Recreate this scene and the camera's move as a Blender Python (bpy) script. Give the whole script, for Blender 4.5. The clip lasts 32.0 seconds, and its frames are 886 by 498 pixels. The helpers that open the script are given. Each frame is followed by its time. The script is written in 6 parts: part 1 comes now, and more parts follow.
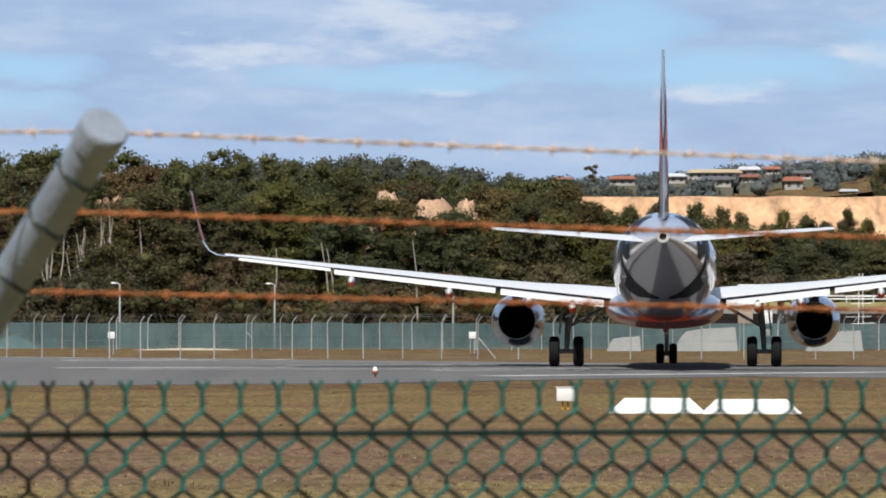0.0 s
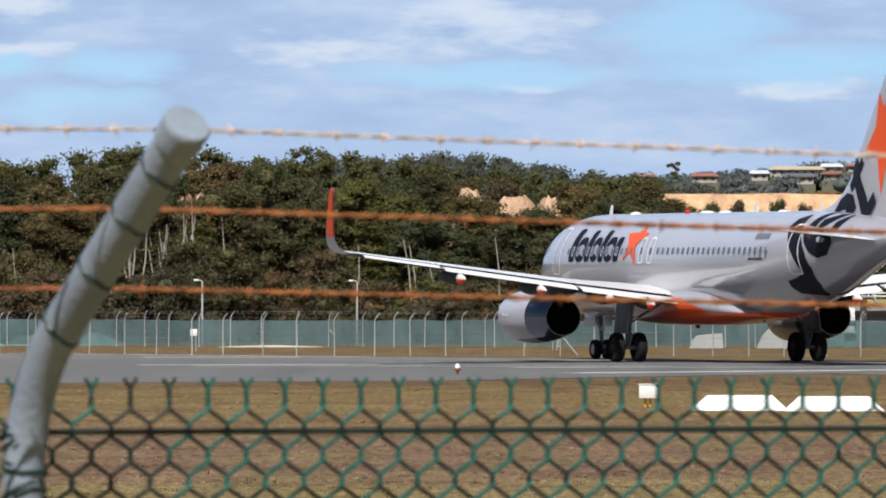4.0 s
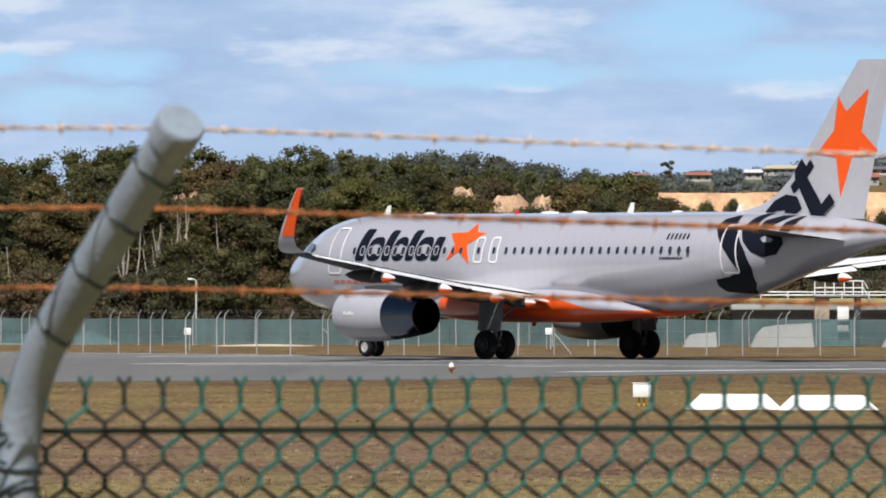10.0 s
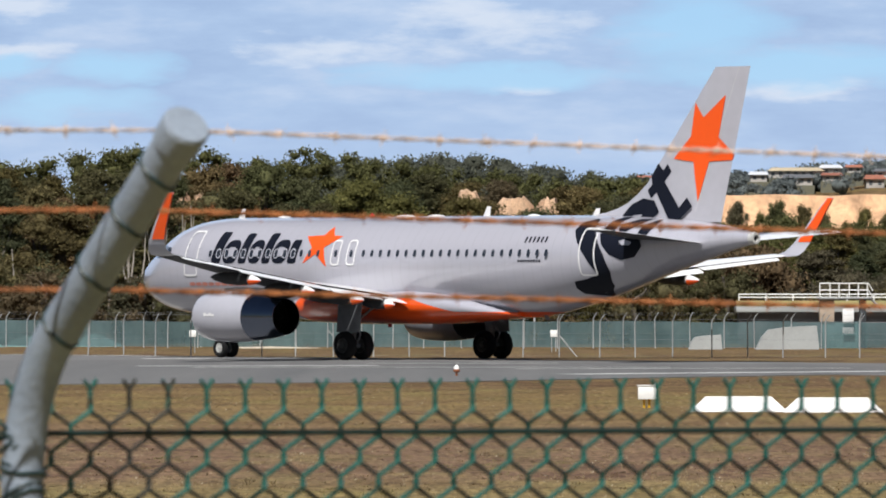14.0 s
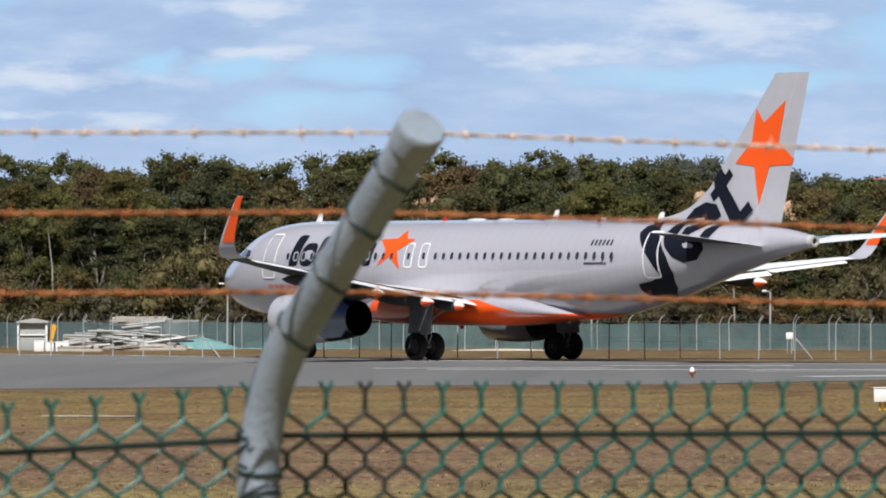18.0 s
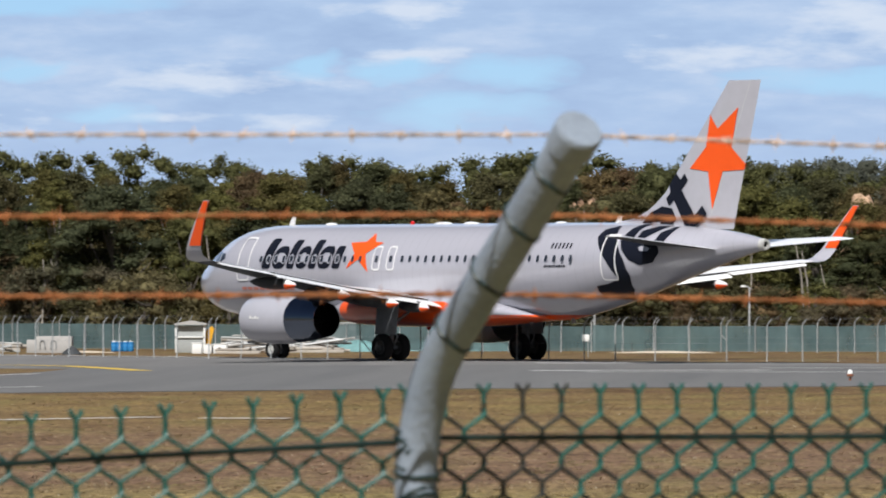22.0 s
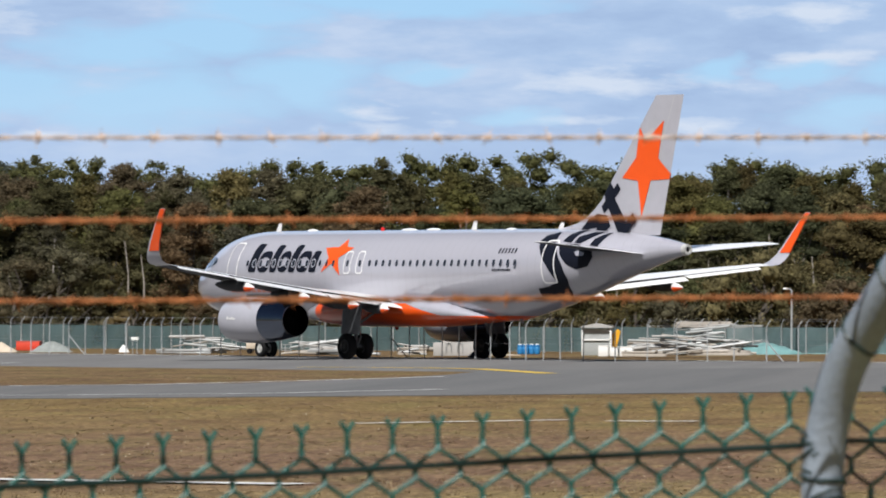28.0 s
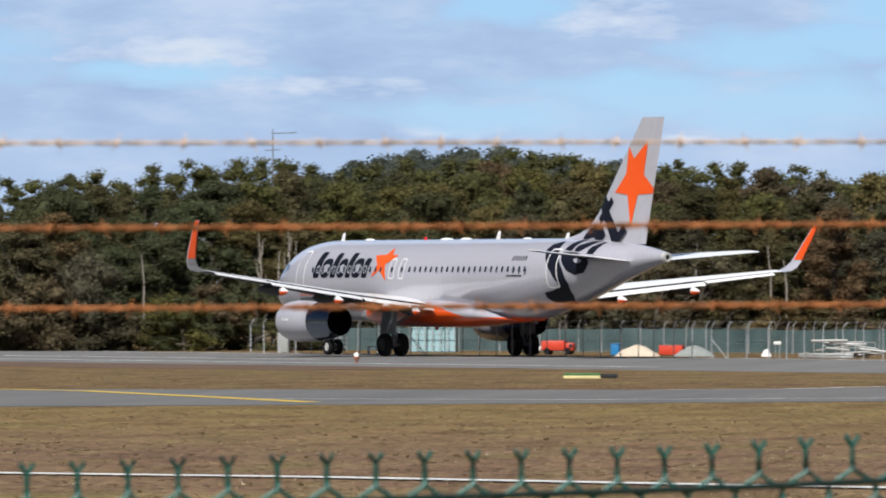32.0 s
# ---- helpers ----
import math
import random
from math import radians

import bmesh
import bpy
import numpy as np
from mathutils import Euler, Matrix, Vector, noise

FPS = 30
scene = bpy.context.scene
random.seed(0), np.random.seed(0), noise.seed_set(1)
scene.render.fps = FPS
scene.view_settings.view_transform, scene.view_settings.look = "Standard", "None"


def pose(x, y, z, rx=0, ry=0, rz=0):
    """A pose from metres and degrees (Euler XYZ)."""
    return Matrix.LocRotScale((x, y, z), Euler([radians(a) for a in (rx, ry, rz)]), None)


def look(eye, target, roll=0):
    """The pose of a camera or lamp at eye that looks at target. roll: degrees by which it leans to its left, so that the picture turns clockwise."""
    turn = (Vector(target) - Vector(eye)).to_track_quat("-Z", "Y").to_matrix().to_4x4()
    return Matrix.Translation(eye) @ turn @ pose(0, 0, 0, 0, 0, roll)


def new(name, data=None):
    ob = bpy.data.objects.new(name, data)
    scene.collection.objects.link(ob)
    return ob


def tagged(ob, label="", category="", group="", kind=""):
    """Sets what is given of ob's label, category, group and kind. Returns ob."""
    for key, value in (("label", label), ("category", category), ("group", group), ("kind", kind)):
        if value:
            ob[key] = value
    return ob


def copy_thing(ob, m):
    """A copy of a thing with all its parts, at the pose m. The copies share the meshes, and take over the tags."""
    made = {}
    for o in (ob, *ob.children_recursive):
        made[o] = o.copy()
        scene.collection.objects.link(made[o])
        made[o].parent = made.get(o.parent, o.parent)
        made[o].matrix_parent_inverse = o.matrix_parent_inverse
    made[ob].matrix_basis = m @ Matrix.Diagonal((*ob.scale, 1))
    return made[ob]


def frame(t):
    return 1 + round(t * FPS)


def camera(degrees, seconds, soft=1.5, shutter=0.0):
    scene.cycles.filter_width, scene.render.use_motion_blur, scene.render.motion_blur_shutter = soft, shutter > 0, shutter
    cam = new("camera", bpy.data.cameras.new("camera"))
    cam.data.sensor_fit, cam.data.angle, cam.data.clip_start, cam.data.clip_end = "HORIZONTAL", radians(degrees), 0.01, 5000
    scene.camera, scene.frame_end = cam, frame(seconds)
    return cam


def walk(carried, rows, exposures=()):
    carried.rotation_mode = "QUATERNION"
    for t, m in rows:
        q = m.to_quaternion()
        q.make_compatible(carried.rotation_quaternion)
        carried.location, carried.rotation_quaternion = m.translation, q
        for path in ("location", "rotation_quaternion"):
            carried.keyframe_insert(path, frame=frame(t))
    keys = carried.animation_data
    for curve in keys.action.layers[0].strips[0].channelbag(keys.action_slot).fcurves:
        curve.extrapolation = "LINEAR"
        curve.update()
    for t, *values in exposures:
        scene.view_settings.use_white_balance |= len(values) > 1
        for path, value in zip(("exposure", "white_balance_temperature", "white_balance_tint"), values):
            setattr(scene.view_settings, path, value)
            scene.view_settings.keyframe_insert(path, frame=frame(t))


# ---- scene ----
# The lens, and one standing place from which the camera pans to the left.
cam = camera(5.792, 32.0, soft=1.85, shutter=0.42)
cam.data.dof.use_dof = True
cam.data.dof.focus_distance = 370.0
cam.data.dof.aperture_fstop = 33.0
EYE_Z = 3.357
PX = 15500.0


def pan(t, turn, lift):
    """A row of the pan: turn to the left and lift, in thousandths of a focal length."""
    return t, pose(0, 0, EYE_Z, 90 + math.degrees((47.65 + lift) / PX), 0, math.degrees(turn / PX))


walk(cam, [
    pan(0, -136, 7), pan(0.5, -123, 7), pan(1, -115, 6.5), pan(1.5, -86, 7), pan(2, -62, 7), pan(2.5, 5, 8), pan(3, 18, 7), pan(3.5, 15, 3.5),
    pan(4.5, 5, 1.5), pan(5.5, 0, 0), pan(6, 0, 0), pan(7, -1, 0), pan(8, -2, 0), pan(9, -2, 0), pan(10, -1, 0), pan(11, -1, 0), pan(12, -1, 0), pan(12.5, -1, 0.3),
    pan(13, 2, 1), pan(13.5, 4, 2), pan(14, 8, 4), pan(14.5, 41, 4.5), pan(15, 205, 7), pan(15.5, 270, 6.5), pan(16.5, 372, 7.5),
    pan(17.5, 433, 8), pan(18, 425, 8), pan(18.5, 425, 9), pan(19, 447, 9.5), pan(19.5, 471, 10), pan(20, 503, 11), pan(20.5, 557, 11), pan(21, 578.5, 11),
    pan(21.5, 622, 11.5), pan(22, 704, 12), pan(22.5, 793, 13), pan(23, 828, 14), pan(23.5, 884, 14.5), pan(24, 927, 15.5), pan(24.5, 963, 15.2), pan(25, 1020, 15.5),
    pan(25.5, 1087, 14.5), pan(26.5, 1228, 15), pan(27.5, 1351, 15.5), pan(28, 1423, 17), pan(28.5, 1512, 17), pan(29, 1637, 19), pan(29.5, 1774, 19), pan(30, 2052, 20.5),
    pan(30.5, 2204, 22), pan(31, 2317, 23), pan(31.5, 2433, 24.5), pan(32, 2560, 24.5)],
     [(0, -0.11), (1.5, -0.09), (3.5, -0.03), (6, 0.0), (17.5, -0.03), (32, -0.03)])

# World, sun.
SUN = Vector((-0.13, -0.61, 0.78)).normalized()
world = bpy.data.worlds.new("world")
scene.world = world
world.use_nodes = True
wn = world.node_tree
sky = wn.nodes.new("ShaderNodeTexSky")
sky.sky_type = "NISHITA"
sky.sun_disc = False
sky.sun_elevation = math.asin(SUN.z)
sky.sun_rotation = math.atan2(SUN.x, SUN.y)
wn.links.new(sky.outputs[0], wn.nodes["Background"].inputs[0])
wn.nodes["Background"].inputs[1].default_value = 0.033
sun = new("sun", bpy.data.lights.new("sun", "SUN"))
sun.data.energy, sun.data.angle, sun.data.color = 5.8, radians(0.53), (1.0, 0.975, 0.945)
sun.matrix_world = look(SUN * 100, (0, 0, 0))


# Materials.
def nodes_of(name):
    m = bpy.data.materials.new(name)
    m.use_nodes = True
    return m, m.node_tree, m.node_tree.nodes["Principled BSDF"]


def coords(nt, scale=(1, 1, 1)):
    tc = nt.nodes.new("ShaderNodeTexCoord")
    mp = nt.nodes.new("ShaderNodeMapping")
    mp.inputs["Scale"].default_value = scale
    nt.links.new(tc.outputs["Object"], mp.inputs[0])
    return mp.outputs[0]


def noise_of(nt, vec, scale, detail=4, rough=0.55):
    n = nt.nodes.new("ShaderNodeTexNoise")
    n.inputs["Scale"].default_value, n.inputs["Detail"].default_value, n.inputs["Roughness"].default_value = scale, detail, rough
    nt.links.new(vec, n.inputs["Vector"])
    return n.outputs["Fac"]


def ramp_of(nt, fac, stops):
    r = nt.nodes.new("ShaderNodeValToRGB")
    while len(r.color_ramp.elements) < len(stops):
        r.color_ramp.elements.new(0.5)
    for e, (p, c) in zip(r.color_ramp.elements, stops):
        e.position, e.color = p, (*c, 1) if len(c) == 3 else c
    nt.links.new(fac, r.inputs[0])
    return r.outputs[0]


def mix_of(nt, fac, a, b, mode="MIX"):
    m = nt.nodes.new("ShaderNodeMix")
    m.data_type, m.blend_type = "RGBA", mode
    for sock, v in ((m.inputs[0], fac), (m.inputs[6], a), (m.inputs[7], b)):
        if isinstance(v, (int, float)):
            sock.default_value = v
        elif isinstance(v, tuple):
            sock.default_value = (*v, 1)
        else:
            nt.links.new(v, sock)
    return m.outputs[2]


def math_of(nt, op, a, b=0.0, c=0.0):
    m = nt.nodes.new("ShaderNodeMath")
    m.operation = op
    for sock, v in zip(m.inputs, (a, b, c)):
        if isinstance(v, (int, float)):
            sock.default_value = v
        else:
            nt.links.new(v, sock)
    return m.outputs[0]


def bump_of(nt, bsdf, height, strength=0.3, dist=0.02):
    b = nt.nodes.new("ShaderNodeBump")
    b.inputs["Strength"].default_value, b.inputs["Distance"].default_value = strength, dist
    nt.links.new(height, b.inputs["Height"])
    nt.links.new(b.outputs[0], bsdf.inputs["Normal"])


def random_of(nt):
    return nt.nodes.new("ShaderNodeObjectInfo").outputs["Random"]


def mat(name, color, rough=0.6, metal=0.0, scale=3.0, vary=0.25, bump=0.0, coat=0.0, squash=(1, 1, 1), by_object=0.0, fine=12.0):
    """A worn surface: its colour varied at two scales, with a little relief."""
    m, nt, b = nodes_of(name)
    v = coords(nt, squash)
    big = noise_of(nt, v, scale, 3)
    small = noise_of(nt, v, scale * fine, 4)
    dark = tuple(c * (1 - vary) for c in color)
    light = tuple(min(1, c * (1 + vary)) for c in color)
    col = ramp_of(nt, math_of(nt, "MULTIPLY_ADD", big, 0.6, math_of(nt, "MULTIPLY", small, 0.4)), [(0.3, dark), (0.7, light)])
    if by_object:
        col = mix_of(nt, 1.0, col, ramp_of(nt, random_of(nt), [(0, (1 - by_object,) * 3), (1, (1,) * 3)]), "MULTIPLY")
    nt.links.new(col, b.inputs["Base Color"])
    nt.links.new(math_of(nt, "MULTIPLY_ADD", small, 0.2, max(0.0, rough - 0.1)), b.inputs["Roughness"])
    b.inputs["Metallic"].default_value = metal
    b.inputs["Coat Weight"].default_value = coat
    b.inputs["Coat Roughness"].default_value = 0.08
    if bump:
        bump_of(nt, b, small, bump, 0.01)
    return m


ORANGE = (0.82, 0.092, 0.009)
M = {}
M["silver"] = mat("silver_paint", (0.46, 0.46, 0.515), 0.36, 0.12, 0.35, 0.06, coat=0.6, fine=8)
M["white"] = mat("white_paint", (0.78, 0.78, 0.78), 0.35, 0.0, 0.5, 0.06, coat=0.3)
M["wing"] = mat("wing_grey_paint", (0.56, 0.57, 0.58), 0.35, 0.0, 0.4, 0.10, coat=0.3)
# near-black colour stands for the shade under wings, flaps, fairings and pylons
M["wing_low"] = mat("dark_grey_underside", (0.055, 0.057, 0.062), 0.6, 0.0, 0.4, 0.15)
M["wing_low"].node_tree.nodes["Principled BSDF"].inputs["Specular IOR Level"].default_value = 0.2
M["orange"] = mat("orange_paint", ORANGE, 0.45, 0.0, 0.6, 0.05, coat=0.1)
M["navy"] = mat("dark_navy_paint", (0.008, 0.010, 0.018), 0.5, 0.0, 0.6, 0.15)
M["navy"].node_tree.nodes["Principled BSDF"].inputs["Specular IOR Level"].default_value = 0.12
M["chrome"] = mat("polished_metal", (0.19, 0.22, 0.29), 0.16, 1.0, 1.2, 0.10)
M["dark_metal"] = mat("sooty_metal", (0.03, 0.03, 0.032), 0.55, 0.6, 2.0, 0.3)
M["void"] = mat("black_recess", (0.008, 0.008, 0.009), 0.8, 0, 2.0, 0.2)
M["void"].node_tree.nodes["Principled BSDF"].inputs["Specular IOR Level"].default_value = 0.1
M["gear_grey"] = mat("gear_grey_paint", (0.17, 0.175, 0.19), 0.5, 0.1, 2.0, 0.25)
M["tyre"] = mat("black_rubber", (0.010, 0.010, 0.011), 0.85, 0.0, 4.0, 0.3, bump=0.2)
M["tyre"].node_tree.nodes["Principled BSDF"].inputs["Specular IOR Level"].default_value = 0.2
M["rim_dark"] = mat("dusty_wheel_rim", (0.07, 0.07, 0.07), 0.6, 0.2, 4.0, 0.3)
M["rim"] = mat("wheel_rim_paint", (0.62, 0.62, 0.60), 0.4, 0.3, 4.0, 0.25)
M["glass"] = mat("dark_window_glass", (0.03, 0.036, 0.05), 0.1, 0.0, 2.0, 0.2, coat=0.8)
M["faded_orange"] = mat("faded_orange_marks", (0.52, 0.20, 0.16), 0.5, 0.0, 1.5, 0.2)
M["beacon"] = mat("red_beacon_glass", (0.60, 0.02, 0.02), 0.2, 0.0, 3.0, 0.1, coat=0.5)
M["galv"] = mat("galvanised_steel", (0.265, 0.310, 0.370), 0.55, 0.12, 9.0, 0.22, bump=0.25, fine=9)
M["pvc"] = mat("green_plastic_coating", (0.010, 0.100, 0.082), 0.38, 0.0, 30.0, 0.35, bump=0.15)
M["pvc_dark"] = mat("dark_green_wire", (0.006, 0.024, 0.021), 0.45, 0.0, 30.0, 0.35)
# one dark colour for worn coating and for the links' painted shade
M["pvc_worn_shaded"] = mat("blackened_wire", (0.018, 0.020, 0.016), 0.6, 0.0, 30.0, 0.4)
M["rust"] = mat("rusty_wire", (0.36, 0.135, 0.045), 0.75, 0.2, 14.0, 0.6, bump=0.4)
M["rust_pale"] = mat("pale_rusty_wire", (0.64, 0.50, 0.41), 0.7, 0.2, 14.0, 0.4, bump=0.4)


def livery():
    """Silver fuselage paint with an orange belly that narrows towards the tail."""
    m, nt, b = nodes_of("livery_paint")
    tc = nt.nodes.new("ShaderNodeTexCoord")
    sep = nt.nodes.new("ShaderNodeSeparateXYZ")
    nt.links.new(tc.outputs["Object"], sep.inputs[0])
    s = math_of(nt, "SUBTRACT", 17.71, sep.outputs[1])
    fall = math_of(nt, "MAXIMUM", math_of(nt, "MINIMUM", math_of(nt, "DIVIDE", math_of(nt, "SUBTRACT", 21.8, s), 2.6), 1.0), 0.0)
    edge = math_of(nt, "MULTIPLY_ADD", math_of(nt, "POWER", fall, 1.1), 0.56, 1.97)
    low = math_of(nt, "LESS_THAN", sep.outputs[2], edge)
    front = math_of(nt, "GREATER_THAN", s, 11.9)
    big = noise_of(nt, coords(nt, (0.3, 0.08, 0.3)), 1.3, 3)
    frames = nt.nodes.new("ShaderNodeTexWave")
    frames.bands_direction = "Y"
    frames.inputs["Scale"].default_value = 0.59
    nt.links.new(tc.outputs["Object"], frames.inputs["Vector"])
    seam = math_of(nt, "GREATER_THAN", frames.outputs["Fac"], 0.9985)
    silver = ramp_of(nt, big, [(0.3, (0.43, 0.43, 0.49)), (0.7, (0.475, 0.47, 0.53))])
    silver = mix_of(nt, math_of(nt, "MULTIPLY", seam, 0.35), silver, (0.2, 0.2, 0.21))
    belly = math_of(nt, "MULTIPLY", low, front)
    nt.links.new(mix_of(nt, belly, silver, ORANGE), b.inputs["Base Color"])
    nt.links.new(math_of(nt, "MULTIPLY_ADD", belly, -0.15, 0.15), b.inputs["Metallic"])
    b.inputs["Roughness"].default_value = 0.30
    nt.links.new(math_of(nt, "MULTIPLY_ADD", belly, -0.5, 1.0), b.inputs["Coat Weight"])
    b.inputs["Coat IOR"].default_value = 1.6
    b.inputs["Coat Roughness"].default_value = 0.025
    return m


M["livery"] = livery()


def part(name, bm, material, parent=None, label="", smooth=True, angle=40, low=None):
    """Links a bmesh as one mesh object under a thing or a part."""
    me = bpy.data.meshes.new(name)
    if smooth:
        for f in bm.faces:
            f.smooth = True
        for e in bm.edges:
            if len(e.link_faces) == 2 and e.calc_face_angle(0) > radians(angle):
                e.smooth = False
    bm.to_mesh(me)
    bm.free()
    me.materials.append(material)
    # down-facing faces get the second material, with shade put into its colour
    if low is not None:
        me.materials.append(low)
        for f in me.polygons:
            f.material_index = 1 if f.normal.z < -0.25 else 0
    ob = new(name, me)
    ob.parent = parent
    return tagged(ob, label)


def raw_part(name, verts, faces, material, parent=None, label="", smooth=False):
    me = bpy.data.meshes.new(name)
    me.from_pydata(verts, [], faces)
    if smooth:
        me.polygons.foreach_set("use_smooth", [True] * len(me.polygons))
    me.materials.append(material)
    ob = new(name, me)
    ob.parent = parent
    return tagged(ob, label)


def again(ob, m, parent=None):
    """Another object on the same mesh."""
    o = bpy.data.objects.new(ob.name, ob.data)
    scene.collection.objects.link(o)
    o.parent = parent if parent else ob.parent
    o.matrix_basis = m
    return o


def box(bm, x0, x1, y0, y1, z0, z1, bevel=0.0, m=None):
    mm = Matrix.Translation(((x0 + x1) / 2, (y0 + y1) / 2, (z0 + z1) / 2)) @ Matrix.Diagonal((x1 - x0, y1 - y0, z1 - z0, 1))
    r = bmesh.ops.create_cube(bm, size=1.0, matrix=(m @ mm) if m else mm)
    if bevel:
        es = list({e for v in r["verts"] for e in v.link_edges})
        bmesh.ops.bevel(bm, geom=es, offset=bevel, segments=2, affect="EDGES", profile=0.5)
    return bm


def loft(bm, rings, close_ends=True):
    """Skins rings of points with one another."""
    vs = [[bm.verts.new(p) for p in r] for r in rings]
    n = len(vs[0])
    for a, b in zip(vs, vs[1:]):
        for i in range(n):
            j = (i + 1) % n
            bm.faces.new((a[i], a[j], b[j], b[i]))
    if close_ends:
        bm.faces.new(vs[0][::-1])
        bm.faces.new(vs[-1])
    bmesh.ops.recalc_face_normals(bm, faces=bm.faces[:])
    return bm


def tube(bm, pts, radius, sides=8, ends=True):
    """A round bar along points; radius: one number, or one for each point."""
    pts = [Vector(p) for p in pts]
    rr = radius if isinstance(radius, (list, tuple)) else [radius] * len(pts)
    rings, side = [], None
    for i, p in enumerate(pts):
        d = (pts[min(i + 1, len(pts) - 1)] - pts[max(i - 1, 0)]).normalized()
        ref = side if side else (Vector((0, 0, 1)) if abs(d.z) < 0.9 else Vector((1, 0, 0)))
        u = (ref - d * ref.dot(d)).normalized()
        side = u
        v = d.cross(u)
        rings.append([p + (u * math.cos(a) + v * math.sin(a)) * rr[i] for a in (2 * math.pi * k / sides for k in range(sides))])
    return loft(bm, rings, ends)


def lathe(bm, profile, axis="Y", sides=40, center=(0, 0, 0)):
    """Turns a profile of (along, radius) round an axis."""
    c = Vector(center)
    rings = []
    for a, r in profile:
        ring = []
        for k in range(sides):
            t = 2 * math.pi * k / sides
            u, v = r * math.cos(t), r * math.sin(t)
            ring.append(c + (Vector((u, a, v)) if axis == "Y" else Vector((a, u, v)) if axis == "X" else Vector((u, v, a))))
        rings.append(ring)
    return loft(bm, rings, False)


def empty(name, label="", category="", group="", kind="", at=None):
    e = new(name)
    if at is not None:
        e.matrix_basis = at
    return tagged(e, label, category, group, kind)


# ---- ground ----
def smooth01(x):
    x = min(1.0, max(0.0, x))
    return x * x * (3 - 2 * x)


def ground_z(x, y):
    """The bank on which the camera and the near fence stand, level field beyond."""
    return 1.72 * (1 - smooth01((y + 6) / 95.0))


def ground_material():
    m, nt, b = nodes_of("dry_mown_grass")
    sep = nt.nodes.new("ShaderNodeSeparateXYZ")
    nt.links.new(coords(nt), sep.inputs[0])
    wide = noise_of(nt, coords(nt, (0.05, 0.12, 1)), 0.42, 4)
    patch = noise_of(nt, coords(nt, (0.8, 0.15, 1)), 0.55, 4, 0.6)
    fine = noise_of(nt, coords(nt, (1.0, 0.14, 1)), 6.0, 5, 0.75)
    # mown bands: yellow-green nearest, red-brown bare ground, olive towards the runway
    streak = noise_of(nt, coords(nt, (0.45, 0.15, 1)), 1.1, 4, 0.65)
    away = math_of(nt, "MULTIPLY_ADD", math_of(nt, "SUBTRACT", wide, 0.5), 40.0, sep.outputs[1])
    tone = ramp_of(nt, math_of(nt, "DIVIDE", away, 400.0), [(0.345, (0.194, 0.143, 0.061)), (0.372, (0.160, 0.100, 0.061)), (0.46, (0.160, 0.101, 0.060)), (0.51, (0.171, 0.112, 0.052)), (0.60, (0.173, 0.117, 0.047)), (0.652, (0.155, 0.102, 0.044)), (0.685, (0.122, 0.074, 0.036)), (0.80, (0.145, 0.095, 0.046))])
    green = ramp_of(nt, patch, [(0.50, (0,) * 3), (0.72, (0.55,) * 3)])
    col = mix_of(nt, green, tone, (0.155, 0.135, 0.045))
    col = mix_of(nt, ramp_of(nt, patch, [(0.28, (0.35,) * 3), (0.46, (0,) * 3)]), col, (0.135, 0.080, 0.050))
    col = mix_of(nt, 0.85, col, ramp_of(nt, fine, [(0.38, (0.50, 0.49, 0.48)), (0.5, (0.95, 0.95, 0.95)), (0.62, (1.5, 1.5, 1.48))]), "MULTIPLY")
    col = mix_of(nt, 0.8, col, ramp_of(nt, streak, [(0.34, (0.62, 0.56, 0.54)), (0.5, (1, 1, 1)), (0.66, (1.30, 1.34, 1.26))]), "MULTIPLY")
    nt.links.new(col, b.inputs["Base Color"])
    b.inputs["Roughness"].default_value = 0.95
    b.inputs["Specular IOR Level"].default_value = 0.1
    bump_of(nt, b, fine, 0.12, 0.02)
    return m


M["grass"] = ground_material()


def ground():
    xs = sorted({*range(-4500, 4501, 300), *range(-240, 241, 12), *range(-20, 21, 4)})
    ys = sorted({*range(-600, 4801, 300), *range(-40, 640, 12), *range(-12, 110, 4)})
    verts = [(x, y, ground_z(x, y)) for y in ys for x in xs]
    n = len(xs)
    faces = [(j * n + i, j * n + i + 1, (j + 1) * n + i + 1, (j + 1) * n + i) for j in range(len(ys) - 1) for i in range(n - 1)]
    g = raw_part("ground", verts, faces, M["grass"], smooth=True)
    tagged(g, "dry mown brown and olive airfield grass", "ground", kind="structure")


ground()


def asphalt_material(name, a, b_, streak):
    m, nt, b = nodes_of(name)
    turned = nt.nodes.new("ShaderNodeMapping")
    turned.inputs["Rotation"].default_value = (0, 0, radians(-streak))
    turned.inputs["Scale"].default_value = (1, 0.04, 1)
    tc = nt.nodes.new("ShaderNodeTexCoord")
    nt.links.new(tc.outputs["Object"], turned.inputs[0])
    lane = noise_of(nt, turned.outputs[0], 0.35, 4, 0.6)
    fine = noise_of(nt, coords(nt), 14.0, 4, 0.7)
    col = ramp_of(nt, lane, [(0.3, a), (0.7, b_)])
    col = mix_of(nt, 0.5, col, ramp_of(nt, fine, [(0.3, (0.6, 0.6, 0.6)), (0.7, (1.3, 1.3, 1.3))]), "MULTIPLY")
    nt.links.new(col, b.inputs["Base Color"])
    b.inputs["Roughness"].default_value = 0.9
    b.inputs["Specular IOR Level"].default_value = 0.15
    bump_of(nt, b, fine, 0.3, 0.01)
    return m


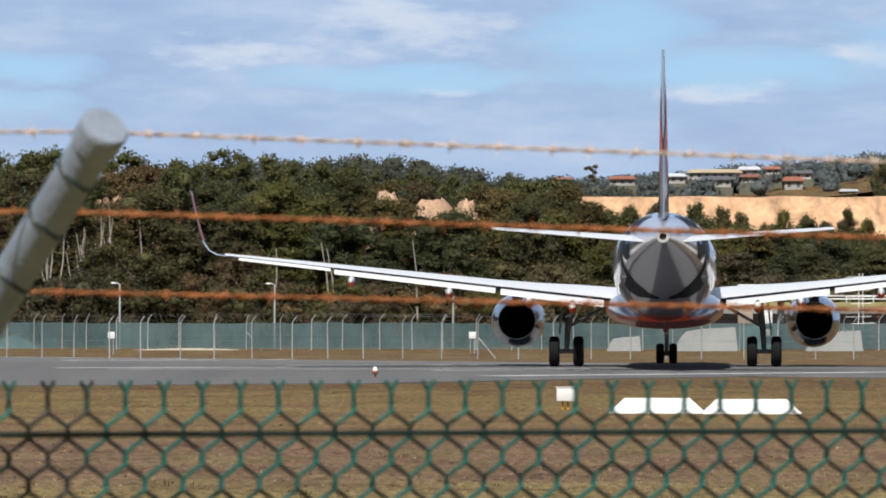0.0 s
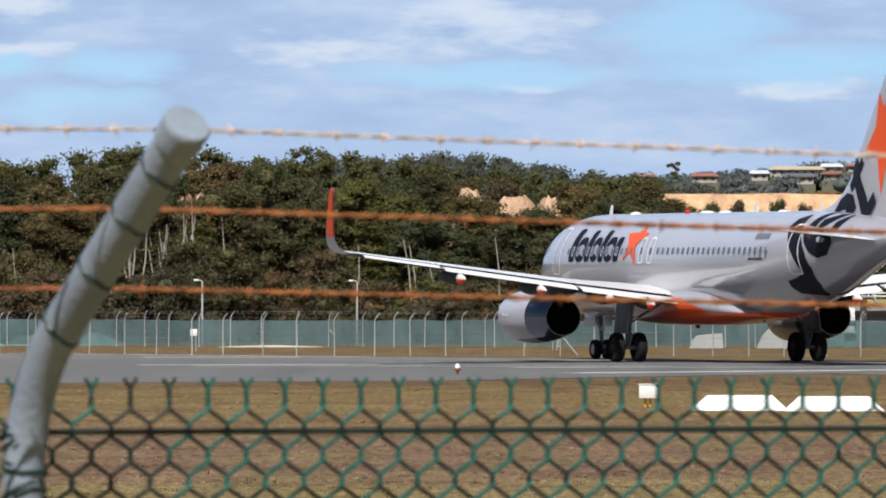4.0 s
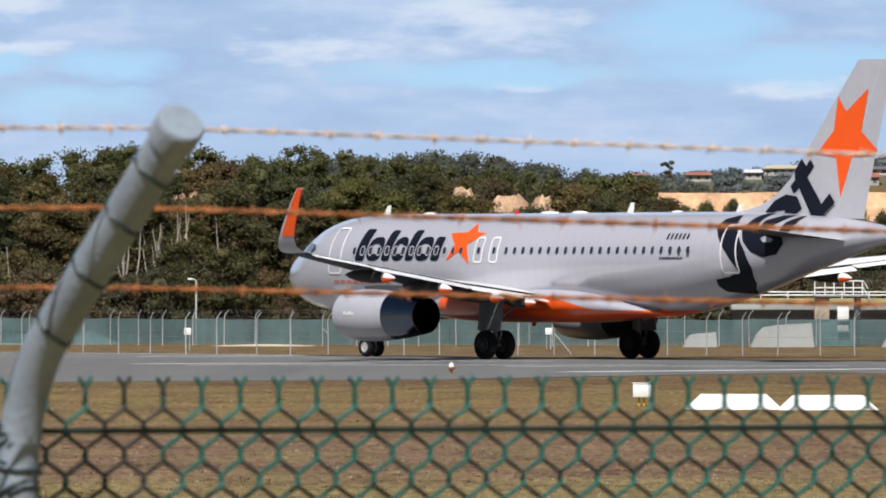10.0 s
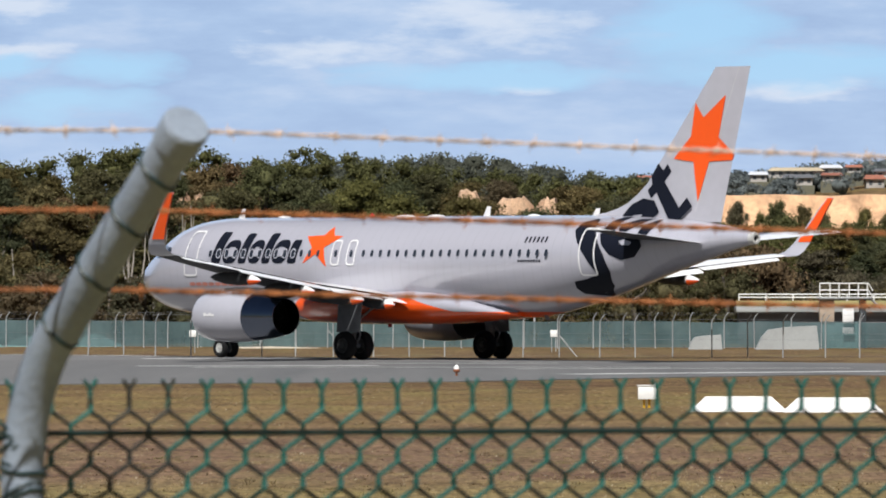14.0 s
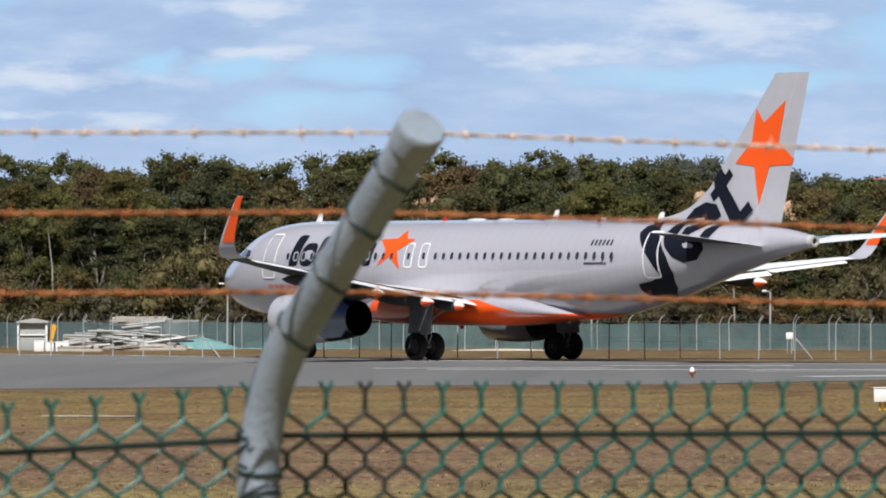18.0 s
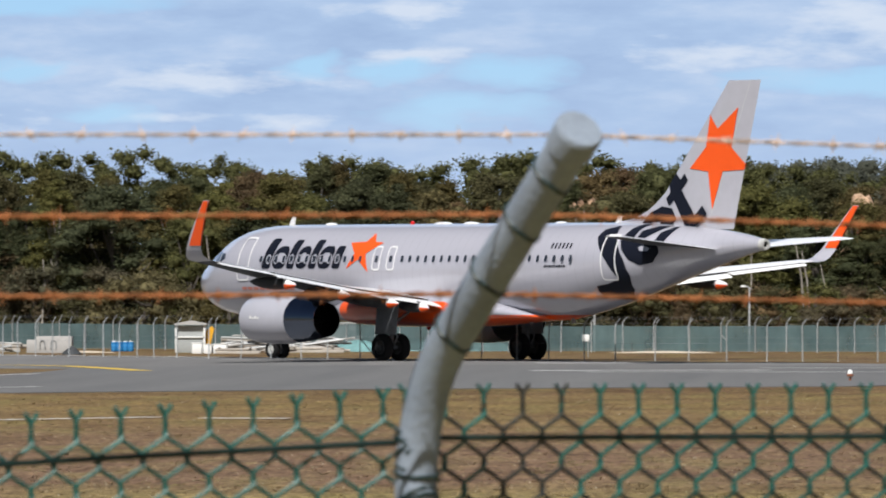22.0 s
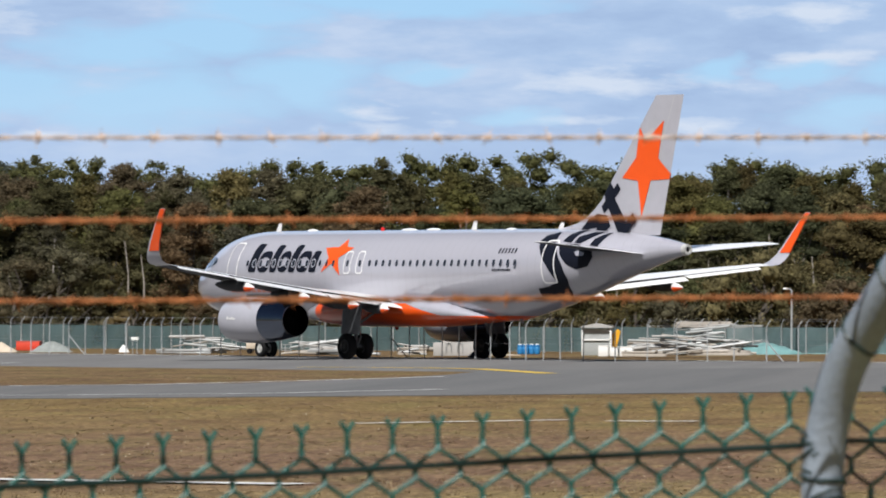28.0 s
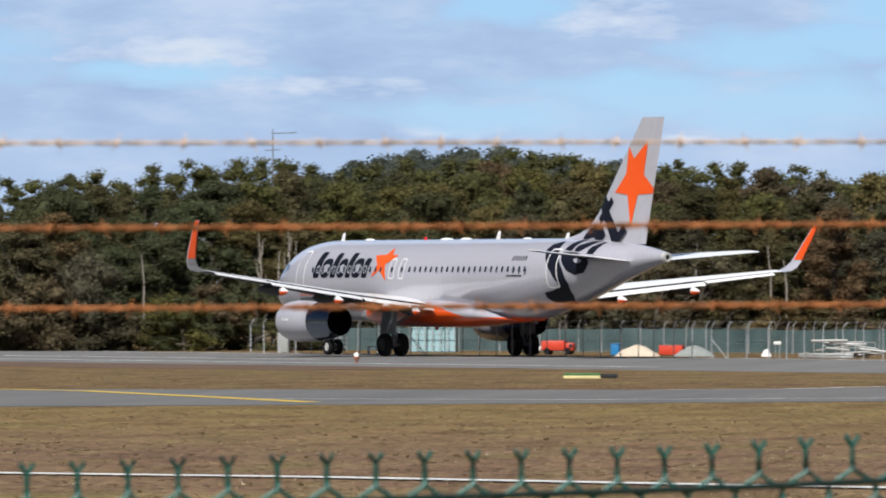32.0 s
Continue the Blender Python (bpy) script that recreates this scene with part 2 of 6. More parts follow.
M["asphalt"] = asphalt_material("grey_asphalt", (0.135, 0.132, 0.13), (0.185, 0.182, 0.178), 43)
M["asphalt_b"] = asphalt_material("taxiway_asphalt", (0.12, 0.12, 0.12), (0.16, 0.158, 0.155), 120)
M["line_white"] = mat("white_line_paint", (0.62, 0.62, 0.60), 0.8, 0, 2.0, 0.25)
M["line_yellow"] = mat("yellow_line_paint", (0.55, 0.38, 0.05), 0.8, 0, 2.0, 0.25)


def spread(u, v):
    """A place on the field from a bearing and a dip below the horizon, in thousandths of a focal length."""
    d = EYE_Z * PX / v
    return ((u - 784) / PX * d, d)


def slab(name, outline, z, material, label, category, kind="structure"):
    bm = bmesh.new()
    top = [bm.verts.new((x, y, z)) for x, y in outline]
    low = [bm.verts.new((x, y, z - 0.12)) for x, y in outline]
    bm.faces.new(top)
    n = len(top)
    for i in range(n):
        bm.faces.new((top[i], low[i], low[(i + 1) % n], top[(i + 1) % n]))
    bm.normal_update()
    bmesh.ops.triangulate(bm, faces=bm.faces[:])
    bmesh.ops.recalc_face_normals(bm, faces=bm.faces[:])
    return tagged(part(name, bm, material, smooth=False), label, category, kind=kind)


RUN = Vector((-math.sin(radians(43.2)), math.cos(radians(43.2))))
SIDE = Vector((RUN.y, -RUN.x))
MID = Vector((-10.0, 372.3))


def along(s, off):
    """A place on the runway: metres along it past the middle mark, and metres to its far side."""
    p = MID + RUN * s + SIDE * off
    return p.x, p.y


slab("runway", [along(-110, -4), along(-20, 1), along(420, 3), along(420, -38), along(-8, -38), along(-46, -30), along(-110, -30)],
     0.02, M["asphalt"], "weathered grey asphalt runway with worn markings", "runway")
slab("taxiway", [spread(2400, 166), spread(1568, 170), spread(1150, 177), spread(800, 184), spread(0, 189), spread(-639, 196), spread(-1423, 203), spread(-2600, 212),
                 spread(-4200, 222), spread(-4200, 172), spread(-2560, 181), spread(-1400, 180), spread(-1000, 175), spread(-760, 167), spread(-640, 160), spread(-540, 150), spread(200, 146), spread(900, 149), spread(1568, 155), spread(2400, 158)],
     0.024, M["asphalt_b"], "grey asphalt taxiway beside dry grass", "taxiway")

M["soil"] = mat("red_brown_bare_soil", (0.105, 0.060, 0.034), 0.95, 0, 0.25, 0.4, bump=0.3, fine=14)
verge = [along(30 + 26 * k, -37.9) for k in range(16)] + [along(30 + 26 * k, -50.0 - 2.2 * math.sin(1.9 * k) - 1.3 * math.sin(4.3 * k)) for k in range(15, -1, -1)]
slab("soil_verge", verge, 0.012, M["soil"], "bare red-brown soil verge beside the runway", "verge")


# ---- the aircraft: stations aft from the nose, heights over the ground ----
ST = [(0, 0.03, 3.38, 3.32), (0.12, 0.34, 3.66, 3.0), (0.4, 0.66, 3.95, 2.68), (0.9, 1.0, 4.27, 2.38), (1.6, 1.34, 4.64, 2.12), (2.3, 1.58, 5.06, 1.96), (3.1, 1.77, 5.45, 1.86),
      (4.1, 1.90, 5.70, 1.78), (5.3, 1.965, 5.83, 1.74), (6.6, 1.975, 5.87, 1.73), (23.4, 1.975, 5.87, 1.73), (25.4, 1.96, 5.87, 1.84), (28, 1.82, 5.86, 2.30),
      (30.5, 1.52, 5.82, 2.93), (33, 1.10, 5.70, 3.62), (35.2, 0.68, 5.50, 4.18), (36.8, 0.36, 5.27, 4.56), (37.35, 0.25, 5.15, 4.66)]
SS = [a[0] for a in ST]


def hull(s):
    """Half width, middle height and half height of the fuselage at a station."""
    k = max(0, min(len(ST) - 2, int(np.searchsorted(SS, s, "right")) - 1))
    a, b = ST[k], ST[k + 1]
    p, q = ST[max(0, k - 1)], ST[min(len(ST) - 1, k + 2)]
    h = b[0] - a[0]
    t = min(1.0, max(0.0, (s - a[0]) / h))
    out = []
    for c in (1, 2, 3):
        d = (b[c] - a[c]) / h
        d0 = (a[c] - p[c]) / (a[0] - p[0]) if a is not p else d
        d1 = (q[c] - b[c]) / (q[0] - b[0]) if b is not q else d
        m0 = 0 if d0 * d <= 0 else 2 * d0 * d / (d0 + d)
        m1 = 0 if d1 * d <= 0 else 2 * d1 * d / (d1 + d)
        out.append((2 * t**3 - 3 * t**2 + 1) * a[c] + (t**3 - 2 * t**2 + t) * h * m0 + (3 * t**2 - 2 * t**3) * b[c] + (t**3 - t**2) * h * m1)
    w, top, bot = out
    return w, (top + bot) / 2, (top - bot) / 2


def on_hull(s, z):
    w, zc, hh = hull(s)
    k = max(-0.995, min(0.995, (z - zc) / hh))
    return w * math.sqrt(1 - k * k)


def at(s, out, z):
    """Aircraft space: out is metres to its left side."""
    return Vector((-out, 17.71 - s, z))


FIN = [(5.55, 29.45, 35.55, 0.36), (6.3, 30.55, 35.75, 0.33), (11.70, 35.24, 37.25, 0.12)]


def fin_at(z):
    zs = [f[0] for f in FIN]
    return [float(np.interp(z, zs, [f[i] for f in FIN])) for i in (1, 2, 3)]


def airfoil(n=14):
    """Chord fraction and thickness of one side of a section, nose to tail."""
    xs = [0.5 - 0.5 * math.cos(math.pi * i / n) for i in range(n + 1)]
    return [(x, 5 * (0.2969 * math.sqrt(x) - 0.126 * x - 0.3516 * x**2 + 0.2843 * x**3 - 0.1036 * x**4)) for x in xs]


def on_fin(s, z):
    le, te, th = fin_at(z)
    x = max(0.003, min(0.999, (s - le) / (te - le)))
    return th * 1.0 * 5 * (0.2969 * math.sqrt(x) - 0.126 * x - 0.3516 * x**2 + 0.2843 * x**3 - 0.1036 * x**4)


def on_root(s, z):
    """The fin together with the fillet before it."""
    h = float(np.interp(s, [f[0] for f in FILLET], [f[2] for f in FILLET]))
    q = (z - 5.53) / (h + 0.35)
    wide = float(np.interp(q, (0, 0.4, 0.8, 1.0), (1.2, 1.0, 0.55, 0.0))) * (0.12 + 0.03 * h)
    return max(on_fin(s, z), wide)


FILLET = ((27.9, 5.84, 0.01), (28.8, 5.86, 0.10), (29.5, 5.87, 0.25), (30.1, 5.88, 0.46), (30.7, 5.9, 0.80), (31.3, 5.9, 1.25), (31.8, 5.9, 1.5))


def decal(name, outlines, onto, material, parent, sides=(1,), step=0.12, lift=0.02, label=""):
    """Painted shapes laid on a surface: outlines of (station, height)."""
    for side in sides:
        bm = bmesh.new()
        for o in outlines:
            bm.faces.new([bm.verts.new((s, 0, z)) for s, z in o])
        bm.normal_update()
        bmesh.ops.triangulate(bm, faces=bm.faces[:])
        for ax in (0, 2):
            lo, hi = min(v.co[ax] for v in bm.verts), max(v.co[ax] for v in bm.verts)
            c = math.floor(lo / step) * step + step
            while c < hi:
                nrm = (1, 0, 0) if ax == 0 else (0, 0, 1)
                bmesh.ops.bisect_plane(bm, geom=bm.verts[:] + bm.edges[:] + bm.faces[:], plane_co=tuple(c * k for k in nrm), plane_no=nrm)
                c += step * (2.5 if ax == 0 else 1)
        for v in bm.verts:
            s, z = v.co.x, v.co.z
            if onto is on_fin:
                s = max(s, fin_at(z)[0] + 0.08)
            v.co = at(s, side * (onto(s, z) + lift), z)
        bmesh.ops.recalc_face_normals(bm, faces=bm.faces[:])
        part(name, bm, material, parent, label)


def ring_outline(s0, s1, z0, z1, w, r, lean=0.0):
    """A rounded frame as a chain of small quads."""
    def path(i):
        pts = []
        for cs, cz, a0 in ((s1 - r, z1 - r, 0), (s0 + r, z1 - r, 90), (s0 + r, z0 + r, 180), (s1 - r, z0 + r, 270)):
            for k in range(5):
                a = radians(a0 + 22.5 * k)
                s, z = cs + (r - i) * math.cos(a), cz + (r - i) * math.sin(a)
                pts.append((s + (z - z0) * lean, z))
        return pts
    a, b = path(0), path(w)
    n = len(a)
    return [[a[i], a[(i + 1) % n], b[(i + 1) % n], b[i]] for i in range(n)]


def rounded(s0, s1, z0, z1, r, slant=0.0, n=4):
    pts = []
    for cs, cz, a0 in ((s1 - r, z1 - r, 0), (s0 + r, z1 - r, 90), (s0 + r, z0 + r, 180), (s1 - r, z0 + r, 270)):
        for k in range(n):
            a = radians(a0 + 90 * k / (n - 1))
            s, z = cs + r * math.cos(a), cz + r * math.sin(a)
            pts.append((s + (z - z0) * slant, z))
    return pts


def foil_ring(le, te, out, z, thick, n=14, camber=0.0, tilt=0.0, cant=0.0):
    up = [(x, t * thick) for x, t in airfoil(n)]
    pts = [(x, t) for x, t in up] + [(x, -t) for x, t in up[-2:0:-1]]
    ring = []
    for x, t in pts:
        s = le + (te - le) * x
        dz = t * math.cos(cant) - camber * x * x - tilt * x
        ring.append(at(s, out - t * math.sin(cant), z + dz))
    return ring


def wing_le(y):
    return 12.55 + (y - 1.98) * 0.545


def wing_te(y):
    return 19.2 if y < 6.4 else 19.2 + (y - 6.4) * 0.275


def wing_z(y):
    return 2.52 + (y - 2) * 0.117


def aircraft():
    a = empty("airliner", "silver twin-engine airliner with orange belly and star", "airplane")
    bm = bmesh.new()
    stations = sorted({*[0.02 + 0.14 * i for i in range(12)], *[1.7 + 0.3 * i for i in range(18)], *[7.0 + 1.0 * i for i in range(17)], *[23.5 + 0.42 * i for i in range(33)], 37.35})
    rings = []
    for s in stations:
        w, zc, hh = hull(s)
        rings.append([at(s, w * math.cos(t), zc + hh * math.sin(t)) for t in (2 * math.pi * k / 72 for k in range(72))])
    fus = part("fuselage", loft(bm, rings), M["livery"], a)
    # exhaust of the auxiliary power unit
    w, zc, hh = hull(37.35)
    bm = bmesh.new()
    lathe(bm, [(17.71 - 37.2, 0.26), (17.71 - 37.45, 0.25), (17.71 - 37.58, 0.22), (17.71 - 37.58, 0.13), (17.71 - 37.2, 0.12)], "Y", 24, (0, 0, zc))
    part("tail_exhaust", bm, M["rim"], a, "bare metal exhaust ring")
    bm = bmesh.new()
    lathe(bm, [(17.71 - 37.46, 0.155), (17.71 - 37.46, 0.01)], "Y", 20, (0, 0, zc))
    part("exhaust_opening", bm, M["dark_metal"], a)
    # belly fairing
    bm = bmesh.new()
    rings = []
    for s, w, top, bot in ((10.2, 1.2, 2.2, 1.70), (11.0, 1.75, 2.55, 1.60), (12.2, 2.05, 2.85, 1.50), (14, 2.22, 3.0, 1.44), (17, 2.26, 3.0, 1.44), (19, 2.26, 3.0, 1.46), (20.2, 2.18, 2.95, 1.50), (21.3, 2.06, 2.80, 1.57), (22.3, 1.88, 2.58, 1.64), (23.4, 1.55, 2.28, 1.70), (24.6, 1.0, 2.0, 1.76)):
        zc, hh = (top + bot) / 2, (top - bot) / 2
        rings.append([at(s, w * math.copysign(abs(math.cos(t)) ** 0.8, math.cos(t)), zc + hh * math.copysign(abs(math.sin(t)) ** 0.88, math.sin(t))) for t in (2 * math.pi * k / 48 for k in range(48))])
    part("belly_fairing", loft(bm, rings), M["livery"], a, "silver and orange wing-root fairing")

    # fin and rudder
    bm = bmesh.new()
    loft(bm, [[at(le + (te - le) * x, t * th, z) for x, t in airfoil()] + [at(le + (te - le) * x, -t * th, z) for x, t in airfoil()[-2:0:-1]] for z, le, te, th in FIN])
    part("fin", bm, M["silver"], a, "silver tail fin")
    bm = bmesh.new()
    rings = []
    for s, z, h in FILLET:
        rings.append([at(s, c * (0.12 + 0.03 * h), z - 0.35 + (h + 0.35) * q) for c, q in ((1.2, 0), (1.0, 0.4), (0.55, 0.8), (0.0, 1.0), (-0.55, 0.8), (-1.0, 0.4), (-1.2, 0))])
    part("dorsal_fillet", loft(bm, rings), M["silver"], a)
    # rudder gap
    decal("rudder_seam", [[(34.15, 6.0), (34.18, 6.0), (36.66, 11.68), (36.63, 11.68)]], on_fin, M["wing"], a, (1, -1), 0.5, 0.006)

    for side in (1, -1):
        # tailplane
        bm = bmesh.new()
        rings = []
        for y, le, te, th in ((0.7, 31.0, 35.2, 0.13), (1.4, 31.4, 35.32, 0.12), (6.0, 34.35, 36.1, 0.065), (6.22, 34.7, 36.1, 0.04)):
            rings.append(foil_ring(le, te, side * y, 4.86 + 0.062 * y, th, camber=0.045 * (te - le)))
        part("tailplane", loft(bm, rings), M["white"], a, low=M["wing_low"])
        # wing
        bm = bmesh.new()
        rings = []
        for y in (1.3, 2.0, 3.2, 4.8, 6.4, 9.0, 11.5, 14.0, 16.0, 16.75):
            c = wing_te(y) - wing_le(y)
            rings.append(foil_ring(wing_le(y), wing_te(y) - 0.16 * c, side * y, wing_z(y) + 0.022 * c, c * (0.115 if y < 4 else 0.10), camber=0.012 * c, tilt=-0.004 * c))
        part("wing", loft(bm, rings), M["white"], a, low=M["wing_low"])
        # sharklet
        bm = bmesh.new()
        rings = []
        for y, z, le, c, cant in ((16.7, 0, 0, 1.45, 0), (17.05, 0.05, 0.18, 1.38, 20), (17.35, 0.22, 0.42, 1.15, 45), (17.55, 0.52, 0.70, 0.98, 68), (17.68, 1.0, 1.08, 0.84, 78), (17.90, 2.1, 2.0, 0.52, 80), (17.96, 2.48, 2.38, 0.36, 80)):
            z0 = wing_z(16.7) + z
            l0 = wing_le(16.7) + le
            rings.append(foil_ring(l0, l0 + c, side * y, z0, 0.055 if z < 1 else 0.035, cant=side * radians(cant)))
        sh = part("sharklet", loft(bm, rings), M["silver"], a, "upturned wingtip with orange face")
        bm = bmesh.new()
        for f in (1, -1):
            q = []
            for z, le, c, y in ((0.62, 0.78, 0.95, 17.585), (1.0, 1.08, 0.84, 17.68), (2.1, 2.0, 0.52, 17.90), (2.46, 2.36, 0.37, 17.957)):
                l0 = wing_le(16.7) + le
                q.append((bm.verts.new(at(l0 + c * 0.24, side * y + f * 0.06, wing_z(16.7) + z)), bm.verts.new(at(l0 + c * 1.0, side * y + f * 0.035, wing_z(16.7) + z))))
            for p0, p1 in zip(q, q[1:]):
                bm.faces.new((p0[0], p0[1], p1[1], p1[0]))
        bmesh.ops.recalc_face_normals(bm, faces=bm.faces[:])
        part("orange_facing", bm, M["orange"], sh, "orange paint on the wingtip")
        # flaps, aileron
        for nm, y0, y1, drop, back in (("inboard_flap", 2.35, 6.3, 0.14, 0.20), ("outboard_flap", 6.5, 12.6, 0.12, 0.18), ("aileron", 12.75, 16.2, 0.06, 0.0)):
            bm = bmesh.new()
            rings = []
            for k in range(5):
                y = y0 + (y1 - y0) * k / 4
                c = wing_te(y) - wing_le(y)
                l0 = wing_te(y) - 0.17 * c + back * 0.6
                r = foil_ring(l0, wing_te(y) + back, side * y, wing_z(y) + 0.009 * c - drop * 0.6, 0.06, camber=0.018 * c + 0.9 * drop)
                rings.append(r)
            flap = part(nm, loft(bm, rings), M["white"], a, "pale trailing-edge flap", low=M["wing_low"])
            # solid black strip drawn for the shade in the cove over the flap's nose
            bm = bmesh.new()
            rings = []
            for k in range(5):
                y = y0 + (y1 - y0) * k / 4
                c = wing_te(y) - wing_le(y)
                z = wing_z(y) + 0.014 * c + 0.004
                q = wing_te(y) - 0.16 * c - 0.03
                rings.append([at(q + ds, side * y, z - dz) for ds, dz in ((0, 0), (0.03, 0), (0.06, 0.05 + 0.6 * drop), (0, 0.06 + 0.6 * drop))])
            part("flap_cove", loft(bm, rings), M["void"], flap, "black strip drawn as shade before the flap")
        # flap track fairings
        for y in (3.55, 5.2, 8.25, 11.95):
            bm = bmesh.new()
            ln = 3.1 if y > 4 else 2.2
            s0 = wing_te(y) + 0.75 - ln
            prof = ((0.0, 0.02), (0.10, 0.10), (0.3, 0.17), (0.55, 0.19), (0.78, 0.15), (0.93, 0.08), (1.0, 0.02))
            rings = [[at(s0 + ln * q, side * y + 0.95 * r * math.cos(t), wing_z(y) - 0.30 - 0.13 * q + 1.4 * r * math.sin(t)) for t in (2 * math.pi * k / 16 for k in range(16))] for q, r in prof[:5]]
            tf = part("flap_track_fairing", loft(bm, rings), M["wing_low"], a, "flap fairing coloured dark as in shade")
            bm = bmesh.new()
            rings = [[at(s0 + ln * q, side * y + 0.95 * r * math.cos(t), wing_z(y) - 0.30 - 0.13 * q + 1.4 * r * math.sin(t)) for t in (2 * math.pi * k / 16 for k in range(16))] for q, r in ((0.775, 0.151), (0.86, 0.121), (0.93, 0.08), (1.0, 0.02))]
            part("fairing_tip", loft(bm, rings), M["white"], tf, "white fairing tip")
            bm = bmesh.new()
            rings = [[at(s0 + ln * q, side * y + 0.95 * r * math.cos(t), wing_z(y) - 0.315 - 0.13 * q + 1.4 * r * math.sin(t)) for t in (math.pi + math.pi * k / 10 for k in range(11))] for q, r in ((0.79, 0.155), (0.86, 0.127), (0.93, 0.085), (1.0, 0.025))]
            part("orange_flash", loft(bm, rings, False), M["orange"], tf, "orange paint under the fairing tip")
        # engine
        ez, ey = 1.76, side * 5.75
        c = at(0, ey, ez)
        off = Vector((c.x, 17.71, c.z))
        bm = bmesh.new()
        prof = [(-11.3, 0.725), (-10.95, 0.763), (-10.80, 0.837), (-10.85, 0.916), (-11.15, 0.986), (-11.8, 1.042), (-12.6, 1.056), (-13.35, 1.032), (-14.0, 0.977)]
        lathe(bm, prof, "Y", 48, (off.x, 17.71, off.z))
        eng = part("engine_cowling", bm, M["silver"], a, "silver engine cowling")
        bm = bmesh.new()
        lathe(bm, [(-13.98, 0.978), (-14.6, 0.921), (-15.3, 0.823), (-15.75, 0.735), (-15.75, 0.702), (-15.2, 0.744), (-14.2, 0.781)], "Y", 48, (off.x, 17.71, off.z))
        part("exhaust_nozzle", bm, M["chrome"], eng, "dark polished metal exhaust nozzle")
        bm = bmesh.new()
        lathe(bm, [(-15.0, 0.744), (-14.6, 0.725), (-14.4, 0.372), (-14.6, 0.279), (-15.3, 0.140), (-15.6, 0.020)], "Y", 32, (off.x, 17.71, off.z))
        part("exhaust_core", bm, M["void"], eng)
        bm = bmesh.new()
        lathe(bm, [(-11.2, 0.744), (-11.6, 0.735), (-11.7, 0.233), (-11.3, 0.120), (-11.1, 0.020)], "Y", 32, (off.x, 17.71, off.z))
        part("fan", bm, M["dark_metal"], eng)
        bm = bmesh.new()
        rings = []
        for s, w, z0, z1 in ((11.9, 0.06, 2.80, 2.93), (12.8, 0.20, 2.70, 2.96), (14.2, 0.24, 2.55, 2.95), (15.6, 0.20, 2.5, 2.9), (17.2, 0.04, 2.75, 2.9)):
            rings.append([at(s, ey + w * x, z) for x, z in ((-1, z0), (1, z0), (0.8, z1), (-0.8, z1))])
        part("pylon", loft(bm, rings), M["wing_low"], eng, "engine pylon")
        # bright plate of unreadable marks on the cowling
        for sgn in (1, -1):
            bm = bmesh.new()
            for k in range(4):
                s = 11.75 + 0.17 * k
                p = [at(s + ds, ey + sgn * 1.058, ez + 0.02 + dz) for ds, dz in ((0, 0), (0.15, 0), (0.15, 0.13 - 0.05 * (k % 2)), (0, 0.13 - 0.05 * (k % 2)))]
                bm.faces.new([bm.verts.new(v) for v in p])
            part("cowling_mark", bm, M["white"], eng)
        # main gear
        gy = side * 3.80
        bm = bmesh.new()
        tube(bm, [at(17.71, gy, 0.585), at(17.70, gy * 0.985, 1.5), at(17.62, gy * 0.95, 2.5)], [0.09, 0.12, 0.15], 14)
        tube(bm, [at(17.71, gy - 0.42, 0.585), at(17.71, gy + 0.42, 0.585)], 0.085, 12)
        leg = part("main_gear_leg", bm, M["gear_grey"], a, "grey landing gear leg")
        bm = bmesh.new()
        tube(bm, [at(17.66, gy * 0.97, 1.55), at(17.6, gy * 0.62, 2.3)], 0.06, 10)
        part("side_stay", bm, M["gear_grey"], leg)
        bm = bmesh.new()
        tube(bm, [at(17.95, gy, 0.7), at(18.15, gy, 1.05), at(17.85, gy, 1.4)], 0.035, 8)
        part("torque_link", bm, M["gear_grey"], leg)
        bm = bmesh.new()
        box(bm, -0.03, 0.03, -0.72, 0.72, -0.62, 0.75, 0.02, Matrix.Translation(at(17.7, gy + side * 0.22, 1.75)) @ Matrix.Rotation(side * radians(6), 4, "Y"))
        part("gear_door", bm, M["gear_grey"], leg, "grey gear door panel")
    # nose gear
    bm = bmesh.new()
    tube(bm, [at(5.07, 0, 0.38), at(5.02, 0, 1.1), at(4.9, 0, 2.0)], [0.07, 0.09, 0.11], 14)
    tube(bm, [at(5.07, -0.26, 0.40), at(5.07, 0.26, 0.40)], 0.10, 12)
    leg = part("nose_gear_leg", bm, M["gear_grey"], a, "grey nose gear leg")
    bm = bmesh.new()
    tube(bm, [at(4.98, 0, 1.2), at(3.9, 0, 1.95)], 0.05, 10)
    part("drag_stay", bm, M["gear_grey"], leg)
    for sgn in (1, -1):
        bm = bmesh.new()
        box(bm, -0.015, 0.015, -0.6, 0.6, -0.25, 0.25, 0.01, Matrix.Translation(at(4.7, sgn * 0.36, 1.58)))
        part("nose_gear_door", bm, M["silver"], leg)
    bm = bmesh.new()
    lathe(bm, [(-0.02, 0.09), (0.02, 0.09), (0.03, 0.02)], "Y", 16, tuple(at(5.2, 0.0, 1.25)))
    part("taxi_light", bm, M["white"], leg)
    # wheels: each turns about its axle
    wheels = []
